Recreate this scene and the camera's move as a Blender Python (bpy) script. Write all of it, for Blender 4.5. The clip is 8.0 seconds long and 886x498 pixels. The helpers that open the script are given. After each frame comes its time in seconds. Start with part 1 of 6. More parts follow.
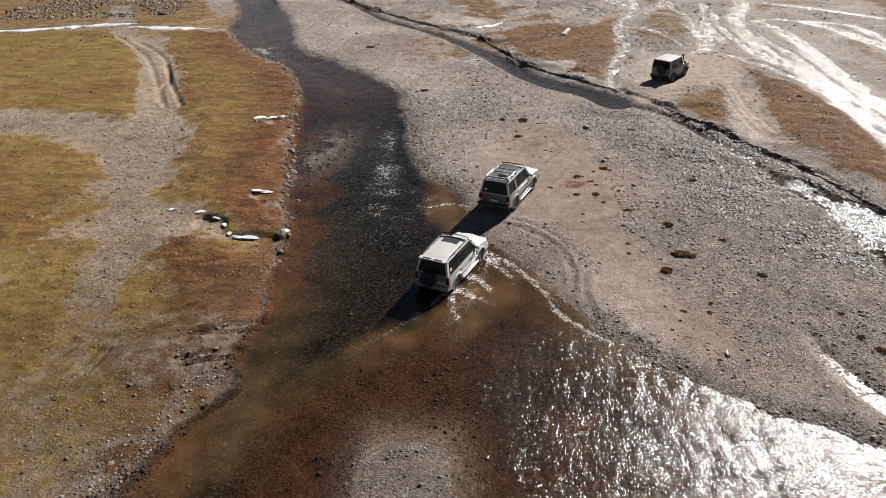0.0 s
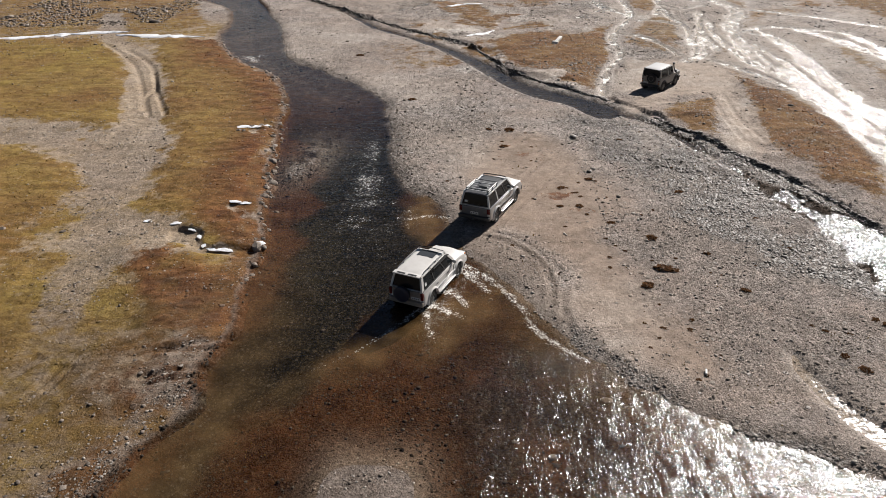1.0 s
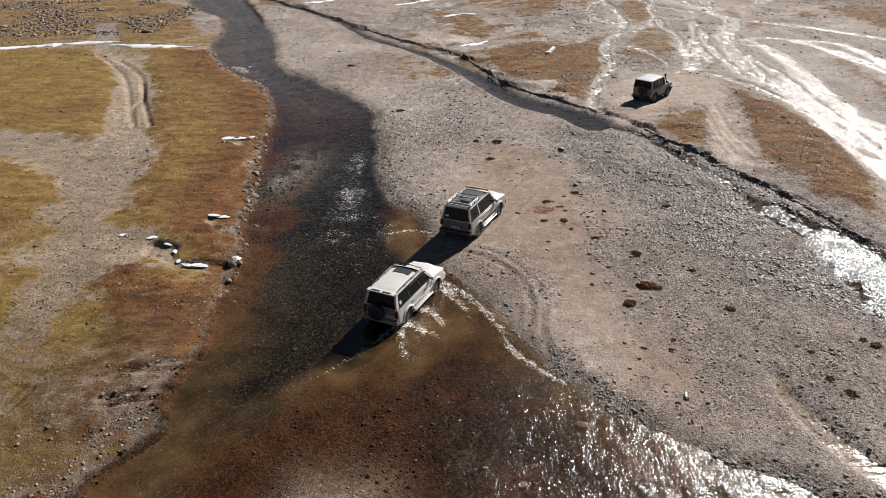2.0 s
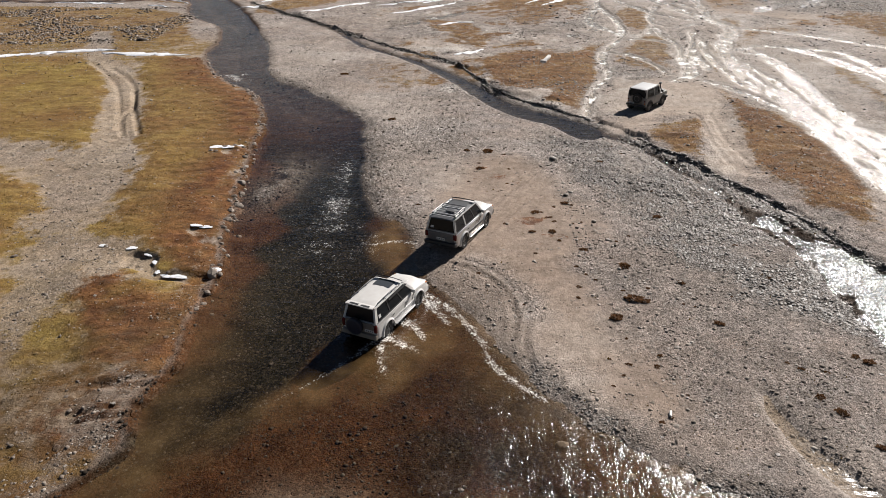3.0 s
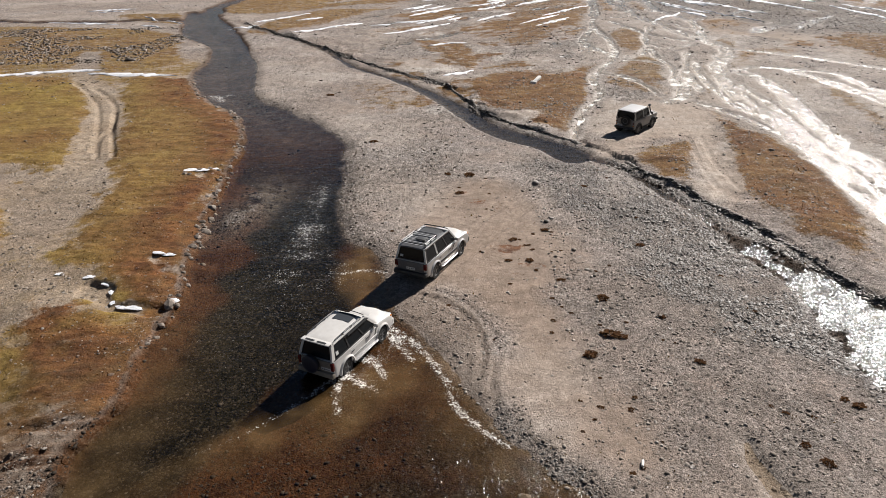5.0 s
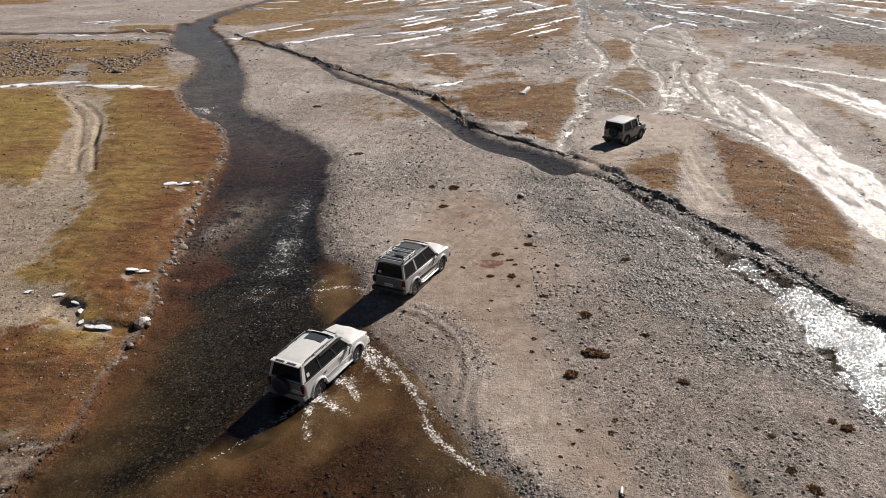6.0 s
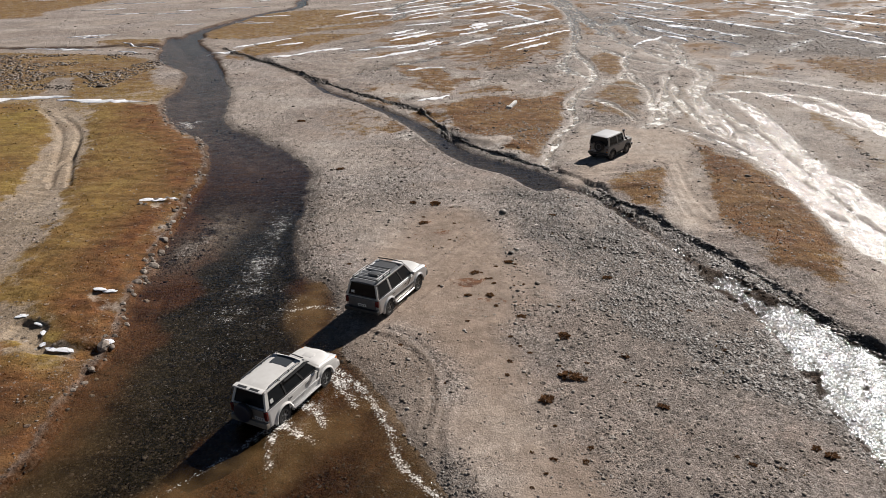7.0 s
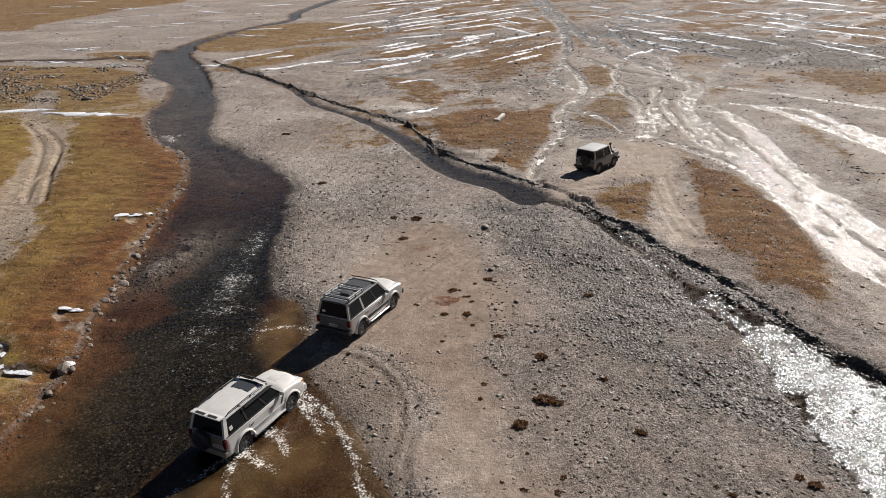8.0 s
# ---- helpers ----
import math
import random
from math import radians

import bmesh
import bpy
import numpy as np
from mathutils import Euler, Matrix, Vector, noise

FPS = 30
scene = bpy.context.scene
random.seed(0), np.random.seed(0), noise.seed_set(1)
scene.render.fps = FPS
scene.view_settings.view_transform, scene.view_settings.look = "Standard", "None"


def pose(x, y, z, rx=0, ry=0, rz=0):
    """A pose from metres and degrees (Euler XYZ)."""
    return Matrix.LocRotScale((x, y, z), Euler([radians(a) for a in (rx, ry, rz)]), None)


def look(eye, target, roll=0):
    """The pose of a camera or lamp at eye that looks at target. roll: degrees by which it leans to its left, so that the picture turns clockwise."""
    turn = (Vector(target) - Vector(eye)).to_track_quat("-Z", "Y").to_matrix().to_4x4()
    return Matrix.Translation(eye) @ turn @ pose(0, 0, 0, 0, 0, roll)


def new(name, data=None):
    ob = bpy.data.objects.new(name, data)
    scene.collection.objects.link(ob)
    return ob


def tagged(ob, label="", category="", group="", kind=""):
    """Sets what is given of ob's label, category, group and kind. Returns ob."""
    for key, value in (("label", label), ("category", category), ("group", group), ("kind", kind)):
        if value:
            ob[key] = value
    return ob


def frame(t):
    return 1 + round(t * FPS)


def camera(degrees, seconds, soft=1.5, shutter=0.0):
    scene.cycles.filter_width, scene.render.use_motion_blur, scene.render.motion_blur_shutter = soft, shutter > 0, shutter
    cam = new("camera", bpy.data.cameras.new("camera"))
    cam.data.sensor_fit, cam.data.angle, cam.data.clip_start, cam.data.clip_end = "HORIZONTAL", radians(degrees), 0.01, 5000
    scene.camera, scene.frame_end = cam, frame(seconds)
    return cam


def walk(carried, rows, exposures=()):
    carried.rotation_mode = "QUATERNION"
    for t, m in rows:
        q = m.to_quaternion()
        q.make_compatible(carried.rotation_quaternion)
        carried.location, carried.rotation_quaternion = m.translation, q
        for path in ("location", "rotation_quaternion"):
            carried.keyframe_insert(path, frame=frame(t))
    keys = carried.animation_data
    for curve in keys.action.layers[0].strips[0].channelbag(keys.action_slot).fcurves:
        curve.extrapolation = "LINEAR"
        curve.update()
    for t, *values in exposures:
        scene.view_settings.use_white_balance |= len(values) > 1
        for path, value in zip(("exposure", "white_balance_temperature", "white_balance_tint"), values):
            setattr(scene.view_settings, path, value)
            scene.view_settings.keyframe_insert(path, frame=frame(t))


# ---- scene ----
cam = camera(63.2, 8.0, soft=0.7)
PATH = [
    (0, (-0.029, -0.026, 17.973), (-0.07, 1.722, 17.001), -1.3),
    (0.5, (0.595, 0.418, 17.916), (0.552, 2.17, 16.951), -1.3),
    (1, (1.18, 0.865, 17.869), (1.134, 2.621, 16.913), -1.3),
    (1.5, (1.794, 1.333, 17.845), (1.744, 3.095, 16.9), -1.3),
    (3, (3.309, 2.594, 17.551), (3.246, 4.371, 16.636), -1.3),
    (3.5, (3.724, 2.982, 17.462), (3.655, 4.765, 16.558), -1.3),
    (4, (4.14, 3.456, 17.348), (4.068, 5.244, 16.456), -1.3),
    (4.5, (4.537, 3.972, 17.272), (4.462, 5.766, 16.392), -1.3),
    (6, (5.811, 5.436, 17.053), (5.744, 7.248, 16.21), -1.4),
    (6.5, (6.27, 5.943, 16.963), (6.209, 7.762, 16.134), -1.4),
    (7, (6.783, 6.479, 16.872), (6.727, 8.306, 16.061), -1.4),
    (7.5, (7.284, 7.017, 16.773), (7.233, 8.851, 15.978), -1.4),
    (8, (7.849, 7.576, 16.676), (7.799, 9.416, 15.895), -1.4),
]
walk(cam, [(t, look(eye, target, roll)) for t, eye, target, roll in PATH], exposures=((0.0, 0.49), (4.5, 0.57), (8.0, 0.34)))

# ---- world and sun ----
SUN_AZ, SUN_EL = 38.0, 32.5          # degrees to the right of +y, degrees above the horizon
world = bpy.data.worlds.new("sky")
scene.world = world
world.use_nodes = True
wn = world.node_tree.nodes
sky = wn.new("ShaderNodeTexSky")
sky.sky_type, sky.sun_disc = "NISHITA", False
sky.sun_elevation, sky.sun_rotation = radians(SUN_EL), radians(SUN_AZ)
sky.altitude, sky.dust_density, sky.air_density = 2500, 2.2, 1.0
wn["Background"].inputs["Strength"].default_value = 0.024
world.node_tree.links.new(sky.outputs[0], wn["Background"].inputs["Color"])
sun = new("sun", bpy.data.lights.new("sun", "SUN"))
sun.data.energy, sun.data.angle, sun.data.color = 5.6, radians(0.55), (1.0, 0.95, 0.905)
to_sun = Vector((math.sin(radians(SUN_AZ)) * math.cos(radians(SUN_EL)), math.cos(radians(SUN_AZ)) * math.cos(radians(SUN_EL)), math.sin(radians(SUN_EL))))
sun.matrix_world = Matrix.Translation((0, 0, 60)) @ to_sun.to_track_quat("Z", "Y").to_matrix().to_4x4()


# ---- node helpers ----
class Nodes:
    """A short way to write a node material."""

    def __init__(self, name):
        self.mat = bpy.data.materials.new(name)
        self.mat.use_nodes = True
        self.t = self.mat.node_tree
        self.t.nodes.clear()

    def add(self, kind, props=(), **ins):
        n = self.t.nodes.new(kind)
        for k, v in dict(props).items():
            setattr(n, k, v)
        for k, v in ins.items():
            self.plug(n.inputs[int(k[1:])] if k[0] == "i" and k[1:].isdigit() else n.inputs[k.replace("_", " ")], v)
        return n

    def plug(self, socket, v):
        if isinstance(v, bpy.types.NodeSocket):
            self.t.links.new(v, socket)
        elif isinstance(v, bpy.types.Node):
            self.t.links.new(v.outputs[0], socket)
        else:
            if isinstance(v, (tuple, list)) and len(v) == 3 and socket.type == "RGBA":
                v = (*v, 1)
            socket.default_value = v

    def coord(self, scale=1.0, stretch=None):
        c = self.add("ShaderNodeTexCoord")
        m = self.add("ShaderNodeMapping", i0=c.outputs["Object"])
        m.inputs["Scale"].default_value = stretch or (scale, scale, scale)
        return m.outputs[0]

    def noise(self, scale, detail=4.0, rough=0.55, vector=None):
        n = self.add("ShaderNodeTexNoise", Scale=scale, Detail=detail, Roughness=rough)
        self.plug(n.inputs["Vector"], vector or self.add("ShaderNodeTexCoord").outputs["Object"])
        return n.outputs["Fac"]

    def cells(self, scale, feature="F1", vector=None):
        n = self.add("ShaderNodeTexVoronoi", {"feature": feature}, Scale=scale)
        self.plug(n.inputs["Vector"], vector or self.add("ShaderNodeTexCoord").outputs["Object"])
        return n

    def ramp(self, fac, *stops):
        r = self.add("ShaderNodeValToRGB", Fac=fac)
        e = r.color_ramp.elements
        while len(e) < len(stops):
            e.new(0.5)
        for el, (p, c) in zip(e, stops):
            el.position = p
            el.color = (c, c, c, 1) if isinstance(c, (int, float)) else (*c, 1)
        return r.outputs["Color"]

    def mix(self, fac, a, b, how="MIX"):
        n = self.add("ShaderNodeMix", {"data_type": "RGBA", "blend_type": how})
        self.plug(n.inputs[0], fac), self.plug(n.inputs[6], a), self.plug(n.inputs[7], b)
        return n.outputs[2]

    def calc(self, how, a, b=0.0, clamp=False):
        return self.add("ShaderNodeMath", {"operation": how, "use_clamp": clamp}, i0=a, i1=b).outputs[0]

    def layer(self, name):
        n = self.add("ShaderNodeAttribute", {"attribute_name": name})
        s = self.add("ShaderNodeSeparateColor", Color=n.outputs["Color"])
        return s.outputs[0], s.outputs[1], s.outputs[2], n.outputs["Alpha"]

    def bump(self, height, distance, strength=1.0, normal=None):
        b = self.add("ShaderNodeBump", Height=height, Distance=distance, Strength=strength)
        if normal is not None:
            self.plug(b.inputs["Normal"], normal)
        return b.outputs[0]

    def surface(self, shader):
        out = self.add("ShaderNodeOutputMaterial")
        self.plug(out.inputs["Surface"], shader)
        return self.mat

    def principled(self, color, rough, normal=None, metal=0.0, **more):
        p = self.add("ShaderNodeBsdfPrincipled", Base_Color=color, Roughness=rough, Metallic=metal, **more)
        if normal is not None:
            self.plug(p.inputs["Normal"], normal)
        return p.outputs[0]


def ground_material():
    """Gravel, turf, sand and river bed, mixed by the kinds of soil laid out on the sheet."""
    n = Nodes("valley_soil")
    turf, wet, sand, red = n.layer("soil")
    bed, cobble, olive, silt = n.layer("bed")
    stony, track, pale, moss = n.layer("grit")
    broad = n.noise(0.35, 5, 0.6)
    fine = n.noise(6.0, 6, 0.7)
    grain = n.noise(38.0, 3, 0.7)
    peb = n.cells(11.0)
    peb2 = n.cells(24.0)
    speck = n.noise(6.5, 5, 0.8)
    blotch = n.noise(1.5, 5, 0.75)
    # gravel: smooth pinkish grit with beds of pebbles in it
    pebble = n.mix(0.45, n.ramp(peb.outputs["Color"], (0.1, (0.07, 0.058, 0.05)), (0.5, (0.27, 0.228, 0.2)), (0.95, (0.62, 0.56, 0.51))),
                   n.ramp(peb2.outputs["Color"], (0.1, (0.11, 0.094, 0.083)), (0.9, (0.46, 0.41, 0.37))))
    dirt = n.ramp(n.calc("ADD", n.calc("MULTIPLY", fine, 0.55), n.calc("MULTIPLY", broad, 0.45)), (0.32, (0.2, 0.166, 0.146)), (0.68, (0.35, 0.302, 0.272)))
    bedded = n.calc("ADD", n.ramp(n.noise(0.55, 6, 0.68), (0.4, 0.22), (0.62, 0.62)), n.calc("MULTIPLY", stony, 0.5), True)
    bedded = n.calc("MULTIPLY", bedded, n.calc("SUBTRACT", 1.0, n.calc("MULTIPLY", track, 0.72)))
    gravel = n.mix(bedded, dirt, pebble)
    gravel = n.mix(n.calc("MULTIPLY", n.ramp(broad, (0.4, 0.0), (0.7, 0.6)), n.calc("SUBTRACT", 1.0, stony)), gravel, (0.262, 0.2, 0.162))
    rolled = n.ramp(n.noise(0.9, 7, 0.7, n.coord(stretch=(1.5, 0.6, 1.0))), (0.3, (0.215, 0.158, 0.117)), (0.7, (0.36, 0.278, 0.214)))
    gravel = n.mix(n.calc("MULTIPLY", track, 0.7), gravel, rolled)
    darkstone = n.mix(n.ramp(peb.outputs["Color"], (0.3, 0.0), (0.85, 0.8)), (0.058, 0.048, 0.04), pebble)
    gravel = n.mix(n.calc("MULTIPLY", cobble, 0.8), gravel, darkstone)
    sandc = n.ramp(n.calc("ADD", n.calc("MULTIPLY", fine, 0.5), n.calc("MULTIPLY", broad, 0.5)), (0.3, (0.34, 0.29, 0.245)), (0.7, (0.52, 0.455, 0.395)))
    soil = n.mix(n.calc("MULTIPLY", sand, n.ramp(n.noise(0.8, 6, 0.7), (0.3, 0.35), (0.65, 1.0))), gravel, sandc)
    soil = n.mix(n.calc("MULTIPLY", pale, n.ramp(n.noise(1.2, 6, 0.7), (0.35, 0.3), (0.6, 1.0))), soil, (0.52, 0.475, 0.43))
    soil = n.mix(n.calc("MULTIPLY", olive, 0.9), soil, n.mix(1.0, soil, (0.84, 0.76, 0.56), "MULTIPLY"))
    streak = n.noise(0.11, 6, 0.66, n.coord(stretch=(0.55, 1.0, 1.0)))
    soil = n.mix(n.ramp(streak, (0.42, 0.5), (0.6, 0.0)), soil, n.mix(1.0, soil, (0.68, 0.62, 0.56), "MULTIPLY"))
    # turf: golden, brown and rust, in long soft streaks, thin in places
    t1 = n.ramp(n.noise(0.5, 9, 0.68, n.coord(stretch=(0.45, 1.5, 1.0))), (0.34, (0.085, 0.046, 0.016)), (0.5, (0.215, 0.13, 0.04)), (0.68, (0.35, 0.24, 0.1)))
    t1 = n.mix(n.calc("MULTIPLY", olive, 0.85), t1, n.ramp(n.noise(0.8, 8, 0.7, n.coord(stretch=(0.55, 1.3, 1.0))), (0.34, (0.12, 0.08, 0.016)), (0.5, (0.235, 0.163, 0.034)), (0.68, (0.35, 0.255, 0.07))))
    rust = n.ramp(n.noise(1.3, 8, 0.72, n.coord(stretch=(0.7, 1.2, 1.0))), (0.32, (0.034, 0.012, 0.006)), (0.52, (0.122, 0.044, 0.015)), (0.72, (0.235, 0.1, 0.034)))
    t1 = n.mix(n.ramp(n.noise(0.22, 5, 0.6), (0.42, 0.45), (0.62, 0.0)), t1, n.ramp(n.noise(2.0, 7, 0.75), (0.3, (0.1, 0.048, 0.016)), (0.7, (0.25, 0.135, 0.045))))
    t1 = n.mix(n.calc("MULTIPLY", red, n.ramp(n.noise(0.28, 5, 0.65), (0.36, 0.65), (0.54, 1.0))), t1, rust)
    t1 = n.mix(n.calc("MULTIPLY", n.ramp(n.noise(2.6, 8, 0.78), (0.56, 0.0), (0.68, 0.6)), n.calc("SUBTRACT", 1.0, red)), t1, (0.26, 0.205, 0.15))
    t1 = n.mix(n.ramp(grain, (0.35, 0.3), (0.6, 0.0)), t1, (0.05, 0.028, 0.012))
    cover = n.ramp(n.calc("ADD", turf, n.calc("MULTIPLY", n.calc("SUBTRACT", n.noise(1.1, 9, 0.74), 0.5), 2.2)), (0.28, 0.0), (0.66, 1.0))
    soil = n.mix(cover, soil, t1)
    soil = n.mix(n.ramp(n.calc("ADD", moss, n.calc("MULTIPLY", n.calc("SUBTRACT", n.noise(3.2, 7, 0.75), 0.5), 1.6)), (0.45, 0.0), (0.7, 0.85)), soil, rust)
    # loose stones of two sizes bedded in the soil
    relief = None
    for size, share in ((4.6, 0.6), (2.1, 0.74)):
        c = n.cells(size)
        key = n.add("ShaderNodeSeparateColor", Color=c.outputs["Color"])
        top = n.calc("SUBTRACT", n.calc("MULTIPLY", key.outputs[1], 0.34), c.outputs["Distance"])
        top = n.calc("MULTIPLY", n.ramp(top, (0.0, 0.0), (0.06, 1.0)), n.calc("GREATER_THAN", n.calc("ADD", key.outputs[0], n.calc("MULTIPLY", stony, 0.25)), share))
        bare = n.calc("MAXIMUM", n.calc("MAXIMUM", sand, track), n.calc("MULTIPLY", n.calc("SUBTRACT", turf, n.calc("MULTIPLY", red, 0.5)), 1.1))
        top = n.calc("MULTIPLY", top, n.calc("SUBTRACT", 1.0, n.calc("MULTIPLY", bare, 0.92), True))
        soil = n.mix(n.calc("MULTIPLY", top, 0.8), soil, n.ramp(key.outputs[2], (0.0, (0.05, 0.045, 0.042)), (0.45, (0.15, 0.132, 0.12)), (0.7, (0.3, 0.27, 0.25)), (1.0, (0.56, 0.52, 0.49))))
        top = n.calc("MULTIPLY", top, 0.5 / size)
        relief = top if relief is None else n.calc("ADD", relief, top)
    calm = n.calc("MAXIMUM", n.calc("MAXIMUM", sand, track), n.calc("MULTIPLY", turf, 0.75))
    coarse = n.noise(1.0, 9, 0.8, n.coord(stretch=(1.2, 0.7, 1.0)))
    soil = n.mix(n.calc("SUBTRACT", 0.5, n.calc("MULTIPLY", calm, 0.3)), soil, n.ramp(coarse, (0.36, 0.55), (0.49, 1.08), (0.62, 1.65)), "MULTIPLY")
    # river bed: rust silt in the shallows, dark weed and stones where it is deep
    bedc = n.mix(n.ramp(peb.outputs["Color"], (0.35, 0.0), (0.95, 0.8)), n.ramp(n.noise(1.1, 6, 0.65), (0.3, (0.044, 0.02, 0.0095)), (0.7, (0.13, 0.06, 0.028))), (0.14, 0.088, 0.054))
    deep = n.mix(n.ramp(peb.outputs["Color"], (0.5, 0.0), (0.98, 0.8)), n.ramp(n.noise(0.8, 7, 0.7), (0.35, (0.011, 0.01, 0.007)), (0.65, (0.034, 0.03, 0.02))), (0.11, 0.092, 0.066))
    bedc = n.mix(silt, bedc, deep)
    soil = n.mix(bed, soil, bedc)
    rugged = n.calc("ADD", n.calc("SUBTRACT", 0.62, n.calc("MULTIPLY", calm, 0.42)), n.calc("MULTIPLY", stony, 0.3), True)
    soil = n.mix(rugged, soil, n.ramp(speck, (0.3, 0.25), (0.5, 0.92), (0.68, 2.0)), "MULTIPLY")
    soil = n.mix(0.42, soil, n.ramp(blotch, (0.3, 0.55), (0.5, 1.0), (0.7, 1.5)), "MULTIPLY")
    soil = n.mix(n.calc("MULTIPLY", wet, n.calc("SUBTRACT", 0.8, n.calc("MULTIPLY", sand, 0.5))), soil, n.mix(1.0, soil, (0.44, 0.41, 0.38), "MULTIPLY"))
    h = n.calc("ADD", n.calc("MULTIPLY", n.calc("SUBTRACT", 1.0, peb.outputs["Distance"]), n.calc("ADD", 0.12, n.calc("MULTIPLY", stony, 0.3))), n.calc("MULTIPLY", fine, 0.6))
    h = n.calc("ADD", h, n.calc("ADD", n.calc("MULTIPLY", grain, 0.22), n.calc("MULTIPLY", speck, 0.45)))
    nor = n.bump(relief, 1.0, 0.9, n.bump(n.calc("MULTIPLY", h, n.calc("SUBTRACT", 1.0, n.calc("MULTIPLY", track, 0.55))), 0.15, 0.9))
    rough = n.calc("SUBTRACT", 0.95, n.calc("MULTIPLY", wet, n.ramp(n.noise(1.5, 5, 0.7), (0.35, 0.1), (0.6, 0.5))))
    return n.surface(n.principled(soil, rough, nor, Specular_IOR_Level=n.calc("MULTIPLY", 0.2, n.calc("SUBTRACT", 1.0, bed))))


def water_material():
    """Clear shallow water: what is below shows through; silt clouds it, froth and painted sun glint whiten it."""
    n = Nodes("stream_water")
    silt, foam_glint, chop, _ = n.layer("water")
    flow = n.coord(stretch=(0.62, 1.3, 1.0))
    w1 = n.noise(3.2, 3, 0.5, flow)
    w2 = n.noise(9.0, 3, 0.5, flow)
    w3 = n.noise(21.0, 3, 0.6)
    h = n.calc("ADD", n.calc("MULTIPLY", w1, 1.3), n.calc("MULTIPLY", w2, 0.6))
    h = n.calc("ADD", h, n.calc("MULTIPLY", w3, 0.1))
    gusts = n.ramp(n.noise(1.1, 5, 0.7, n.coord(stretch=(1.3, 0.5, 1.0))), (0.36, 0.35), (0.62, 1.5))
    swell = n.calc("MULTIPLY", n.noise(1.1, 3, 0.6, n.coord(stretch=(0.5, 1.5, 1.0))), 5.0)
    nor = n.bump(n.calc("ADD", swell, n.calc("MULTIPLY", n.calc("MULTIPLY", h, gusts), n.calc("ADD", 0.25, chop))), 0.0105, 1.0)
    clear = n.add("ShaderNodeBsdfTransparent", Color=(0.84, 0.78, 0.68)).outputs[0]
    cloud = n.add("ShaderNodeBsdfDiffuse", Color=n.ramp(n.noise(0.7, 5, 0.6), (0.3, (0.1, 0.058, 0.021)), (0.7, (0.25, 0.155, 0.068)))).outputs[0]
    cloudy = n.calc("MULTIPLY", silt, n.ramp(n.noise(0.55, 5, 0.62), (0.3, 0.35), (0.65, 1.0)))
    body = n.add("ShaderNodeMixShader", i0=cloudy, i1=clear, i2=cloud).outputs[0]
    gloss = n.add("ShaderNodeBsdfGlossy", Color=(0.95, 0.97, 1.0), Roughness=n.calc("ADD", 0.1, n.calc("MULTIPLY", chop, 0.015)), Normal=nor).outputs[0]
    fres = n.add("ShaderNodeFresnel", IOR=1.34, Normal=nor).outputs[0]
    wet = n.add("ShaderNodeMixShader", i0=fres, i1=body, i2=gloss).outputs[0]
    # white diffuse lace: froth at the ford, painted sun glint on the streams
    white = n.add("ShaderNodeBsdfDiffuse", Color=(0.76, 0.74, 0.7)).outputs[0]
    lace = n.ramp(n.calc("ADD", foam_glint, n.calc("MULTIPLY", n.calc("SUBTRACT", n.calc("ADD", n.calc("MULTIPLY", n.noise(3.5, 5, 0.65), 0.3), n.calc("MULTIPLY", n.noise(13.0, 6, 0.75), 0.7)), 0.5), 3.0)), (0.48, 0.0), (0.74, 1.0))
    lace = n.calc("MULTIPLY", lace, n.calc("GREATER_THAN", foam_glint, 0.02))
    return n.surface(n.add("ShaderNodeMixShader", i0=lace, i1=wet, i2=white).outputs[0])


def stone_material(name="river_stone", dark=1.0, rough=0.78, gloss=0.3):
    n = Nodes(name)
    isl = n.add("ShaderNodeNewGeometry").outputs["Random Per Island"]
    obr = n.add("ShaderNodeObjectInfo").outputs["Random"]
    pick = n.calc("FRACT", n.calc("ADD", isl, obr))
    c = n.ramp(pick, (0.0, (0.075 * dark, 0.06 * dark, 0.049 * dark)), (0.45, (0.185 * dark, 0.15 * dark, 0.122 * dark)), (0.8, (0.28 * dark, 0.235 * dark, 0.195 * dark)), (1.0, (0.4 * dark, 0.37 * dark, 0.33 * dark)))
    c = n.mix(n.calc("MULTIPLY", n.noise(9.0, 5, 0.7), 0.5), c, (0.11 * dark, 0.085 * dark, 0.065 * dark))
    return n.surface(n.principled(c, rough, n.bump(n.noise(22.0, 4, 0.7), 0.03, 0.6), Specular_IOR_Level=gloss))


def snow_material():
    n = Nodes("old_snow")
    c = n.mix(n.ramp(n.noise(3.0, 6, 0.7), (0.45, 0.0), (0.75, 0.5)), (0.82, 0.83, 0.86), (0.45, 0.42, 0.38))
    return n.surface(n.principled(c, 0.6, n.bump(n.noise(12.0, 5, 0.65), 0.08, 0.6)))


def scrub_material(name, a, b):
    """Dry leaves and blades that let some light through."""
    n = Nodes(name)
    c = n.ramp(n.add("ShaderNodeNewGeometry").outputs["Random Per Island"], (0.0, a), (1.0, b))
    return n.surface(n.add("ShaderNodeMixShader", i0=0.4, i1=n.add("ShaderNodeBsdfDiffuse", Color=c).outputs[0], i2=n.add("ShaderNodeBsdfTranslucent", Color=c).outputs[0]).outputs[0])


M_GROUND, M_WATER, M_STONE, M_SNOW = ground_material(), water_material(), stone_material(), snow_material()
M_SCRUB = scrub_material("dry_scrub", (0.07, 0.036, 0.02), (0.27, 0.15, 0.08))
M_TUFT = scrub_material("dry_grass", (0.09, 0.052, 0.017), (0.27, 0.185, 0.06))


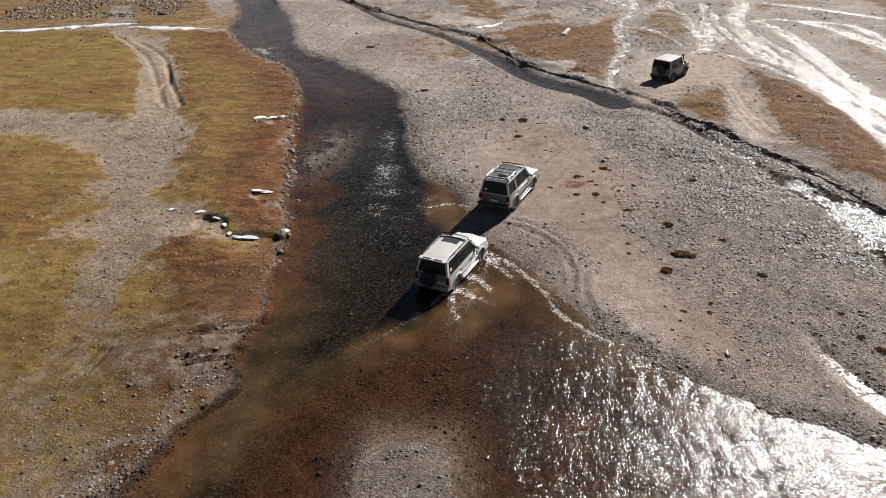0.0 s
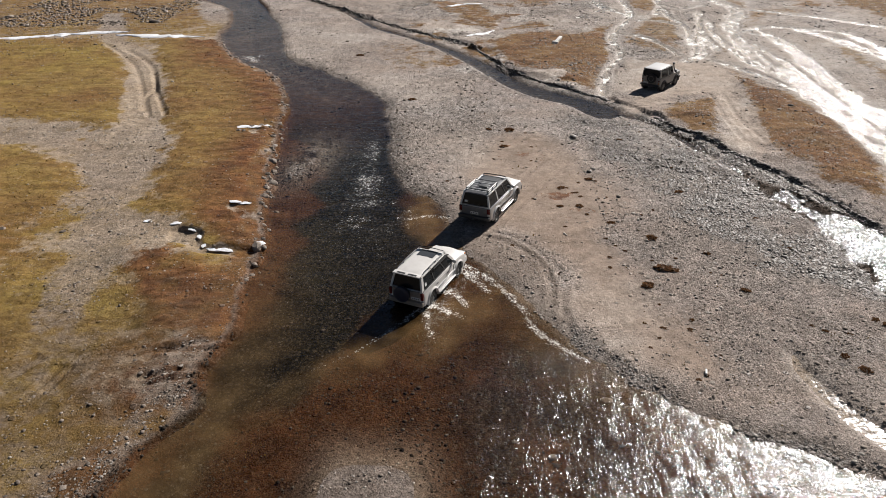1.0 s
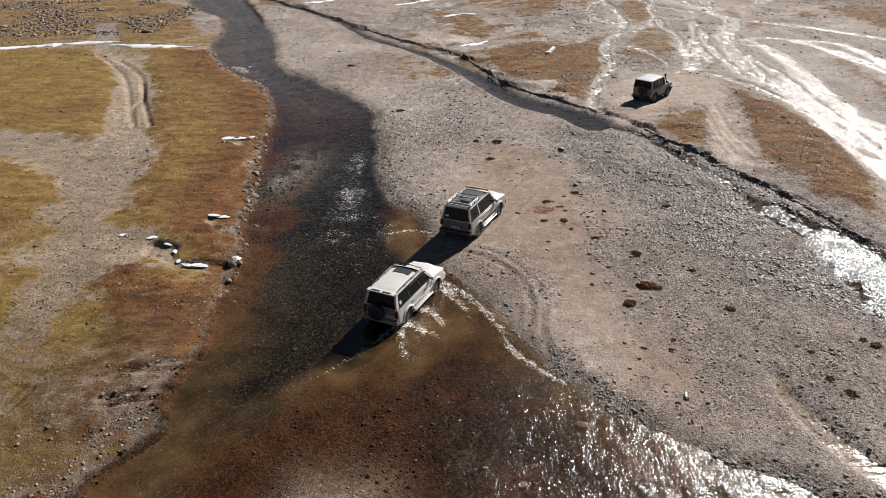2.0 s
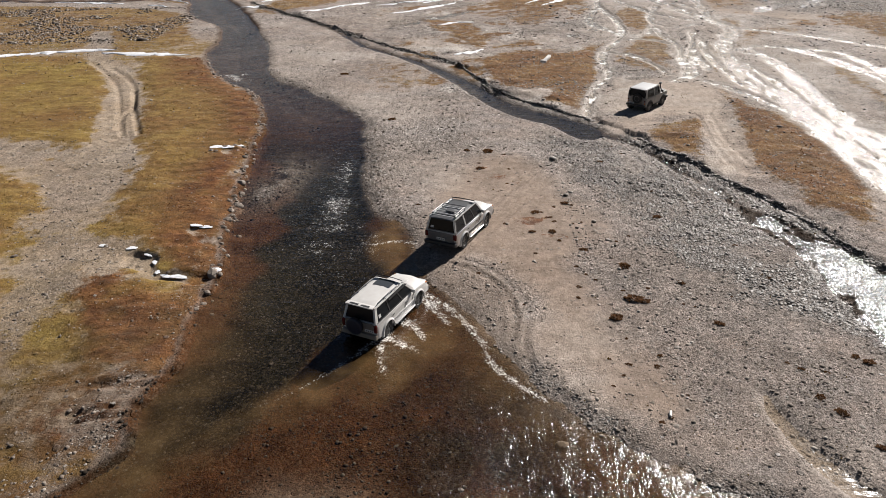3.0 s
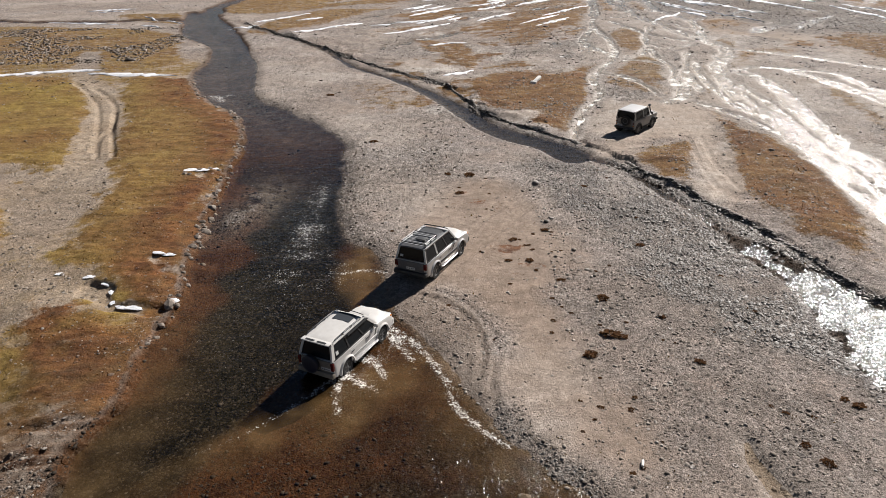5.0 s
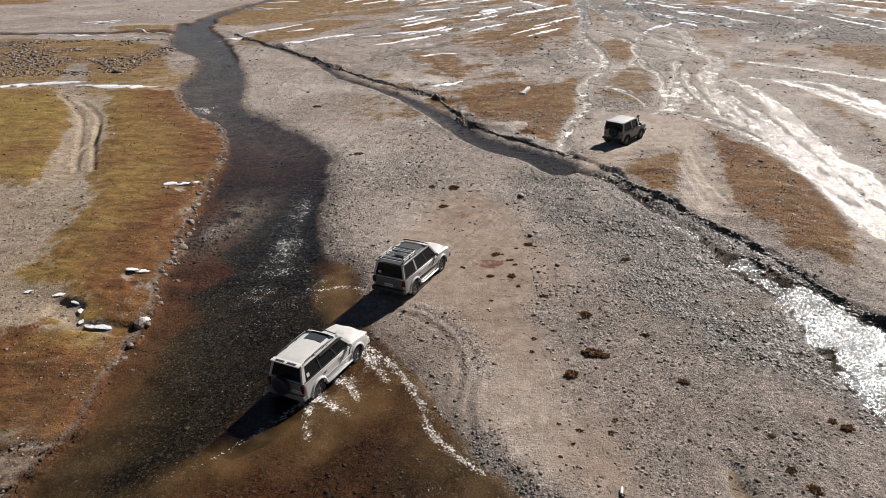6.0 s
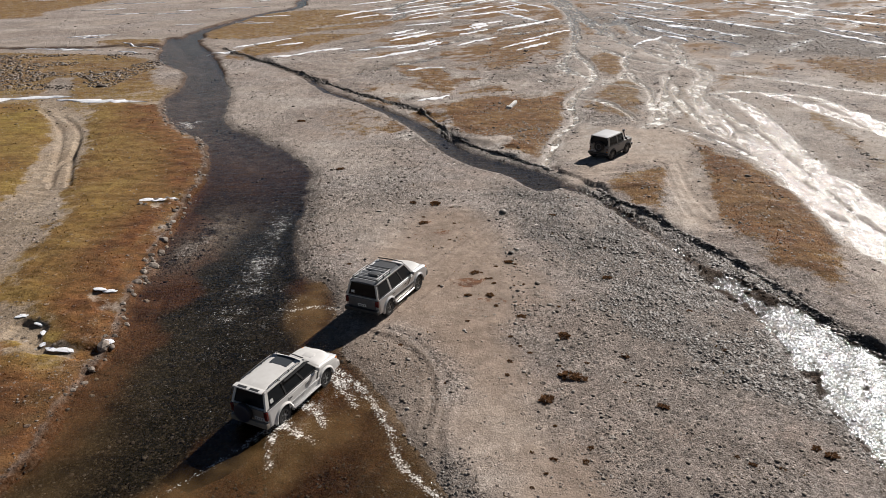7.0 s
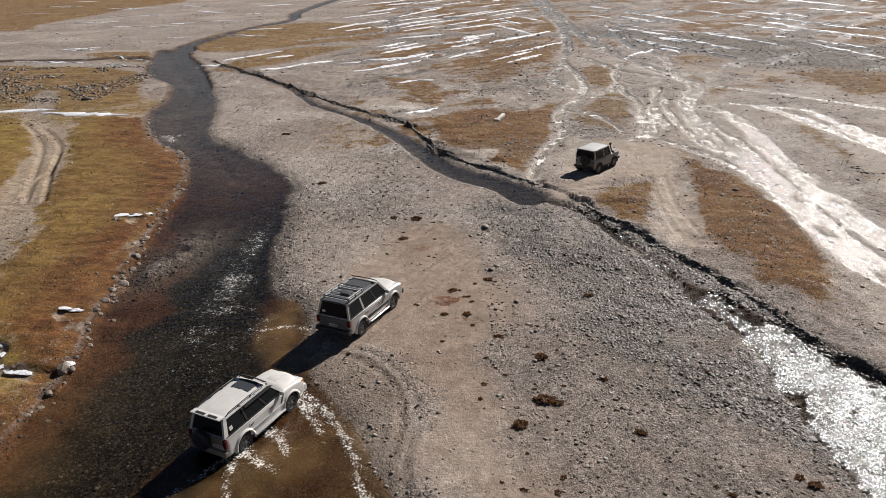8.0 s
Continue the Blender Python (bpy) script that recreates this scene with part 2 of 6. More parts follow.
# ---- plan of the valley ----
def grain2(x, y, seed):
    """Value noise on a unit lattice, 0 to 1."""
    xi, yi = np.floor(x).astype(np.int64), np.floor(y).astype(np.int64)
    u, v = x - xi, y - yi
    u, v = u * u * u * (u * (u * 6 - 15) + 10), v * v * v * (v * (v * 6 - 15) + 10)

    def lattice(a, b):
        k = (a * 374761393 + b * 668265263 + seed * 974634777) & 0xFFFFFFFF
        k = ((k ^ (k >> 13)) * 1274126177) & 0xFFFFFFFF
        return ((k ^ (k >> 16)) & 0xFFFF) / 65535.0
    a, b, c, d = lattice(xi, yi), lattice(xi + 1, yi), lattice(xi, yi + 1), lattice(xi + 1, yi + 1)
    return (a * (1 - u) + b * u) * (1 - v) + (c * (1 - u) + d * u) * v


def fbm(x, y, size, octaves=4, seed=0, keep=0.5):
    """Layered noise with features of that size, about -1 to 1."""
    total, amp, norm = 0.0, 1.0, 0.0
    for k in range(octaves):
        f = 2.0 ** k / size
        total = total + amp * (grain2(x * f + 17.3 * k, y * f - 9.1 * k, seed + k) * 2 - 1)
        norm, amp = norm + amp, amp * keep
    return total / norm * 1.6


def step(a, b, v):
    t = np.clip((v - a) / (b - a), 0, 1)
    return t * t * (3 - 2 * t)


def smooth_line(points, each=5, closed=False):
    """A Catmull-Rom line through the points."""
    p = np.array(points, float)
    p = np.vstack([p[-1], p, p[:2]]) if closed else np.vstack([2 * p[0] - p[1], p, 2 * p[-1] - p[-2]])
    out = []
    for i in range(1, len(p) - 2):
        for s in np.arange(each) / each:
            a, b, c, d = p[i - 1], p[i], p[i + 1], p[i + 2]
            out.append(0.5 * (2 * b + (c - a) * s + (2 * a - 5 * b + 4 * c - d) * s * s + (3 * b - a - 3 * c + d) * s ** 3))
    if not closed:
        out.append(p[-2])
    return np.array(out)


def inside(x, y, points, reach=6.0, each=5):
    """Signed distance to a smoothed outline: positive inside, cut off at reach."""
    p = smooth_line(points, each, True)
    out = np.full(x.shape, -reach)
    sel = (x > p[:, 0].min() - reach) & (x < p[:, 0].max() + reach) & (y > p[:, 1].min() - reach) & (y < p[:, 1].max() + reach)
    xs, ys = x[sel], y[sel]
    best, odd = np.full(xs.shape, reach), np.zeros(xs.shape, bool)
    for (ax, ay), (bx, by) in zip(p, np.roll(p, -1, 0)):
        dx, dy = bx - ax, by - ay
        s = np.clip(((xs - ax) * dx + (ys - ay) * dy) / (dx * dx + dy * dy + 1e-9), 0, 1)
        best = np.minimum(best, np.hypot(xs - ax - s * dx, ys - ay - s * dy))
        if ay != by:
            odd ^= ((ay > ys) != (by > ys)) & (xs < dx * (ys - ay) / dy + ax)
    out[sel] = np.where(odd, best, -best)
    return out


def along(x, y, points, reach=8.0, each=5):
    """Half-width minus distance for a line of (x, y, half-width), and the side: positive in the band, right of the way negative."""
    p = smooth_line(points, each)
    out, side = np.full(x.shape, -reach), np.zeros(x.shape)
    w = p[:, 2].max() + reach
    sel = (x > p[:, 0].min() - w) & (x < p[:, 0].max() + w) & (y > p[:, 1].min() - w) & (y < p[:, 1].max() + w)
    xs, ys = x[sel], y[sel]
    best, sd = np.full(xs.shape, -reach), np.zeros(xs.shape)
    for (ax, ay, aw), (bx, by, bw) in zip(p[:-1], p[1:]):
        dx, dy = bx - ax, by - ay
        s = np.clip(((xs - ax) * dx + (ys - ay) * dy) / (dx * dx + dy * dy + 1e-9), 0, 1)
        d = np.hypot(xs - ax - s * dx, ys - ay - s * dy)
        v = aw + (bw - aw) * s - d
        better = v > best
        sd = np.where(better, np.sign(dx * (ys - ay) - dy * (xs - ax)) * d, sd)
        best = np.maximum(best, v)
    out[sel], side[sel] = best, sd
    return out, side


RIVER = [(-46, 140), (-38, 115), (-30.5, 104.5), (-27.5, 95), (-26.6, 86.5), (-21.5, 75.1), (-16.7, 69.2), (-13.3, 60.9), (-12.3, 55), (-11.3, 47.3),
         (-10.3, 41.5), (-9.5, 37), (-9, 32), (-8.3, 26.8), (-9, 23.9), (-8.4, 21.2), (-9.7, 18.9), (-10.6, 16), (-12, 8), (-14, 0), (30, 0),
         (28, 8), (20, 15), (14.4, 18.2), (10, 20.8), (6.5, 24.4), (4.9, 27.2), (3.3, 30.5), (1.7, 33.2), (0.7, 35.2), (0.8, 37.6), (-0.4, 40.4), (-1.8, 41.4), (-2.6, 43.5), (-3.4, 48),
         (-4.1, 55), (-5.6, 61.8), (-11.2, 69.5), (-16.5, 76), (-21, 92.5), (-30, 116), (-38, 132)]
UPPER_RIVER = [(-41, 134, 2.6), (-42.6, 146, 1.7), (-41.5, 160, 1.3), (-38.5, 178, 1.1), (-33.5, 194, 1.1), (-36, 220, 1.2), (-30, 300, 2)]
SIDE_ARM = [(-41, 129, 1.5), (-50, 131, 0.9), (-62, 130, 0.8), (-80, 134, 0.8), (-110, 150, 0.9)]
CREEK = [(13.8, 55.8, 0.3), (15.4, 53.6, 0.45), (16.5, 51.4, 0.35), (17.6, 47.9, 0.35), (18.6, 45.1, 0.45), (19.4, 42.1, 0.6), (20.3, 39.8, 0.8), (21.1, 37.8, 1.1), (21.9, 35.8, 1.5),
         (22.4, 33.4, 2.0), (22.9, 31, 2.5), (23.5, 28, 3.0), (24.5, 24, 3.4), (26.5, 17, 3.8), (29, 8, 4.5)]
CREEK_HEAD = [(-30, 121, 0.5), (-21, 110.5, 0.25), (-13.4, 99, 0.28), (-8.8, 89.8, 0.5)]
POOL = [(-8.7, 89.0), (-4.2, 83.3), (-0.1, 76.5), (2.3, 71.4), (4.9, 64.8), (7.1, 60.9), (9.7, 58.5), (11.1, 55.7), (12.2, 54.4), (13.8, 55.0), (14.1, 56.6), (12.7, 59.0), (11.4, 60.5), (9.3, 62.4),
        (7.1, 65.1), (4.7, 70.6), (2.0, 75.7), (-1.1, 80.9), (-4.5, 85.0), (-8.9, 90.3)]
CUT_BANKS = [   # foot of the earth steps beside the creek
    [(-37, 132), (-27, 119), (-19.5, 109.3), (-13.1, 100.1), (-8.5, 93.0), (-4.6, 87.6), (-1.1, 83.6), (2.1, 79.6), (3.9, 75.2), (5.5, 70.6), (7.0, 66.8), (8.8, 64.4), (10.6, 62.3), (12.8, 59.8), (13.6, 58.9)],
    [(16.2, 54.4), (17.0, 52.1), (18.2, 50.0), (19.3, 47.5), (20.3, 45.0), (21.2, 42.9), (22.0, 40.8), (22.7, 38.6), (23.3, 36.6), (24.2, 34.0), (26, 29), (28.6, 23), (32, 16), (38, 5)],
]
MAIN_BRAIDS = [   # wide shallow streams: (x, y, half-width)
    [(34, 300, 3), (33, 243, 2.2), (31, 180, 1.8), (32.0, 140, 0.9), (32.8, 123.6, 0.6), (34.3, 112.4, 0.6), (36.3, 102.8, 0.75), (36.6, 96.0, 0.8), (33.4, 88.3, 0.7), (31.4, 79.7, 0.75), (30.6, 72.5, 0.8), (30.8, 67.4, 0.85),
     (30.9, 62.8, 0.95), (30.7, 57.7, 1.05), (30.5, 52.4, 1.2), (30.2, 48.3, 1.25), (30.4, 44.5, 1.4), (33, 36, 1.8), (38, 24, 2.6)],
    [(33.2, 84, 0.35), (35.2, 82, 0.45), (35.7, 80.2, 0.5), (35.2, 75.2, 0.55), (34.3, 68.7, 0.62), (33.7, 63.6, 0.68), (33.1, 58.1, 0.8), (32.9, 53.1, 0.95), (32.9, 49, 1.1), (34.5, 42, 1.5)],
    [(33.0, 84.2, 0.35), (36.5, 86.2, 0.42), (39.3, 85.7, 0.5), (40.8, 82.1, 0.6), (41.9, 76.8, 0.62), (42.9, 71.2, 0.7), (45, 60, 1)],
]
SIDE_BRAIDS = [
    [(40.2, 85.0, 0.3), (43.6, 83.0, 0.4), (44.2, 78.1, 0.36), (44.5, 73.3, 0.4), (47, 64, 0.6)],
    [(37.2, 97.4, 0.34), (40.1, 95.7, 0.4), (44.3, 91.8, 0.42), (49.9, 84.9, 0.4), (55, 78, 0.5)],
    [(35.3, 85.0, 0.3), (35.7, 80.2, 0.34)],
    [(28.9, 85.5, 0.5), (27.2, 80.0, 0.7), (25.5, 73.9, 0.75), (23.4, 71.4, 0.42)],
    [(27.1, 121.3, 0.4), (29.8, 110.3, 0.45), (34.2, 103.0, 0.5)],
    [(25.9, 71.7, 0.3), (27.5, 68.5, 0.45), (28.9, 64.7, 0.45), (30, 61, 0.4)],
    [(31.2, 90, 0.3), (29.9, 84, 0.32), (29.4, 78, 0.34), (29.2, 72, 0.34), (29.6, 67, 0.3)],
    [(32.1, 78, 0.28), (32.5, 72, 0.34), (32.2, 66, 0.34), (31.9, 60, 0.34), (31.6, 54, 0.4)],
]
RILLS = [
    [(34, 242, 1), (30.3, 174.3, 0.8), (26.8, 136.4, 0.6), (23.7, 117.6, 0.42), (23.9, 104.0, 0.38), (22.7, 94.2, 0.36), (19.6, 86.1, 0.32), (18.0, 80.5, 0.3), (17.7, 74.3, 0.28), (15.4, 69.1, 0.28), (14.2, 64.4, 0.26), (13.3, 60.3, 0.25)],
    [(22.2, 91.4, 0.26), (25.4, 90.5, 0.26), (27.9, 87.7, 0.26)],
    [(19.4, 84.6, 0.25), (21.7, 82.2, 0.24), (23.0, 77.6, 0.23), (23.3, 74.0, 0.22)],
    [(31.8, 115.2, 0.32), (28.8, 105.7, 0.3), (27.5, 93.8, 0.27), (27.8, 87.1, 0.31), (25.8, 78.3, 0.28)],
    [(22.7, 94.2, 0.3), (20.3, 103.4, 0.4), (23.7, 117.6, 0.4)],
    [(39, 158.5, 0.5), (37.1, 134.6, 0.6), (39.1, 120.1, 0.5), (36.6, 105.1, 0.5)],
    [(31.8, 95.5, 0.35), (29.1, 85.9, 0.3), (27.7, 75.7, 0.3)],
    [(25.3, 125.7, 0.5), (29.7, 125.3, 0.5), (34.6, 119.4, 0.5), (37.4, 113.7, 0.5)],
]
FAR_RILLS = [
    [(26.2, 94.8, 0.25), (28.4, 101.5, 0.3), (29.9, 98.6, 0.3), (33.9, 100.3, 0.3)],
    [(-22, 150, 0.5), (-16.2, 154.4, 0.8), (-10.1, 159.3, 0.9), (-6.9, 163, 1), (-6.7, 174, 1.2), (-9.1, 187, 1), (-4, 210, 1)],
]
WASH = [(24.2, 131), (34.3, 130), (40, 117.2), (44.5, 100.3), (54.2, 95.6), (58.4, 87), (44, 50), (33.1, 43), (30.2, 47), (29.6, 53.4), (29.3, 63.3), (27.1, 70.8), (22.3, 71.7), (20.5, 91)]
SANDS = [   # bare pale sand where cars turn and where the streams have left it
    [(17.4, 73.3), (21.2, 71.1), (26.5, 68.6), (25.5, 63.5), (22.6, 50.9), (20.8, 46.4), (19.2, 48.2), (22.2, 57.8), (21.6, 62.1), (19.4, 60.7), (17.6, 56.7), (16.5, 57.4), (14.2, 62.1), (16.1, 69)],
    [(43, 79.6), (44, 66.1), (42.5, 58), (38.6, 50), (38.2, 56), (39.4, 65)],
    [(29.9, 48.4), (31, 47.9), (30.6, 40), (28.4, 32.1), (26.9, 36.5), (27.6, 41.9)],
    [(7.4, 67.2), (10.7, 68.7), (11.3, 67.3), (9.7, 64.9), (8.4, 65.2)],
]
PUDDLE = [(14.6, 24.5, 0.1), (14.5, 23.6, 0.24), (14.7, 22.7, 0.26), (14.95, 21.6, 0.32), (15.4, 20.4, 0.38), (16.3, 19, 0.4)]
WEST_TURF = {   # outline, rust share, olive share
    "bank": ([(-33, 84.5), (-26.4, 83.6), (-21.4, 74), (-16.3, 66.4), (-13.4, 60), (-12.7, 55.6), (-14.2, 53.6), (-12.9, 51.5), (-11.8, 43.2), (-11, 39.6), (-10.4, 36.5), (-9.9, 34.4), (-11.7, 34.3),
              (-13.4, 36.4), (-15.6, 37.2), (-17.3, 40), (-19.2, 48.6), (-22, 56.5), (-27.4, 71)], 0.2, 0.6),
    "meadow": ([(-75, 84), (-54, 85.5), (-40, 84.6), (-32.9, 74), (-25.6, 55.4), (-29.5, 53.4), (-37, 52.3), (-60, 54)], 0.0, 0.8),
    "strip": ([(-55, 49), (-33.6, 50), (-27.3, 47.5), (-23.9, 44.5), (-23.1, 40.8), (-23.6, 36.9), (-25, 33.2), (-40, 33)], 0.1, 0.7),
    "rust": ([(-16.5, 34.0), (-14.6, 34.3), (-12.8, 33.4), (-10.4, 32.2), (-9.2, 31.3), (-8.8, 29.3), (-8.4, 26.8), (-9.0, 26.1), (-10.4, 25.7), (-12.8, 26.9), (-15.1, 30.6)], 0.95, 0.0),
    "rust_low": ([(-14.2, 24.5), (-12.9, 26.2), (-10.4, 26.0), (-8.9, 25.6), (-8.7, 22.0), (-11.2, 21.6), (-13.4, 22.6)], 0.7, 0.1),
}
EAST_TURF = {
    "red_patch": ([(5.1, 79.4), (7.1, 83.6), (10.3, 85.3), (14.5, 83.5), (17.0, 84.4), (17.6, 82.8), (16.9, 76.7), (15.0, 69.1), (13.5, 64.4), (12.8, 61.9), (11.1, 63.7), (8.9, 65.5), (7.2, 68), (6.0, 72.7)], 0.85, 0.0),
    "islet": ([(17.1, 54.7), (19.8, 58.1), (22.2, 58.9), (21.9, 56.3), (20.5, 52.5), (19.7, 48.7), (18.5, 50.4), (17.4, 52.4)], 0.6, 0.1),
    "tongue": ([(26.1, 64.8), (27.3, 62.2), (28.7, 59.7), (29.5, 55.4), (29.9, 51.6), (29.2, 47.8), (27.7, 43.2), (25.3, 38.6), (24.5, 39.9), (23.2, 41.6), (23.1, 44.6), (22.4, 46), (22.7, 50.1), (24.0, 56.2)], 0.9, 0.1),
}
FAR_TURF = {
    "far_east": ([(-41, 141), (-43, 168), (-26.6, 185), (-9, 171), (-6.5, 151), (-18.7, 144), (-30, 135.5)], 0.3, 0.1),
    "far_north": ([(-230, 330), (-97, 285), (-94, 240), (-97, 196), (-104, 178), (-230, 172)], 0.35, 0.1),
    "arm_bank": ([(-58, 137), (-47, 138), (-41, 125), (-50, 129)], 0.3, 0.2),
    "rock_field": ([(-95, 124), (-60, 124), (-41, 117), (-33, 100), (-31, 91), (-45, 90), (-95, 90)], 0.2, 0.25),
    "far_spit": ([(-28.5, 118.5), (-23.4, 114.2), (-13.5, 134.5), (-10.5, 139.5), (-22, 139)], 0.35, 0.1),
    "far_red": ([(-2.6, 107.5), (5, 101), (5.4, 89.4), (3, 91)], 0.7, 0.0),
    "holm": ([(29.4, 115), (28.8, 102), (25.2, 96.5), (24, 108)], 0.6, 0.2),
    "holm_b": ([(36.2, 100.9), (39, 104), (38, 95.5), (35.4, 91.5)], 0.5, 0.25),
    "holm_c": ([(30.4, 89.5), (31, 87), (29.6, 76), (27.8, 75.5)], 0.5, 0.2),
    "holm_d": ([(24.4, 92.5), (27.4, 90), (24, 76.5), (21.3, 75.8), (20.5, 82)], 0.65, 0.2),
    "far_scrub": ([(54.4, 106.0), (60.4, 107.6), (63, 100), (58, 91), (52.0, 90.6)], 0.6, 0.2),
    "far_right": ([(41.2, 77), (41.6, 65), (38.2, 57.5), (38.8, 69.9)], 0.2, 0.3),
}
TURF = {**WEST_TURF, **EAST_TURF, **FAR_TURF}
TRACKS = [   # wheel tracks worn into the turf and the gravel: (x, y, half-width)
    [(-45, 100, 1.3), (-38.3, 84.5, 1.4), (-32.1, 75.8, 1.6), (-28, 66.9, 1.6), (-24.4, 56.6, 1.6), (-22.2, 49.9, 1.5), (-19.8, 40.7, 1.3), (-18, 33.4, 1.2), (-16.6, 26.5, 1.0), (-15.6, 20, 1.0), (-15, 10, 1)],
    [(-60, 51, 1), (-34.2, 51.2, 0.9), (-30, 51.2, 0.9), (-25.6, 49, 1.2), (-22.6, 44, 1.3)],
    [(18.5, 46, 0.5), (21.6, 49, 1.0), (22.3, 53, 1.1), (23.6, 60, 1.2), (23.6, 65, 1.6), (20, 63.6, 1.7), (16.5, 58.5, 1.6), (13.6, 55.2, 1.4)],
]
RUTS = [     # single tyre grooves (x, y)
    [(-38.9, 83.2), (-33.3, 75.9), (-30.5, 71.3), (-27.3, 64.4), (-24.7, 57.9)], [(-34.7, 79.7), (-30.7, 74.6), (-28.3, 70.2), (-25.6, 63.5), (-22.3, 56.4)],
    [(-28.4, 70.2), (-26.1, 64.4), (-25.9, 61.8), (-23.7, 56.4)],
    [(2.4, 36), (4.4, 34.5), (5.7, 32.3), (6.05, 30), (5.8, 28), (5.9, 26.4)], [(2.3, 35.2), (4.0, 34.0), (5.2, 32.1), (5.5, 30), (5.3, 28.2)],
    [(-2, 33.2), (1.2, 36.1), (4, 40.6), (7, 46), (11, 52), (15, 57), (19, 62)], [(-0.7, 32.4), (2.6, 35.4), (5.4, 40), (8.4, 45.3), (12.4, 51.3), (16.4, 56.3)],
    [(-11.5, 24.2), (-11.2, 24.8), (-10, 25.1), (-8.6, 25.8)], [(-11, 24.7), (-9.8, 24.75), (-8.4, 25.3)], [(-11.4, 23), (-10.2, 23.4), (-8.6, 23.8)], [(-11.2, 22.6), (-10, 22.9), (-8.6, 23.3)],
    [(-17.3, 23.0), (-16.4, 24.6)], [(-17.0, 22.8), (-16.1, 24.4)], [(-14.9, 22.5), (-14.6, 23.8)], [(-15.3, 22.6), (-15, 23.9)],
    [(22.2, 48), (22.3, 53), (23.2, 60)], [(20.9, 48.6), (21.2, 53), (22.2, 60)],
    [(29, 152), (33.5, 146), (33, 139), (30, 135)],
]
WEST_GRAVEL = [(-60, 57), (-32.3, 55.1), (-29.4, 54.6), (-26.2, 53.6), (-24.2, 53.2), (-21.4, 53.1), (-19.4, 50.1), (-19.8, 46.9), (-17.9, 39.1), (-15.6, 37.2), (-13.9, 36.7), (-12.4, 35.3), (-12.9, 33.9), (-16.9, 34.6), (-15.6, 30.8),
               (-16.4, 27.4), (-18.4, 29.5), (-19.4, 34.8), (-22.8, 43.6), (-26.4, 48.6), (-29.9, 50.2), (-60, 49)]
POCKETS = [   # hollows that the water has cut into the west bank
    [(-14.2, 36.4), (-12.8, 35.9), (-12.35, 34.7), (-11.2, 34.15), (-9.3, 34.1), (-8.0, 33.0), (-9.8, 32.7), (-12.8, 33.6), (-14.6, 35.2)],
    [(-12.3, 38.8), (-11.4, 38.9), (-10.4, 38.9), (-8.8, 39.4), (-8.6, 36.6), (-9.9, 36.8), (-11.0, 37.4)],
    [(-14.8, 52.6), (-13.6, 52.9), (-11.2, 53.6), (-11.0, 51.8), (-12.6, 51.4), (-14.0, 51.6)],
    [(-9.5, 32), (-7.8, 32.2), (-7.6, 29.6), (-8.9, 29.6), (-9.3, 31)],
]
STONY_BAR = [(-5.1, 61.0), (-3.1, 65.2), (0.5, 63.3), (3.4, 57.7), (4.7, 53.6), (2.6, 50.6), (-0.4, 49.6), (-1.2, 45.5), (-2.6, 44.6), (-3.7, 50.8)]
ROLLED = [   # ground that cars have rolled smooth
    [(1.2, 38.4), (2.0, 43), (2.7, 48.4), (5.0, 50.6), (8.1, 49.4), (9.8, 44.4), (10.6, 38.8), (8.9, 34.9), (9.5, 29), (11.5, 24), (9, 24), (6.8, 27.5), (6.3, 31), (5.3, 33.9), (2.8, 36.2)],
    [(13.5, 55.5), (16, 60), (17.4, 66.5), (20.5, 71), (25.5, 69.5), (25.4, 64), (23.6, 55), (22.4, 47), (21, 46.3), (20.5, 49), (21.8, 55), (22.6, 60), (19.5, 59.6), (17, 55.6), (15, 54.6)],
    [(40.5, 124.1), (47.6, 114.4), (49.6, 100.1), (44.3, 105.0), (38.4, 110.4)],
]
LEVEL = -0.10    # of the water


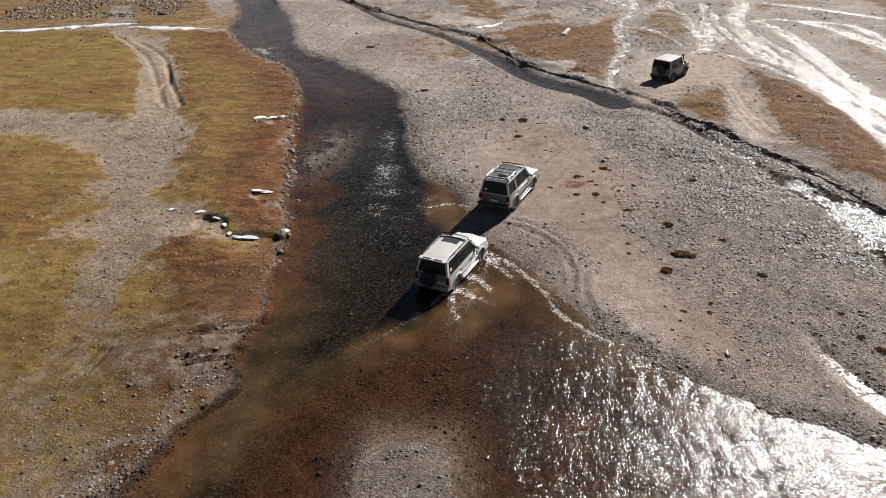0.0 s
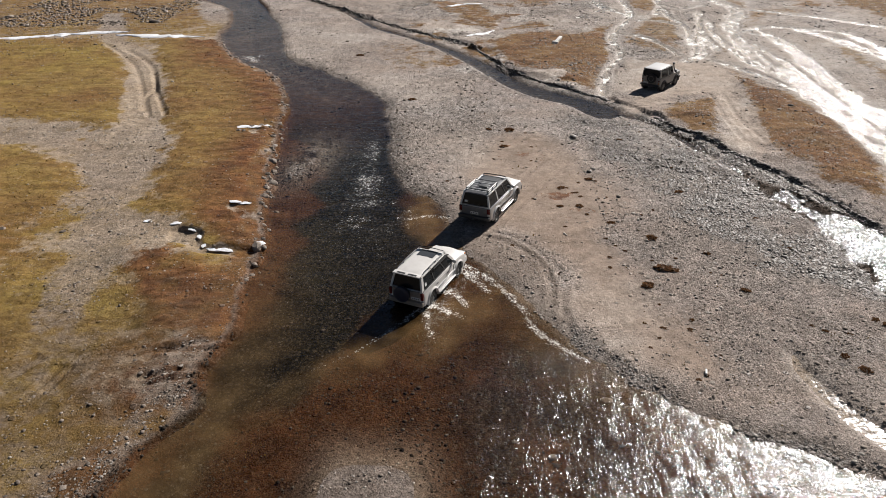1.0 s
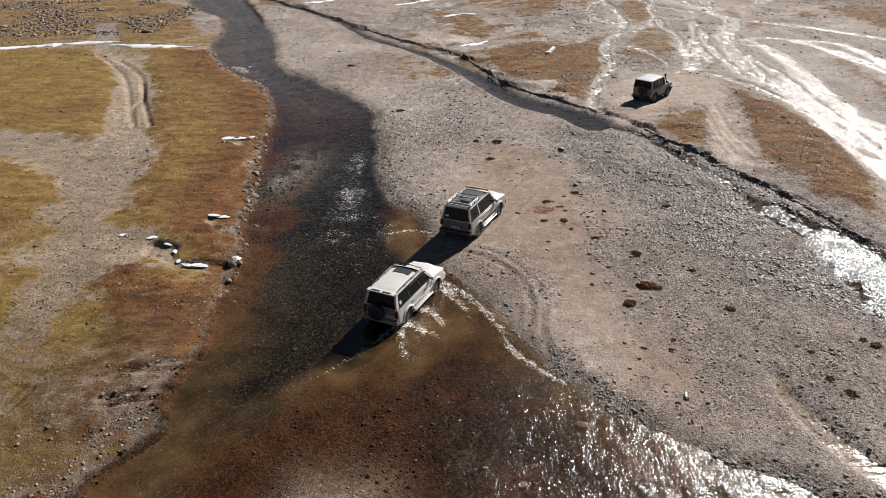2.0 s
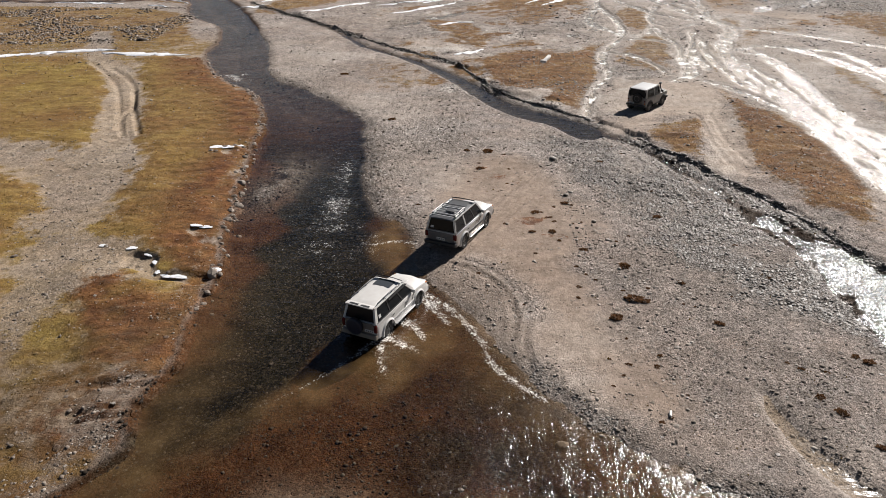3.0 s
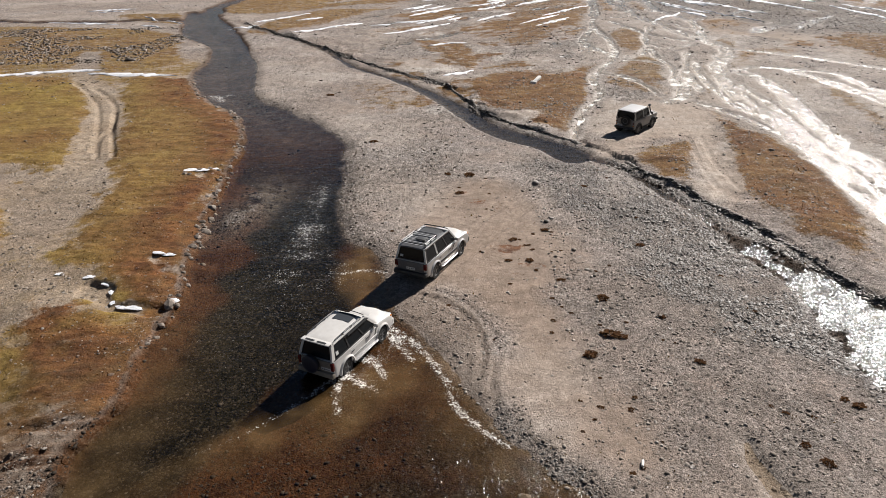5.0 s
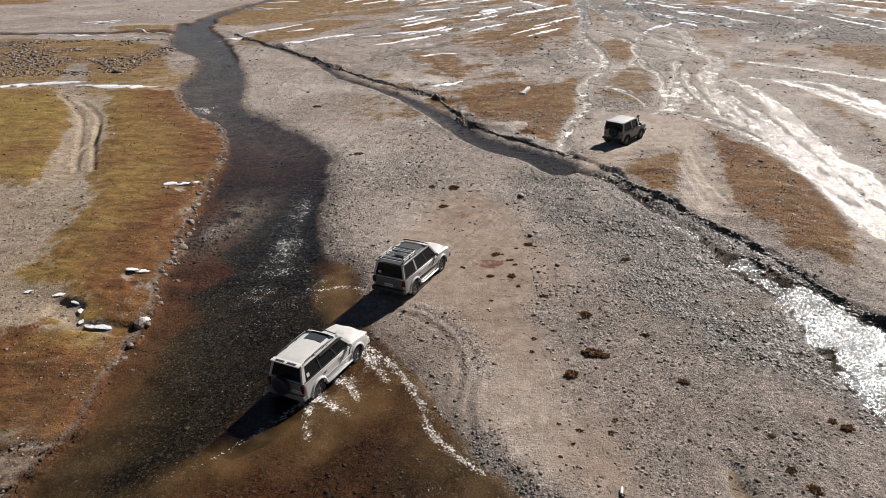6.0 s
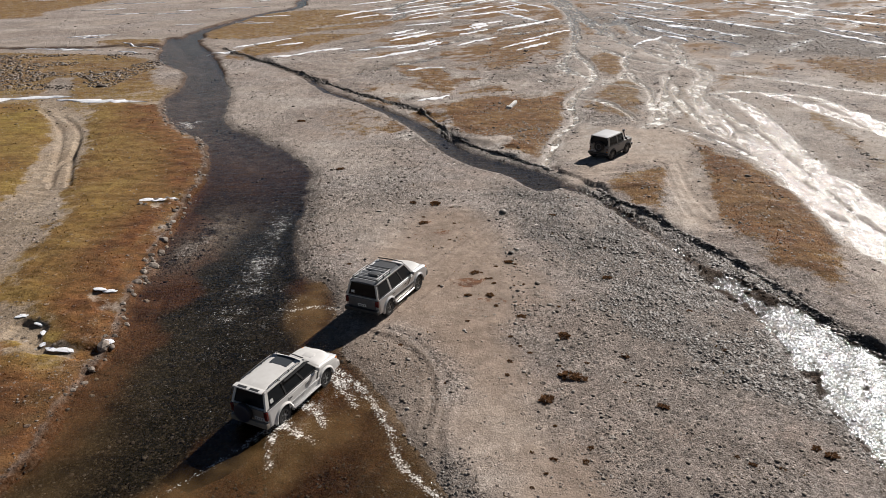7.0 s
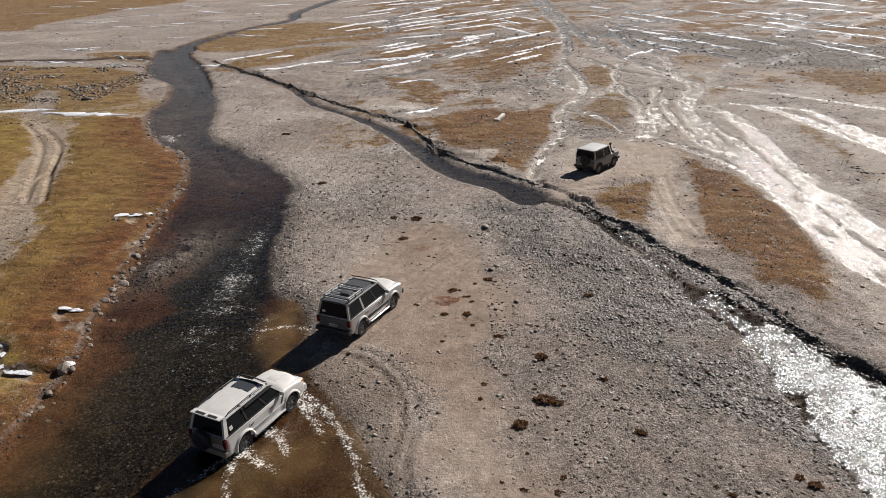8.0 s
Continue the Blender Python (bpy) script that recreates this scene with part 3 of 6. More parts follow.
def lay_out(x, y):
    """Height and soils of the valley floor at the places x, y."""
    ragged = fbm(x, y, 2.2, 4, 5) * 0.5 + fbm(x, y, 0.6, 2, 8) * 0.12
    far = step(70, 130, y)
    z = fbm(x, y, 14.0, 4, 1) * 0.07 + fbm(x, y, 2.4, 3, 2) * 0.025 + fbm(x, y, 0.5, 2, 3) * 0.012 + 0.05
    z = z + far * 0.08 * fbm(x * 0.62 + y * 0.72, y * 0.62 - x * 0.72, 26.0, 3, 31)
    soil, bed, grit = np.zeros((4, *x.shape)), np.zeros((4, *x.shape)), np.zeros((4, *x.shape))
    bank = inside(x, y, RIVER, 6.0)
    # turf
    turf, rust, olive = np.zeros(x.shape), np.zeros(x.shape), np.zeros(x.shape)
    for k, (outline, r, o) in enumerate(TURF.values()):
        d = inside(x, y, outline, 5.0) + ragged * (1.0 if k < 10 else 1.4)
        cover = step(-0.9, 0.9, d) * (0.92 if k < 4 else 0.7 if k < 5 else 0.78 if k < 8 else 0.66)
        z = z + step(-1.3, 1.3, d) * (0.2 if k < 10 else 0.1)
        turf = np.maximum(turf, cover)
        edge = step(-6.5, -1.0, bank) * 0.85
        rust = np.maximum(rust, cover * np.clip(r + edge * (k < 3) + 0.2 * fbm(x, y, 5.0, 3, 40 + k), 0, 1))
        olive = np.maximum(olive, cover * np.clip(o * 1.6 * step(-0.4, 0.5, fbm(x, y, 9.0, 3, 60 + k)) * step(44, 58, y + 0.3 * x + 4) - edge * (k < 3), 0, 1))
    # thin worn turf between the closed patches of the west bank, bare along a gravel path
    west = step(0.2, -1.2, x - np.interp(y, [8, 16, 21, 27, 37, 47, 55, 61, 69, 75, 85], [-12, -10.6, -8.6, -8.4, -9.6, -11.4, -12.4, -13.4, -16.8, -21.5, -26.4])) * step(100, 88, y)
    bare = np.maximum(step(-1.1, 1.0, inside(x, y, WEST_GRAVEL, 5.0) + ragged * 2.2), 0.45 * step(23, 16, y + 0.35 * (x + 15)))
    worn = west * np.clip(0.64 + 0.4 * fbm(x * 0.7, y * 1.3, 4.5, 4, 37), 0, 0.84) * (1 - 0.8 * bare)
    turf = np.maximum(np.minimum(turf, 0.93) * (1 - 0.75 * bare * west), worn)
    olive = np.maximum(olive, west * (0.6 + 0.3 * step(44, 32, y)) * np.clip(0.9 + 0.3 * fbm(x, y, 3.0, 3, 66), 0, 1))
    rust = np.maximum(rust, worn * np.clip(0.1 + 0.5 * fbm(x, y, 6.0, 3, 39), 0, 0.7) * step(22, 36, y))
    # wide thin dry moss far out and on the gravel flat
    thin = step(0.15, 0.75, fbm(x * 0.62 + y * 0.72, (y * 0.62 - x * 0.72) * 2.2, 22.0, 4, 33)) * step(60, 100, y) * step(-20, 0, x + (y - 60) * 0.1)
    turf = np.maximum(turf, thin * 0.62)
    rust = np.maximum(rust, thin * 0.35)
    # stony patches and flecks of rust-red moss on the bar
    stony = np.exp(-((x - 1.5) / 3.2) ** 2 - ((y - 57) / 7.0) ** 2) + np.exp(-((x - 12.5) / 2.6) ** 2 - ((y - 33) / 4.5) ** 2) + np.exp(-((x - 16.5) / 2.2) ** 2 - ((y - 25) / 3.5) ** 2)
    stony = np.clip(stony, 0, 1) * np.clip(0.6 + 0.6 * fbm(x, y, 2.2, 3, 51), 0, 1) * 0.42
    fleck = (np.exp(-((x - 5) / 3.6) ** 2 - ((y - 49) / 4.5) ** 2) + np.exp(-((x - 8) / 3.0) ** 2 - ((y - 40) / 4.0) ** 2)) * step(0.25, 0.7, fbm(x * 0.8, y * 1.3, 1.3, 4, 53))
    grit[3] = np.clip(0.75 * fleck, 0, 0.8)
    z = z + 0.055 * turf * fbm(x, y * 1.4, 0.9, 4, 58, 0.65)
    # wheel tracks
    sand = np.zeros(x.shape)
    for line in TRACKS:
        d, _ = along(x, y, line, 4.0)
        m = step(-0.5, 0.6, d + ragged * 0.7)
        turf, z = turf * (1 - m * (0.4 + 0.55 * step(44, 54, y))), z - m * 0.05 * turf
        sand = np.maximum(sand, m * np.where(x < -10, 0.2, 0.55))
    sand = np.maximum(sand, 0.8 * step(0.1, 0.7, fbm(x, y, 7.0, 4, 12)) * step(10, 24, x) * step(30, 50, y))
    sand = np.maximum(sand, 0.7 * step(-0.2, 0.9, fbm(x, y, 7.0, 4, 14)))
    sand = np.maximum(sand, 0.55 * west * (1 - 0.6 * bare))
    lowered = np.zeros(x.shape)
    for k, outline in enumerate(POCKETS):
        d = inside(x, y, outline, 3.0) + ragged * 0.6
        lowered = np.maximum(lowered, step(-0.12, 0.16, d))
        sand = np.maximum(sand * (1 - step(-0.2, 0.2, d)), (0.3 if k == 0 else 0.85) * step(-0.2, 0.3, d))
    turf, z = turf * (1 - lowered), z - 0.2 * lowered * (0.8 + 0.5 * fbm(x, y, 1.2, 3, 67))
    for line in RUTS:
        d, _ = along(x, y, [(*p, 0.17 if line[0][0] < -20 else 0.12) for p in line], 1.0)
        z = z - (0.13 if line[0][0] < -8 else 0.045) * step(-0.12, 0.08, d) + 0.025 * step(-0.34, -0.2, d) * step(-0.1, -0.2, d)
    # cut bank of the creek: a dark step of earth
    near = np.full(x.shape, -9.0)
    for line in CUT_BANKS:
        d, side = along(x, y, [(*p, 0.0) for p in line], 6.0)
        ends = step(0.0, 1.5, np.hypot(x - line[-1][0], y - line[-1][1])) * step(0.0, 1.5, np.hypot(x - line[0][0], y - line[0][1]))
        near = np.where((np.abs(side) < np.abs(near)) & (d > -5.9) & (ends > 0.3), np.where(side == 0, 9.0, side), near)
    near = near + fbm(x, y, 1.6, 5, 21, 0.7) * 0.55
    lift = np.clip(0.75 + 0.6 * fbm(x, y, 2.6, 3, 69), 0.2, 1.2) * step(-0.12, 0.25, near) * step(6, 1.5, near) * step(150, 110, y)
    z = z + (0.3 - 0.08 * (y < 57)) * lift
    cobble = np.maximum(stony, step(1.0, 0.2, np.abs(near + 0.7)) * step(75, 50, y))
    # the wide bed of wet cobbles beside the creek
    wetbed = inside(x, y, [(9.4, 55.4), (13.5, 54.6), (16.7, 52.0), (19.5, 43), (23.4, 34.5), (27, 24), (21, 22), (20.0, 26.4), (18.7, 28.2), (16.4, 30.4), (14.2, 34.3), (13.6, 38.0), (12.2, 41.8), (10.0, 48.2)], 4.0)
    wetbed = step(-1.2, 1.6, wetbed + ragged * 2)
    cobble = np.maximum(cobble, wetbed * np.clip(0.75 + 0.5 * fbm(x, y, 3.0, 3, 23), 0, 1))
    z = z - 0.03 * wetbed + 0.06 * wetbed * fbm(x, y, 0.9, 3, 22)
    wet = wetbed * np.clip(0.35 + 0.8 * fbm(x * 1.3, y * 0.6, 3.0, 4, 61), 0, 0.9)
    rolled = np.zeros(x.shape)
    for outline in ROLLED:
        rolled = np.maximum(rolled, step(-1.3, 1.2, inside(x, y, outline, 4.0) + ragged * 1.4))
    strew = step(-1.2, 1.4, inside(x, y, STONY_BAR, 4.0) + ragged * 2.2)
    strew = np.maximum(strew, 0.8 * step(-0.1, 0.7, fbm(x * 0.9, y * 0.7, 6.0, 5, 63, 0.62)))
    fan = inside(x, y, [(2.3, 35.6), (4.4, 34.3), (5.6, 32.1), (5.9, 29.9), (5.9, 26.6), (5.4, 26.2), (3.4, 30.8), (1.7, 33.6)], 2.0)
    fan = step(-0.3, 0.3, fan + ragged * 0.4)
    cobble, wet = np.maximum(cobble * (1 - fan), 0.16 * fan), np.maximum(wet, 0.5 * fan)
    # streams
    dr = bank + ragged * 0.55
    for line in (UPPER_RIVER, SIDE_ARM):
        dr = np.maximum(dr, along(x, y, line, 6.0)[0] + ragged * 1.2)
    edge_stones = (0.25 + 0.4 * step(-6, -3, x)) * (1 - 0.75 * fan) * step(-1.2, -0.35, dr) * step(0.5, -0.1, dr) * step(38, 30, y) * np.clip(0.75 + 0.6 * fbm(x, y, 1.6, 3, 24), 0, 1)
    cobble = np.maximum(cobble, np.maximum(edge_stones, 0.5 * step(-2.6, -0.3, dr) * step(0.3, -0.1, dr) * step(34, 45, y) * step(-7, -4, x)))
    bar = np.clip(1.5 * np.exp(-((x + 9.2 - (y - 47) * 0.12) / 1.3) ** 2 - ((y - 47.2) / 4.4) ** 2) * (0.75 + 0.5 * fbm(x, y, 1.4, 3, 26)), 0, 1)
    cobble = np.maximum(cobble, np.clip(bar * 1.3, 0, 0.7))
    isle = 1.25 * np.exp(-((x + 1.9) / 2.2) ** 4 - ((y - 15.6) / 4.2) ** 4)
    ford = np.exp(-((x + 0.4) / 2.6) ** 4 - ((y - 30.2) / 3.0) ** 4)
    depth = 0.5 * step(-0.2, 4.5, dr) * (1 - 0.8 * np.clip(bar + isle + ford, 0, 1.25)) * (0.8 + 0.25 * fbm(x, y, 4.0, 3, 25))
    gentle = step(-5.5, -2.5, x - np.interp(y, [0, 21, 30, 45, 60, 75, 100], [4, 4, 1, 0, -5, -13, -20]))
    shelf = (0.28 * step(-0.25, 0.25, dr) * (1 - gentle) + 0.3 * step(-1.1, 1.5, dr) * gentle) * (1 - np.clip(bar * 0.7 + isle + 0.5 * ford, 0, 1))
    z = z * (1 - 0.6 * step(-1.1, 0.8, dr)) - depth - shelf
    shore = x - np.interp(y, [8, 16, 21, 27, 37, 47, 55, 61, 69, 75, 85], [-12, -10.6, -8.6, -8.4, -9.6, -11.4, -12.4, -13.4, -16.8, -21.5, -26.4])
    bedm = np.maximum(step(-0.1, 0.5, dr), step(-0.75, -0.15, dr) * step(3.0, 1.5, shore))
    pool = inside(x, y, POOL, 5.0) + ragged * 0.2
    dc = np.maximum(along(x, y, CREEK, 5.0)[0] + ragged * 0.6, np.maximum(pool, along(x, y, CREEK_HEAD, 5.0)[0] + ragged * 0.2))
    z = z - (0.15 + 0.1 * step(0, 1.2, dc)) * step(-0.35, 0.3, dc) * step(140, 120, y)
    wet = np.maximum(wet, step(-1.1, 0.1, dc))
    z = z - 0.12 * step(-0.1, 0.7, pool)
    z = z + 0.2 * step(0.1, 0.5, fbm(x * 1.2, y * 0.7, 0.9, 4, 56, 0.7)) * step(-0.4, 0.4, dc) * step(2.6, 0.8, dc) * step(56, 50, y) * step(35, 42, y)
    braid = np.full(x.shape, -8.0)
    for line in MAIN_BRAIDS + SIDE_BRAIDS[:1]:
        braid = np.maximum(braid, along(x, y, line, 7.0)[0])
    braid = braid + ragged * 0.8
    for line in SIDE_BRAIDS[1:] + RILLS + FAR_RILLS:
        braid = np.maximum(braid, along(x, y, line, 7.0)[0] + ragged * 0.4 - 0.08 + 0.3 * step(85, 110, y) * fbm(x, y, 5.0, 3, 59))
    shoal = step(0.25, 0.55, fbm(x * 1.2, y * 0.4, 1.3, 4, 57, 0.7)) * step(0.05, 0.5, braid)
    wash = step(-1.5, 2.5, inside(x, y, WASH, 6.0) + ragged * 2.4)
    rills = fbm(x * 0.62 + y * 0.72, (y * 0.62 - x * 0.72) * 4.5, 16.0, 4, 35)
    flats = step(0.42, 0.62, rills) * step(75, 110, y) * step(-25, -5, x) * (1 - wash)
    low = 0.8 * np.maximum(step(-3.0, -0.3, braid), 0.8 * wash)
    z = z * (1 - low) + (LEVEL + 0.05 + 0.35 * (z - 0.05)) * low
    lay = step(-0.35, 0.15, braid)
    z = z - 0.17 * flats
    z = z * (1 - lay) + (LEVEL - 0.07 + 0.13 * shoal + 0.02 * fbm(x, y, 1.0, 3, 28)) * lay
    wet = np.maximum(wet, np.maximum(np.maximum(0.75 * step(-1.2, -0.1, braid), 0.42 * wash * step(-0.2, 0.5, fbm(x, y * 0.6, 3.4, 4, 30))), flats * 0.6))
    sand = np.maximum(sand, np.maximum(0.5 * wash * step(-0.1, 0.4, fbm(x, y * 0.5, 2.4, 5, 29, 0.65)), 0.6 * step(-1.0, -0.3, braid)))
    for outline in SANDS:
        m = step(-0.9, 1.0, inside(x, y, outline, 4.0) + ragged * 1.3)
        sand, turf = np.maximum(sand, 0.9 * m), turf * (1 - 0.9 * m)
    turf = turf * (1 - step(-0.6, 0.0, braid))
    dp, _ = along(x, y, PUDDLE, 2.0)
    z = np.minimum(z, z * (1 - step(-0.8, -0.1, dp)) + 0.02 * step(-0.8, -0.1, dp)) - 0.17 * step(-0.3, 0.2, dp + ragged * 0.2)
    wet, sand = np.maximum(wet, step(-0.7, 0, dp)), np.maximum(sand, 0.8 * step(-0.9, 0, dp))
    mottle = fbm(x * 0.75 + y * 0.5, (y * 0.75 - x * 0.5) * 1.6, 9.0, 5, 49, 0.62)
    outwash = step(58, 75, y) * step(-14, 2, x - (y - 90) * -0.1) * (1 - wash) * (1 - step(0.4, 0.8, sand) * step(120, 90, y))
    sand = sand * (1 - 0.6 * outwash)
    cobble = np.maximum(cobble, outwash * step(0.05, 0.6, mottle) * 0.7)
    turf = np.maximum(turf, outwash * step(0.15, -0.4, mottle) * 0.74 * (1 - step(-1.5, 0.0, braid)))
    rust = np.maximum(rust, outwash * 0.5)
    # rust-red turf overhangs the west edge of the river
    brink = step(-2.6, -1.2, dr + ragged * 0.6) * step(0.2, -0.1, dr) * step(3.0, 1.5, shore) * step(88, 78, y) * np.clip(0.9 + 0.5 * fbm(x, y, 2.0, 3, 55), 0, 1)
    turf, rust, olive = np.maximum(turf, 0.85 * brink), np.maximum(rust, 0.8 * brink), olive * (1 - brink)
    cobble, sand = cobble * (1 - 0.7 * brink), sand * (1 - 0.8 * brink)
    sand = sand * (1 - 0.7 * step(-2.2, -0.6, dr) * step(34, 28, y) * step(3.0, 1.5, shore))
    # damp rims, silt, dark weed
    wet = np.maximum(wet, step(-1.1, -0.1, dr) * 0.9 * (1 - 0.7 * brink))
    bedm = np.maximum(bedm, step(-0.1, 0.4, dc) * np.where(pool > -0.3, 0.95, 0.9))
    turf = turf * (1 - bedm) * (1 - step(-0.3, 0.3, dc))
    mud = np.exp(-((x + 11.0) / 3.0) ** 2 - ((y - 23.0) / 2.6) ** 2)
    wet, rust, turf = np.maximum(wet, mud * 0.9), np.maximum(rust, mud), np.maximum(turf * (1 - 0.6 * mud), mud * 0.5)
    lowland = np.exp(-((x + 15.0) / 7.0) ** 4 - ((y - 22.0) / 8.0) ** 4) * step(-7.5, -10.5, x)
    turf, olive, wet = np.maximum(turf, 0.5 * lowland), np.maximum(olive, 0.3 * lowland), np.maximum(wet, 0.75 * lowland)
    rim = step(-2.6, -0.3, dr) * step(0.2, -0.2, dr) * step(3.0, 1.5, shore) * step(27, 22, y)
    cobble, wet, sand = np.maximum(cobble, 0.6 * rim * np.clip(0.7 + 0.6 * fbm(x, y, 1.6, 3, 68), 0, 1)), np.maximum(wet, 0.8 * rim), sand * (1 - 0.8 * np.maximum(rim, lowland))
    channel, _ = along(x, y, [(-30, 105, 3), (-24, 88, 3.5), (-17, 74, 3), (-10.5, 65, 5), (-8, 55, 4.2), (-5.4, 46, 3.0), (-4.6, 40, 3.2), (-4.2, 35, 3.3), (-4.6, 30, 2.9), (-6.2, 25.5, 1.8), (-7.6, 21.5, 1.2), (-8.6, 16, 0.9)], 6.0)
    weed = step(-0.5, 0.7, channel + fbm(x, y, 2.5, 4, 45) * 0.8)
    weed = weed * (1 - 0.7 * step(46, 62, y))
    weed = np.maximum(weed, 0.75 * np.exp(-((x - 4.4) / 3.6) ** 4 - ((y - 22.0) / 4.4) ** 4) * step(-0.9, 0.5, fbm(x, y, 2.0, 4, 46) + 0.35))
    weed = np.maximum(weed, np.where(pool > -0.3, 0.95, 0.6) * step(-0.2, 0.5, dc))
    weed = np.maximum(weed, 0.45 * step(0.1, 2.0, dr) * step(120, 138, y))
    band = step(72, 88, y) * step(130, 112, y) * step(-30, -36, x)
    cobble = np.maximum(cobble, band * 0.35)
    scree = step(-2, 5, inside(x, y, [(30.7, 172), (44.3, 156), (56.4, 146), (80, 125), (76, 100), (62.9, 101), (50.5, 110), (41.5, 123), (34.5, 136), (32, 150)], 14.0))
    cobble = np.maximum(cobble, scree * np.clip(1.0 + 0.4 * fbm(x, y, 9.0, 3, 47), 0, 1))
    turf = turf * (1 - 0.7 * scree)
    bedm = bedm * (1 - 0.3 * step(55, 75, y))
    z = z + 9.0 * np.exp(-((x - 150) / 36) ** 2 - ((y - 262) / 45) ** 2)
    soil[:] = np.clip(turf, 0, 1), np.clip(wet, 0, 1), np.clip(sand * (1 - cobble), 0, 1), np.clip(rust, 0, 1)
    bed[:] = np.clip(bedm * (1 - 0.85 * np.clip(isle + bar, 0, 1)), 0, 1), np.clip(cobble, 0, 1), np.clip(olive, 0, 1), np.clip(weed, 0, 1)
    grit[:3] = np.clip(np.maximum(np.maximum(strew, cobble) * (1 - rolled) * (1 - sand), 0.3 * west * bare), 0, 1), np.clip(np.maximum(np.maximum(rolled, 0.85 * fan), west * (0.7 - 0.25 * bare)), 0, 1), np.clip(step(0.35, 0.75, fbm(x, y * 0.7, 5.0, 5, 65, 0.65)) * step(42, 55, y) * (1 - rolled) * (x > -4), 0, 0.7)
    grit[2] = np.maximum(grit[2], 0.75 * step(-0.75, -0.1, braid) * step(120, 90, y) * (1 - rolled))
    rest = {"river": dr, "creek": dc, "braid": np.maximum(braid, np.where(flats > 0.3, 0.5, -8)), "puddle": dp}
    return z, soil, bed, grit, rest


def spread(lo, fine_lo, fine_hi, far, hi, cell, grow):
    """Steps that are fine in the middle stretch, widen slowly up to far and fast beyond it."""
    up, down, d, v = [], [], cell, fine_hi
    while v < hi:
        d *= grow if v < far else 1.25
        v += d
        up.append(v)
    v, d = fine_lo, cell
    while v > lo:
        d *= 1.25 if lo < -2000 and fine_lo > 0 else (grow if v > -far else 1.25)
        v -= d
        down.append(v)
    return np.concatenate([down[::-1], np.arange(fine_lo, fine_hi + 1e-6, cell), up])


GX = spread(-3000, -24, 27, 130, 3000, 0.14, 1.012)
GY = spread(-3000, 15, 58, 330, 4000, 0.14, 1.0065)


def sheet(name, X, Y, Z, keep, layers, material):
    """A mesh over the kept cells of a grid, with soil or water layers on its points."""
    ny, nx = X.shape
    ids = np.arange(ny * nx).reshape(ny, nx)
    quads = np.stack([ids[:-1, :-1], ids[:-1, 1:], ids[1:, 1:], ids[1:, :-1]], -1)[keep]
    used, inverse = np.unique(quads, return_inverse=True)
    quads = inverse.reshape(-1, 4)
    co = np.stack([X.ravel()[used], Y.ravel()[used], Z.ravel()[used]], -1)
    me = bpy.data.meshes.new(name)
    me.vertices.add(len(co))
    me.vertices.foreach_set("co", co.astype(np.float32).ravel())
    me.loops.add(len(quads) * 4)
    me.loops.foreach_set("vertex_index", quads.astype(np.int32).ravel())
    me.polygons.add(len(quads))
    me.polygons.foreach_set("loop_start", (np.arange(len(quads)) * 4).astype(np.int32))
    me.polygons.foreach_set("use_smooth", np.ones(len(quads), bool))
    me.update(calc_edges=True)
    for key, values in layers.items():
        at = me.attributes.new(key, "FLOAT_COLOR", "POINT")
        at.data.foreach_set("color", np.stack([v.ravel()[used] for v in values], -1).astype(np.float32).ravel())
    me.materials.append(material)
    return new(name, me)


PX, PY = np.meshgrid(GX, GY)
PZ, SOIL, BED, GRIT, REST = lay_out(PX, PY)
ground = tagged(sheet("ground", PX, PY, PZ, np.ones((len(GY) - 1, len(GX) - 1), bool), {"soil": SOIL, "bed": BED, "grit": GRIT}, M_GROUND),
                "braided river flat of gravel, sand and dry golden turf", "ground", kind="structure")


def ground_at(x, y):
    """Height of the sheet at one place."""
    i, j = np.clip(np.searchsorted(GX, x) - 1, 0, len(GX) - 2), np.clip(np.searchsorted(GY, y) - 1, 0, len(GY) - 2)
    u, v = (x - GX[i]) / (GX[i + 1] - GX[i]), (y - GY[j]) / (GY[j + 1] - GY[j])
    return (PZ[j, i] * (1 - u) + PZ[j, i + 1] * u) * (1 - v) + (PZ[j + 1, i] * (1 - u) + PZ[j + 1, i + 1] * u) * v


# ---- water ----
FOAM = [   # churned crests that the crossing cars leave: (x, y, half-width)
    [(0.9, 32.5, 0.22), (1.9, 31.6, 0.2), (2.7, 30.6, 0.16), (3.5, 29.2, 0.14), (4.1, 27.8, 0.13), (4.4, 26.5, 0.12), (5.3, 25.3, 0.1), (6.3, 24.3, 0.08)],
    [(1.3, 31.6, 0.3), (1.9, 30.8, 0.2), (2.5, 29.6, 0.1)],
    [(0.3, 29.9, 0.3), (1.0, 29.3, 0.2), (1.5, 28.4, 0.07)],
    [(-0.4, 28.9, 0.3), (0.4, 28.1, 0.16), (1.3, 27.5, 0.05)],
    [(-0.3, 28.4, 0.2), (-0.3, 27.2, 0.08), (0.0, 26.0, 0.04)],
    [(-0.6, 28.2, 0.12), (-1.6, 26.9, 0.03), (-3.1, 25.1, -0.03), (-5.0, 23.6, -0.08)],
    [(-1.7, 37.4, 0.06), (-0.5, 37.8, 0.1), (0.8, 37.5, 0.08)],
]


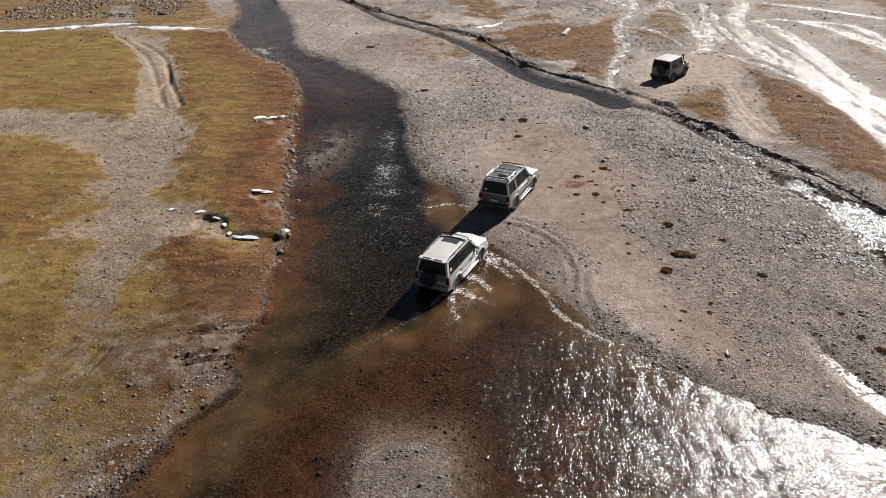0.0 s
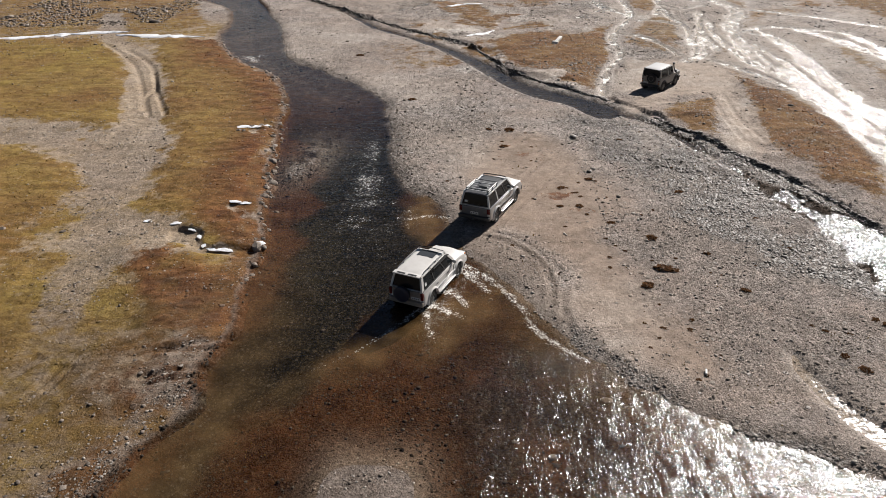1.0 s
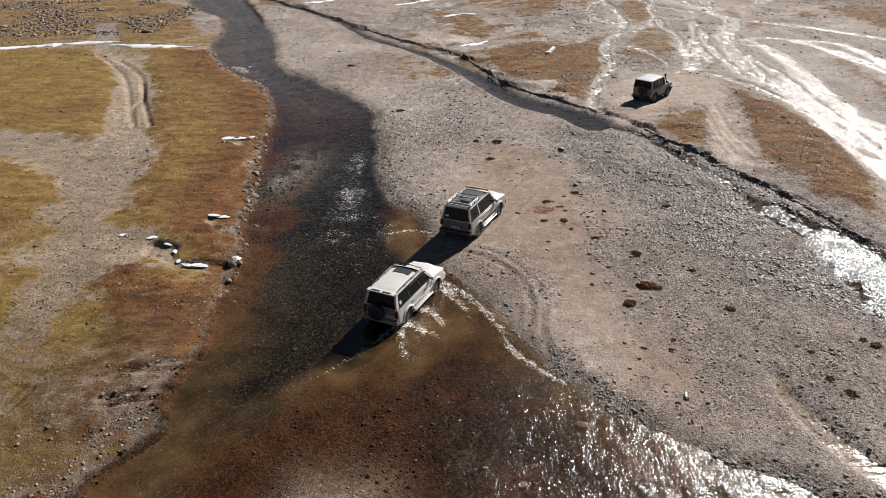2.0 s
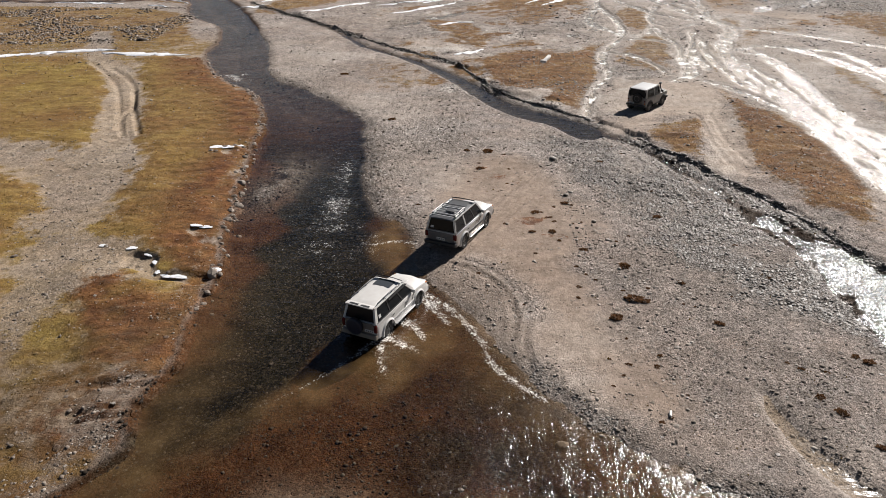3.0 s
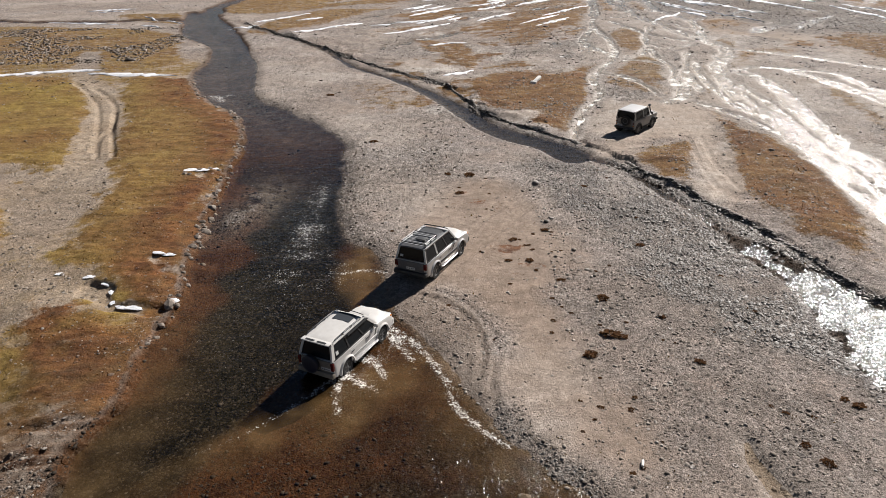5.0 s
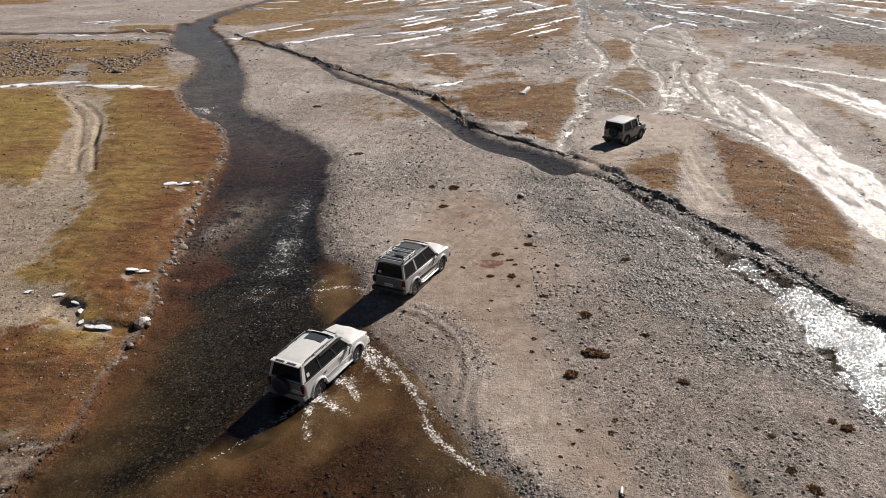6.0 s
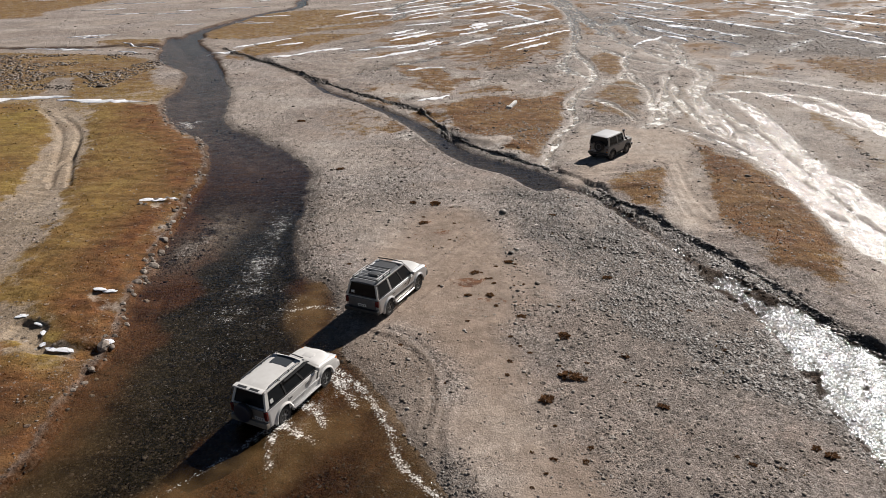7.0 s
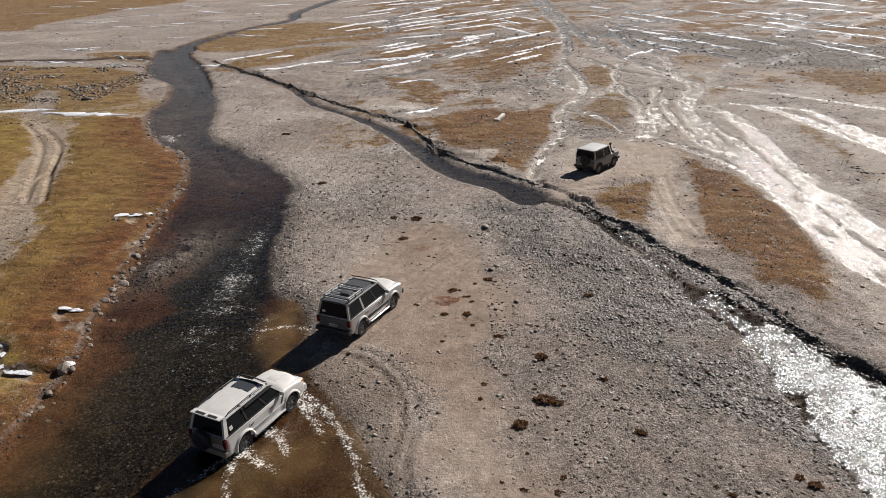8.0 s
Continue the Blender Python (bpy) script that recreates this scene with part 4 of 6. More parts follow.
def water_sheet(name, key, label, depth_margin=0.03):
    z = np.full(PX.shape, LEVEL)
    chop = np.zeros(PX.shape)
    if key == "river":
        riffle = step(30, 23, PY) * step(-3.5, 2.5, PX + (PY - 20) * 0.15) + 0.9 * np.exp(-((PX + 5.5) / 2.5) ** 2 - ((PY - 44) / 10.0) ** 2) + 0.5 * np.exp(-((PX + 17) / 4) ** 2 - ((PY - 74) / 4.0) ** 2)
        chop = np.clip(0.28 + 1.9 * riffle + 0.9 * step(60, 95, PY) + 0.35 * step(50, 60, PY), 0, 2.3)
        z = z + 0.02 * riffle * (fbm(PX * 0.8 + PY * 0.5, (PY * 0.8 - PX * 0.5) * 0.75, 0.45, 3, 71))
    elif key == "creek":
        chop = 0.1 + 3.0 * step(56, 46, PY)
        z = z + 0.016 * step(58, 50, PY) * fbm(PX, PY, 0.5, 3, 75)
    elif key == "braid":
        chop = np.full(PX.shape, 4.6)
        z = z + 0.04 * fbm(PX, PY * 0.6, 0.9, 3, 77, 0.6)
    foam_glint, silt = np.zeros(PX.shape), np.zeros(PX.shape)
    if key == "river":
        for line in FOAM:
            d, _ = along(PX, PY, line, 1.0)
            foam_glint = np.maximum(foam_glint, 0.56 * step(-0.4, 0.16, d))
        # sun sparkle on the channel's ripples, painted as white specks
        sparkle = np.exp(-((PX + 4.4) / 1.7) ** 2 - ((PY - 47) / 6.5) ** 2) + 0.7 * np.exp(-((PX + 3.6) / 2.2) ** 2 - ((PY - 38) / 5.0) ** 2)
        foam_glint = np.maximum(foam_glint, np.clip(0.27 * sparkle * (0.6 + 0.8 * fbm(PX, PY, 1.6, 3, 85)), 0, 0.5) + 0.15 * step(0.5, 1.5, REST["river"]) * step(66, 56, PY) * step(24, 30, PY))
        spill = np.exp(-((PX + 20.3 + (PY - 76) * 0.5) / 2.2) ** 2 - ((PY - 75.5) / 2.6) ** 2)
        foam_glint = np.maximum(foam_glint, np.clip(0.5 * spill * (0.7 + 0.9 * fbm(PX, PY, 1.2, 3, 88)), 0, 0.5))
        z = z + 0.014 * step(42, 56, PY) * fbm(PX * 0.6, PY, 0.8, 3, 73)
        z = z + np.where(foam_glint > 0.45, foam_glint, 0) * (0.035 + 0.05 * fbm(PX, PY, 0.4, 2, 79))
        plume, _ = along(PX, PY, [(4.6, 30.2, 0.6), (2.8, 29.4, 1.4), (0.8, 27.4, 1.7), (-2.4, 25.6, 1.0), (-5.2, 23.2, 0.9), (-7.4, 20.6, 0.7), (-9, 17, 0.5)], 4.0)
        silt = 0.5 * step(-1.0, 1.4, plume + fbm(PX, PY, 2.0, 4, 81) * 0.9)
        inlet, _ = along(PX, PY, [(-0.6, 43, 0.3), (-0.9, 39, 0.6), (-0.6, 36.4, 1.0), (0.6, 34.4, 0.9)], 3.0)
        silt = np.maximum(silt, 0.65 * step(-0.8, 0.6, inlet + fbm(PX, PY, 1.2, 3, 83) * 0.4))
        silt = np.maximum(silt, 0.3 * step(3.4, 0.4, REST["river"]) * step(40, 25, PY))
    else:
        if key == "braid":      # lacy riffles and sun glint painted white, thin ice along the smallest rills
            foam_glint = np.where(PX > 29, 0.26 + 0.8 * fbm(PX * 1.1, PY * 0.4, 0.7, 3, 86, 0.75), 0.36 + 0.6 * fbm(PX, PY, 0.9, 3, 87)) * (0.75 + 0.25 * step(115, 80, PY))
        silt = np.full(PX.shape, 0.03 if key != "puddle" else 0.12)
    wet = (PZ < z + depth_margin) & (REST[key] > -0.5)
    keep = wet[:-1, :-1] | wet[1:, :-1] | wet[:-1, 1:] | wet[1:, 1:]
    ob = sheet(name, PX, PY, z, keep, {"water": (silt, foam_glint, chop, chop)}, M_WATER)
    ob.visible_shadow = False        # daylight reaches the bed through the clear water
    return tagged(ob, label, "water", kind="structure")


water_sheet("river_water", "river", "shallow clear river over rusty brown silt, churned and muddied at the ford")
water_sheet("creek_water", "creek", "narrow creek with a still pool, glinting in the sun")
water_sheet("braid_water", "braid", "braided shallow rivulets glinting in the sun, whitened with painted glint")
water_sheet("puddle_water", "puddle", "long shallow puddle on the gravel bar")


# ---- cars ----
def part(name, bm, material, parent, label="", smooth=True):
    """Links a bmesh as one mesh object under a thing or a part."""
    me = bpy.data.meshes.new(name)
    bmesh.ops.recalc_face_normals(bm, faces=bm.faces)
    bm.to_mesh(me)
    bm.free()
    if smooth:
        me.polygons.foreach_set("use_smooth", np.ones(len(me.polygons), bool))
        me.set_sharp_from_angle(angle=0.62)
    me.materials.append(material)
    ob = new(name, me)
    ob.parent = parent
    return tagged(ob, label)


def box(bm, c, s, bevel=0.0, m=None):
    """A box at c of size s, its edges rounded."""
    made = bmesh.ops.create_cube(bm, size=1.0, matrix=(m or Matrix()) @ Matrix.Translation(c) @ Matrix.Diagonal((*s, 1)))
    if bevel:
        edges = {e for v in made["verts"] for e in v.link_edges}
        bmesh.ops.bevel(bm, geom=list(edges), offset=bevel, segments=2, affect="EDGES", profile=0.6)
    return bm


def beam(bm, a, b, w, h, up=(0, 0, 1)):
    """A bar from a to b with a w by h section."""
    a, b = Vector(a), Vector(b)
    d = (b - a).normalized()
    s = d.cross(Vector(up)).normalized()
    u = s.cross(d)
    ring = [(s * x * w / 2 + u * y * h / 2) for x, y in ((-1, -1), (1, -1), (1, 1), (-1, 1))]
    va, vb = [bm.verts.new(a + r) for r in ring], [bm.verts.new(b + r) for r in ring]
    for i in range(4):
        bm.faces.new((va[i], va[(i + 1) % 4], vb[(i + 1) % 4], vb[i]))
    bm.faces.new(va[::-1]), bm.faces.new(vb)
    return bm


def tube(bm, points, r, sides=8):
    """A round bar through the points."""
    rings = []
    pts = [Vector(p) for p in points]
    for i, p in enumerate(pts):
        d = (pts[min(i + 1, len(pts) - 1)] - pts[max(i - 1, 0)]).normalized()
        s = d.cross(Vector((0.13, 0.21, 0.97))).normalized()
        u = s.cross(d)
        rings.append([bm.verts.new(p + (s * math.cos(a) + u * math.sin(a)) * r) for a in np.arange(sides) * 2 * math.pi / sides])
    for a, b in zip(rings, rings[1:]):
        for i in range(sides):
            bm.faces.new((a[i], a[(i + 1) % sides], b[(i + 1) % sides], b[i]))
    bm.faces.new(rings[0][::-1]), bm.faces.new(rings[-1])
    return bm


def slab(bm, corners, thick):
    """A panel with that thickness behind its corners, which run anticlockwise seen from outside."""
    c = [Vector(p) for p in corners]
    nrm = (c[1] - c[0]).cross(c[-1] - c[0]).normalized()
    front, back = [bm.verts.new(p) for p in c], [bm.verts.new(p - nrm * thick) for p in c]
    bm.faces.new(front), bm.faces.new(back[::-1])
    for i in range(len(c)):
        bm.faces.new((front[i], back[i], back[(i + 1) % len(c)], front[(i + 1) % len(c)]))
    return bm


def lathe(bm, profile, sides=28, first_cap=True):
    """Turns a profile of (x, radius) round the x axis."""
    rings = [[bm.verts.new((x, r * math.cos(a), r * math.sin(a))) for a in np.arange(sides) * 2 * math.pi / sides] for x, r in profile]
    for a, b in zip(rings, rings[1:]):
        for i in range(sides):
            bm.faces.new((a[i], a[(i + 1) % sides], b[(i + 1) % sides], b[i]))
    if first_cap:
        bm.faces.new(rings[0][::-1])
    bm.faces.new(rings[-1])
    return bm


def paint(name, color, rough=0.34, dust=0.2, metal=0.0):
    """Car paint with a film of road dust in patches."""
    n = Nodes(name)
    c = n.mix(n.calc("MULTIPLY", n.ramp(n.noise(2.5, 6, 0.7), (0.35, 0.0), (0.75, 1.0)), dust), color, (0.3, 0.25, 0.19))
    r = n.ramp(n.noise(4.0, 5, 0.7), (0.3, rough), (0.8, min(1, rough + 0.3)))
    return n.surface(n.principled(c, r, n.bump(n.noise(60.0, 2, 0.5), 0.002, 0.3), metal, Coat_Weight=0.35, Coat_Roughness=0.12))


def plain(name, color, rough, metal=0.0, grain=30.0):
    n = Nodes(name)
    c = n.mix(n.ramp(n.noise(grain * 0.2, 5, 0.7), (0.4, 0.0), (0.8, 0.4)), color, tuple(0.5 * v + 0.02 for v in color))
    return n.surface(n.principled(c, rough, n.bump(n.noise(grain, 3, 0.6), 0.004, 0.4), metal))


def tinted_glass():
    n = Nodes("tinted_glass")
    return n.surface(n.principled((0.012, 0.014, 0.016), 0.06, Specular_IOR_Level=0.15))


P_WHITE = paint("pearl_white_paint", (0.6, 0.585, 0.56))
P_SILVER = paint("silver_paint", (0.5, 0.5, 0.5), 0.36, 0.15, 0.7)
# dark brown paint stands in for shade on the cars' rear panels
P_REAR_SHADE = paint("rear_shade_paint", (0.13, 0.115, 0.1), 0.6, 0.6)
# dark grey carries the shade on the silver car's rear
P_SILVER_SHADE = paint("silver_shade_paint", (0.07, 0.072, 0.078), 0.4, 0.3)
P_ROOF = paint("slate_roof_paint", (0.06, 0.065, 0.075))
P_GREY = paint("pale_grey_paint", (0.2, 0.2, 0.195), 0.45, 0.4)
P_ROOFW = paint("white_roof_paint", (0.5, 0.5, 0.5), 0.5)
GLASS = tinted_glass()
RUBBER = plain("tyre_rubber", (0.018, 0.017, 0.016), 0.85, grain=60)
BLACK = plain("black_plastic", (0.02, 0.02, 0.021), 0.5)
TRIM = plain("dark_cabin_trim", (0.012, 0.012, 0.012), 0.8)
ALLOY = plain("alloy_metal", (0.55, 0.55, 0.55), 0.35, 0.9)
STEEL = plain("worn_steel", (0.16, 0.16, 0.16), 0.45, 0.7)
LAMP_RED = plain("red_lamp_plastic", (0.09, 0.006, 0.005), 0.25)
LAMP_AMBER = plain("amber_lamp_plastic", (0.5, 0.16, 0.02), 0.25)
LAMP_CLEAR = plain("clear_lamp_glass", (0.6, 0.62, 0.63), 0.12)
BLUE = plain("blue_cover_vinyl", (0.007, 0.008, 0.022), 0.5)
PLATE = plain("plate_white", (0.6, 0.6, 0.58), 0.5)
PLATE_MARK = plain("plate_mark", (0.05, 0.05, 0.06), 0.5)
MATT = plain("sunroof_glass", (0.05, 0.055, 0.06), 0.28)


def body_shell(outline, width, arches, radius):
    """The lower body: a side outline with its wheel arches, carried across the width with rounded shoulders."""
    top, bottom = outline["top"], outline["bottom"]
    pts = [(y, z, 1) for y, z in top]
    yr, yf = top[0][0], top[-1][0]
    pts.append((yf, bottom, 0))
    for ay in sorted(arches, reverse=True):
        h = outline["axle"] - bottom
        lo = math.asin(max(-1, min(1, -h / radius)))
        for a in np.linspace(lo, math.pi - lo, 11):
            pts.append((ay + radius * math.cos(a), outline["axle"] + radius * math.sin(a), 0))
    pts.append((yr, bottom, 0))
    bm = bmesh.new()
    mid = (yr + yf) / 2
    layers = []
    curve = ((1.0, 0.17), (0.992, 0.11), (0.97, 0.06), (0.93, 0.028), (0.86, 0.01), (0.6, 0.0))
    for k, inset in [(-a, b) for a, b in curve] + [(a, b) for a, b in curve[::-1]]:
        ring = []
        for y, z, is_top in pts:
            end = abs(y - mid) > (yf - yr) / 2 - 0.02
            ring.append(bm.verts.new((k * width / 2, y - math.copysign(inset, y - mid) * (1.0 if end else 0.0), z - (inset if is_top else 0))))
        layers.append(ring)
    for a, b in zip(layers, layers[1:]):
        for i in range(len(pts)):
            j = (i + 1) % len(pts)
            bm.faces.new((a[i], a[j], b[j], b[i]))
    bm.faces.new(layers[0][::-1]), bm.faces.new(layers[-1])
    return bm


def wheel(car, x, y, z, r, w, rim_material, spokes, name="wheel"):
    """A wheel on the x axis; the face looks away from the car."""
    out = 1 if x > 0 else -1
    hub = new(name)
    hub.parent = car
    hub.matrix_basis = pose(x, y, z, 0, 0, 0 if out > 0 else 180)
    bm = lathe(bmesh.new(), [(-w / 2, r * 0.62), (-w / 2, r * 0.9), (-w / 2 + 0.03, r), (-0.05, r), (-0.045, r - 0.012), (-0.035, r - 0.012), (-0.03, r), (0.03, r), (0.035, r - 0.012),
                             (0.045, r - 0.012), (0.05, r), (w / 2 - 0.03, r), (w / 2, r * 0.9), (w / 2, r * 0.62), (w / 2 - 0.03, r * 0.6)])
    for a in np.arange(26) * 2 * math.pi / 26:      # tread blocks on both shoulders
        for side in (-1, 1):
            box(bm, (side * (w / 2 - 0.035), 0, r + 0.004), (0.05, 0.045, 0.018), 0, Matrix.Rotation(a, 4, "X"))
    part("tyre", bm, RUBBER, hub)
    bm = lathe(bmesh.new(), [(w / 2 - 0.012, r * 0.63), (w / 2 - 0.012, r * 0.57), (w / 2 - 0.05, r * 0.54), (w / 2 - 0.09, r * 0.5), (w / 2 - 0.1, r * 0.2)], 28, False)
    for a in np.arange(spokes) * 2 * math.pi / spokes:
        box(bm, (w / 2 - 0.045, 0, r * 0.35), (0.035, r * 0.17, r * 0.48), 0.006, Matrix.Rotation(a, 4, "X"))
    part("rim", bm, rim_material, hub)
    part("hub_cap", lathe(bmesh.new(), [(w / 2 - 0.09, r * 0.2), (w / 2 - 0.025, r * 0.19), (w / 2 - 0.01, r * 0.12)], 16), STEEL, hub)
    return hub


def cabin(car, c, body, roof_material):
    """Pillars, panes and roof over the waistline."""
    W, T, zb, zr = c["waist_w"] / 2, c["roof_w"] / 2, c["waist_z"], c["roof_z"]
    yb, yt = c["rear_y"], c["rear_y"] + c["rear_lean"]           # rear: foot and head
    fb, ft = c["screen_y"], c["screen_y"] - c["screen_lean"]     # windscreen: foot and head

    def at(side, y, s):
        """A place on the side face at share s of its height; y at the foot."""
        lean = c["rear_lean"] + (y - yb) / (fb - yb) * (-c["screen_lean"] - c["rear_lean"])
        return Vector((side * (W + (T - W) * s), y + lean * s, zb + (zr - zb) * s))
    bm = bmesh.new()                                              # dark inside, a little behind the panes
    lo = [bm.verts.new((x * (W - 0.05), y, zb - 0.05)) for x, y in ((-1, yb + 0.06), (1, yb + 0.06), (1, fb - 0.08), (-1, fb - 0.08))]
    hi = [bm.verts.new((x * (T - 0.05), y, zr - 0.03)) for x, y in ((-1, yt + 0.06), (1, yt + 0.06), (1, ft - 0.06), (-1, ft - 0.06))]
    for i in range(4):
        bm.faces.new((lo[i], lo[(i + 1) % 4], hi[(i + 1) % 4], hi[i]))
    bm.faces.new(hi), bm.faces.new(lo[::-1])
    part("cabin_lining", bm, TRIM, car)
    for side in (-1, 1):
        for y0, y1, dark in c["pillars"]:
            q = [at(side, y0, 0.0), at(side, y1, 0.0), at(side, y1, 1.0), at(side, y0, 1.0)]
            part("pillar", slab(bmesh.new(), q if side > 0 else q[::-1], 0.05), BLACK if dark else body, car, "black pillar" if dark else "")
        for y0, y1 in c["panes"]:
            q = [at(side, y0, 0.06), at(side, y1, 0.06), at(side, y1, 0.9), at(side, y0, 0.9)]
            for v in q:
                v.x -= side * 0.014
            pane = part("side_window", slab(bmesh.new(), q if side > 0 else q[::-1], 0.012), GLASS, car, "dark tinted side window")
        rail = [at(side, yb, 0.9), at(side, fb, 0.9), at(side, fb, 1.0), at(side, yb, 1.0)]
        part("roof_gutter", slab(bmesh.new(), rail if side > 0 else rail[::-1], 0.05), body, car)
        foot = [at(side, yb, -0.03), at(side, fb, -0.03), at(side, fb, 0.06), at(side, yb, 0.06)]
        part("window_ledge", slab(bmesh.new(), foot if side > 0 else foot[::-1], 0.05), BLACK, car)
    s0, s1 = 0.08, 0.93
    def end(y0, y1, x, s, push):
        return Vector((x * (W + (T - W) * s - 0.09), y0 + (y1 - y0) * s + push, zb + (zr - zb) * s))
    q = [end(fb, ft, 1, s0, -0.02), end(fb, ft, -1, s0, -0.02), end(fb, ft, -1, s1, -0.02), end(fb, ft, 1, s1, -0.02)]
    part("windscreen", slab(bmesh.new(), q, 0.012), GLASS, car)
    q = [end(yb, yt, -1, c.get("rear_glass", 0.08), 0.012), end(yb, yt, 1, c.get("rear_glass", 0.08), 0.012), end(yb, yt, 1, s1 - 0.05, 0.012), end(yb, yt, -1, s1 - 0.05, 0.012)]
    part("rear_window", slab(bmesh.new(), q, 0.012), GLASS, car, "dark rear window")
    for x in (-1, 1):                                             # corner posts of both ends
        for y0, y1, p in ((fb, ft, 0), (yb, yt, 0)):
            beam_b = beam(bmesh.new(), (x * (W - 0.045), y0, zb), (x * (T - 0.045), y1, zr - 0.01), 0.09, 0.07, (0, 1, 0))
            part("corner_post", beam_b, body, car)
    # roof: a shallow crown with a rolled edge and pressed ribs
    bm = bmesh.new()
    ny, nx = 13, 13
    grid = []
    for j in range(ny):
        v = j / (ny - 1)
        row = []
        for i in range(nx):
            u = i / (nx - 1) * 2 - 1
            edge = max(abs(u), abs(v * 2 - 1)) ** 10
            rib = 0.008 * (1 if i % 3 == 1 else 0) * (1 - edge)
            row.append(bm.verts.new((u * (T + 0.015), yt - 0.03 + (ft + 0.05 - yt) * v, zr + c["crown"] * (1 - u * u) * (1 - (2 * v - 1) ** 4 * 0.6) - 0.03 * edge + rib)))
        grid.append(row)
    for a, b in zip(grid, grid[1:]):
        for i in range(nx - 1):
            bm.faces.new((a[i], a[i + 1], b[i + 1], b[i]))
    ext = bmesh.ops.extrude_face_region(bm, geom=bm.faces[:])
    bmesh.ops.translate(bm, verts=[g for g in ext["geom"] if isinstance(g, bmesh.types.BMVert)], vec=(0, 0, -0.04))
    part("roof", bm, roof_material, car)
    return at


def bonnet(car, y0, y1, w0, w1, z0, z1, crown, material, label=""):
    """A crowned bonnet that narrows and drops towards its rounded nose, with two pressed lines along it."""
    bm = bmesh.new()
    ny, nx = 11, 13
    grid = []
    for j in range(ny):
        v = j / (ny - 1)
        row = []
        for i in range(nx):
            u = i / (nx - 1) * 2 - 1
            half = (w0 + (w1 - w0) * v) / 2 * (1 - 0.1 * max(0, v - 0.8) / 0.2)
            edge = max(abs(u), abs(v * 2 - 1)) ** 12
            press = 0.012 if i in (3, 9) else 0.0
            row.append(bm.verts.new((u * half, y0 + (y1 - y0) * v - 0.12 * u * u * v, z0 + (z1 - z0) * v ** 2.2 + crown * (1 - u * u) + press * (1 - edge) - 0.035 * edge)))
        grid.append(row)
    for a, b in zip(grid, grid[1:]):
        for i in range(nx - 1):
            bm.faces.new((a[i], a[i + 1], b[i + 1], b[i]))
    ext = bmesh.ops.extrude_face_region(bm, geom=bm.faces[:])
    bmesh.ops.translate(bm, verts=[g for g in ext["geom"] if isinstance(g, bmesh.types.BMVert)], vec=(0, 0, -0.035))
    return part("bonnet", bm, material, car, label)


def doors(car, c, spans, material, handle_material, z0, z1):
    for side in (-1, 1):
        for y0, y1 in spans:
            x = side * (c["width"] / 2 + 0.006)
            q = [(x, y0, z0), (x, y1, z0), (x, y1, z1), (x, y0, z1)]
            d = part("door", slab(bmesh.new(), q if side > 0 else q[::-1], 0.02), material, car)
            part("door_handle", box(bmesh.new(), (x + side * 0.012, y0 + 0.14, z1 - 0.1), (0.03, 0.16, 0.035), 0.008), handle_material, d, "black door handle")


def mirrors(car, x, y, z, material):
    for side in (-1, 1):
        m = part("door_mirror", box(bmesh.new(), (side * (x + 0.11), y, z), (0.2, 0.1, 0.16), 0.03), material, car)
        part("mirror_arm", beam(bmesh.new(), (side * (x - 0.02), y, z - 0.04), (side * (x + 0.05), y, z - 0.02), 0.04, 0.04), BLACK, m)


def flares(car, width, axles, z, radius, material, label=""):
    """Widened arches round the wheels, each over a dark liner."""
    for side in (-1, 1):
        for ay in axles:
            bm = bmesh.new()
            rings = [[bm.verts.new((side * x, ay + (radius - 0.005) * math.cos(a), z + (radius - 0.005) * math.sin(a))) for x in (width / 2 - 0.36, width / 2 - 0.045)] for a in np.linspace(0, math.pi, 13)]
            for a, b in zip(rings, rings[1:]):
                bm.faces.new((a[0], a[1], b[1], b[0]))
            bm.faces.new([r[0] for r in rings])
            part("wheel_liner", bm, TRIM, car, "black wheel well")
            bm = bmesh.new()
            rings = []
            for a in np.linspace(-0.12, math.pi + 0.12, 15):
                c, s = math.cos(a), math.sin(a)
                rings.append([bm.verts.new((side * x, ay + r * c, z + r * s)) for x, r in ((width / 2 - 0.04, radius), (width / 2 + 0.05, radius), (width / 2 + 0.055, radius + 0.03), (width / 2 + 0.005, radius + 0.1), (width / 2 - 0.04, radius + 0.1))])
            for a, b in zip(rings, rings[1:]):
                for i in range(5):
                    bm.faces.new((a[i], a[(i + 1) % 5], b[(i + 1) % 5], b[i]))
            bm.faces.new(rings[0]), bm.faces.new(rings[-1][::-1])
            part("wheel_arch", bm, material, car, label)


def underside(car, width, y0, y1, z0, z1):
    part("chassis", box(bmesh.new(), (0, (y0 + y1) / 2, (z0 + z1) / 2), (width, y1 - y0, z1 - z0)), TRIM, car)


def lamps(car, spots):
    for name, c, s, m, label in spots:
        for side in (-1, 1):
            part(name, box(bmesh.new(), (side * c[0], c[1], c[2]), s, 0.02), m, car, label)


def number_plate(car, x, y, z, rear):
    p = part("number_plate", box(bmesh.new(), (x, y, z), (0.46, 0.02, 0.13), 0.004), PLATE, car, "pale plate with dark bars")
    for k in range(4):
        part("plate_bar", box(bmesh.new(), (x - 0.15 + 0.1 * k, y + (-0.012 if rear else 0.012), z), (0.06, 0.004, 0.07)), PLATE_MARK, p)


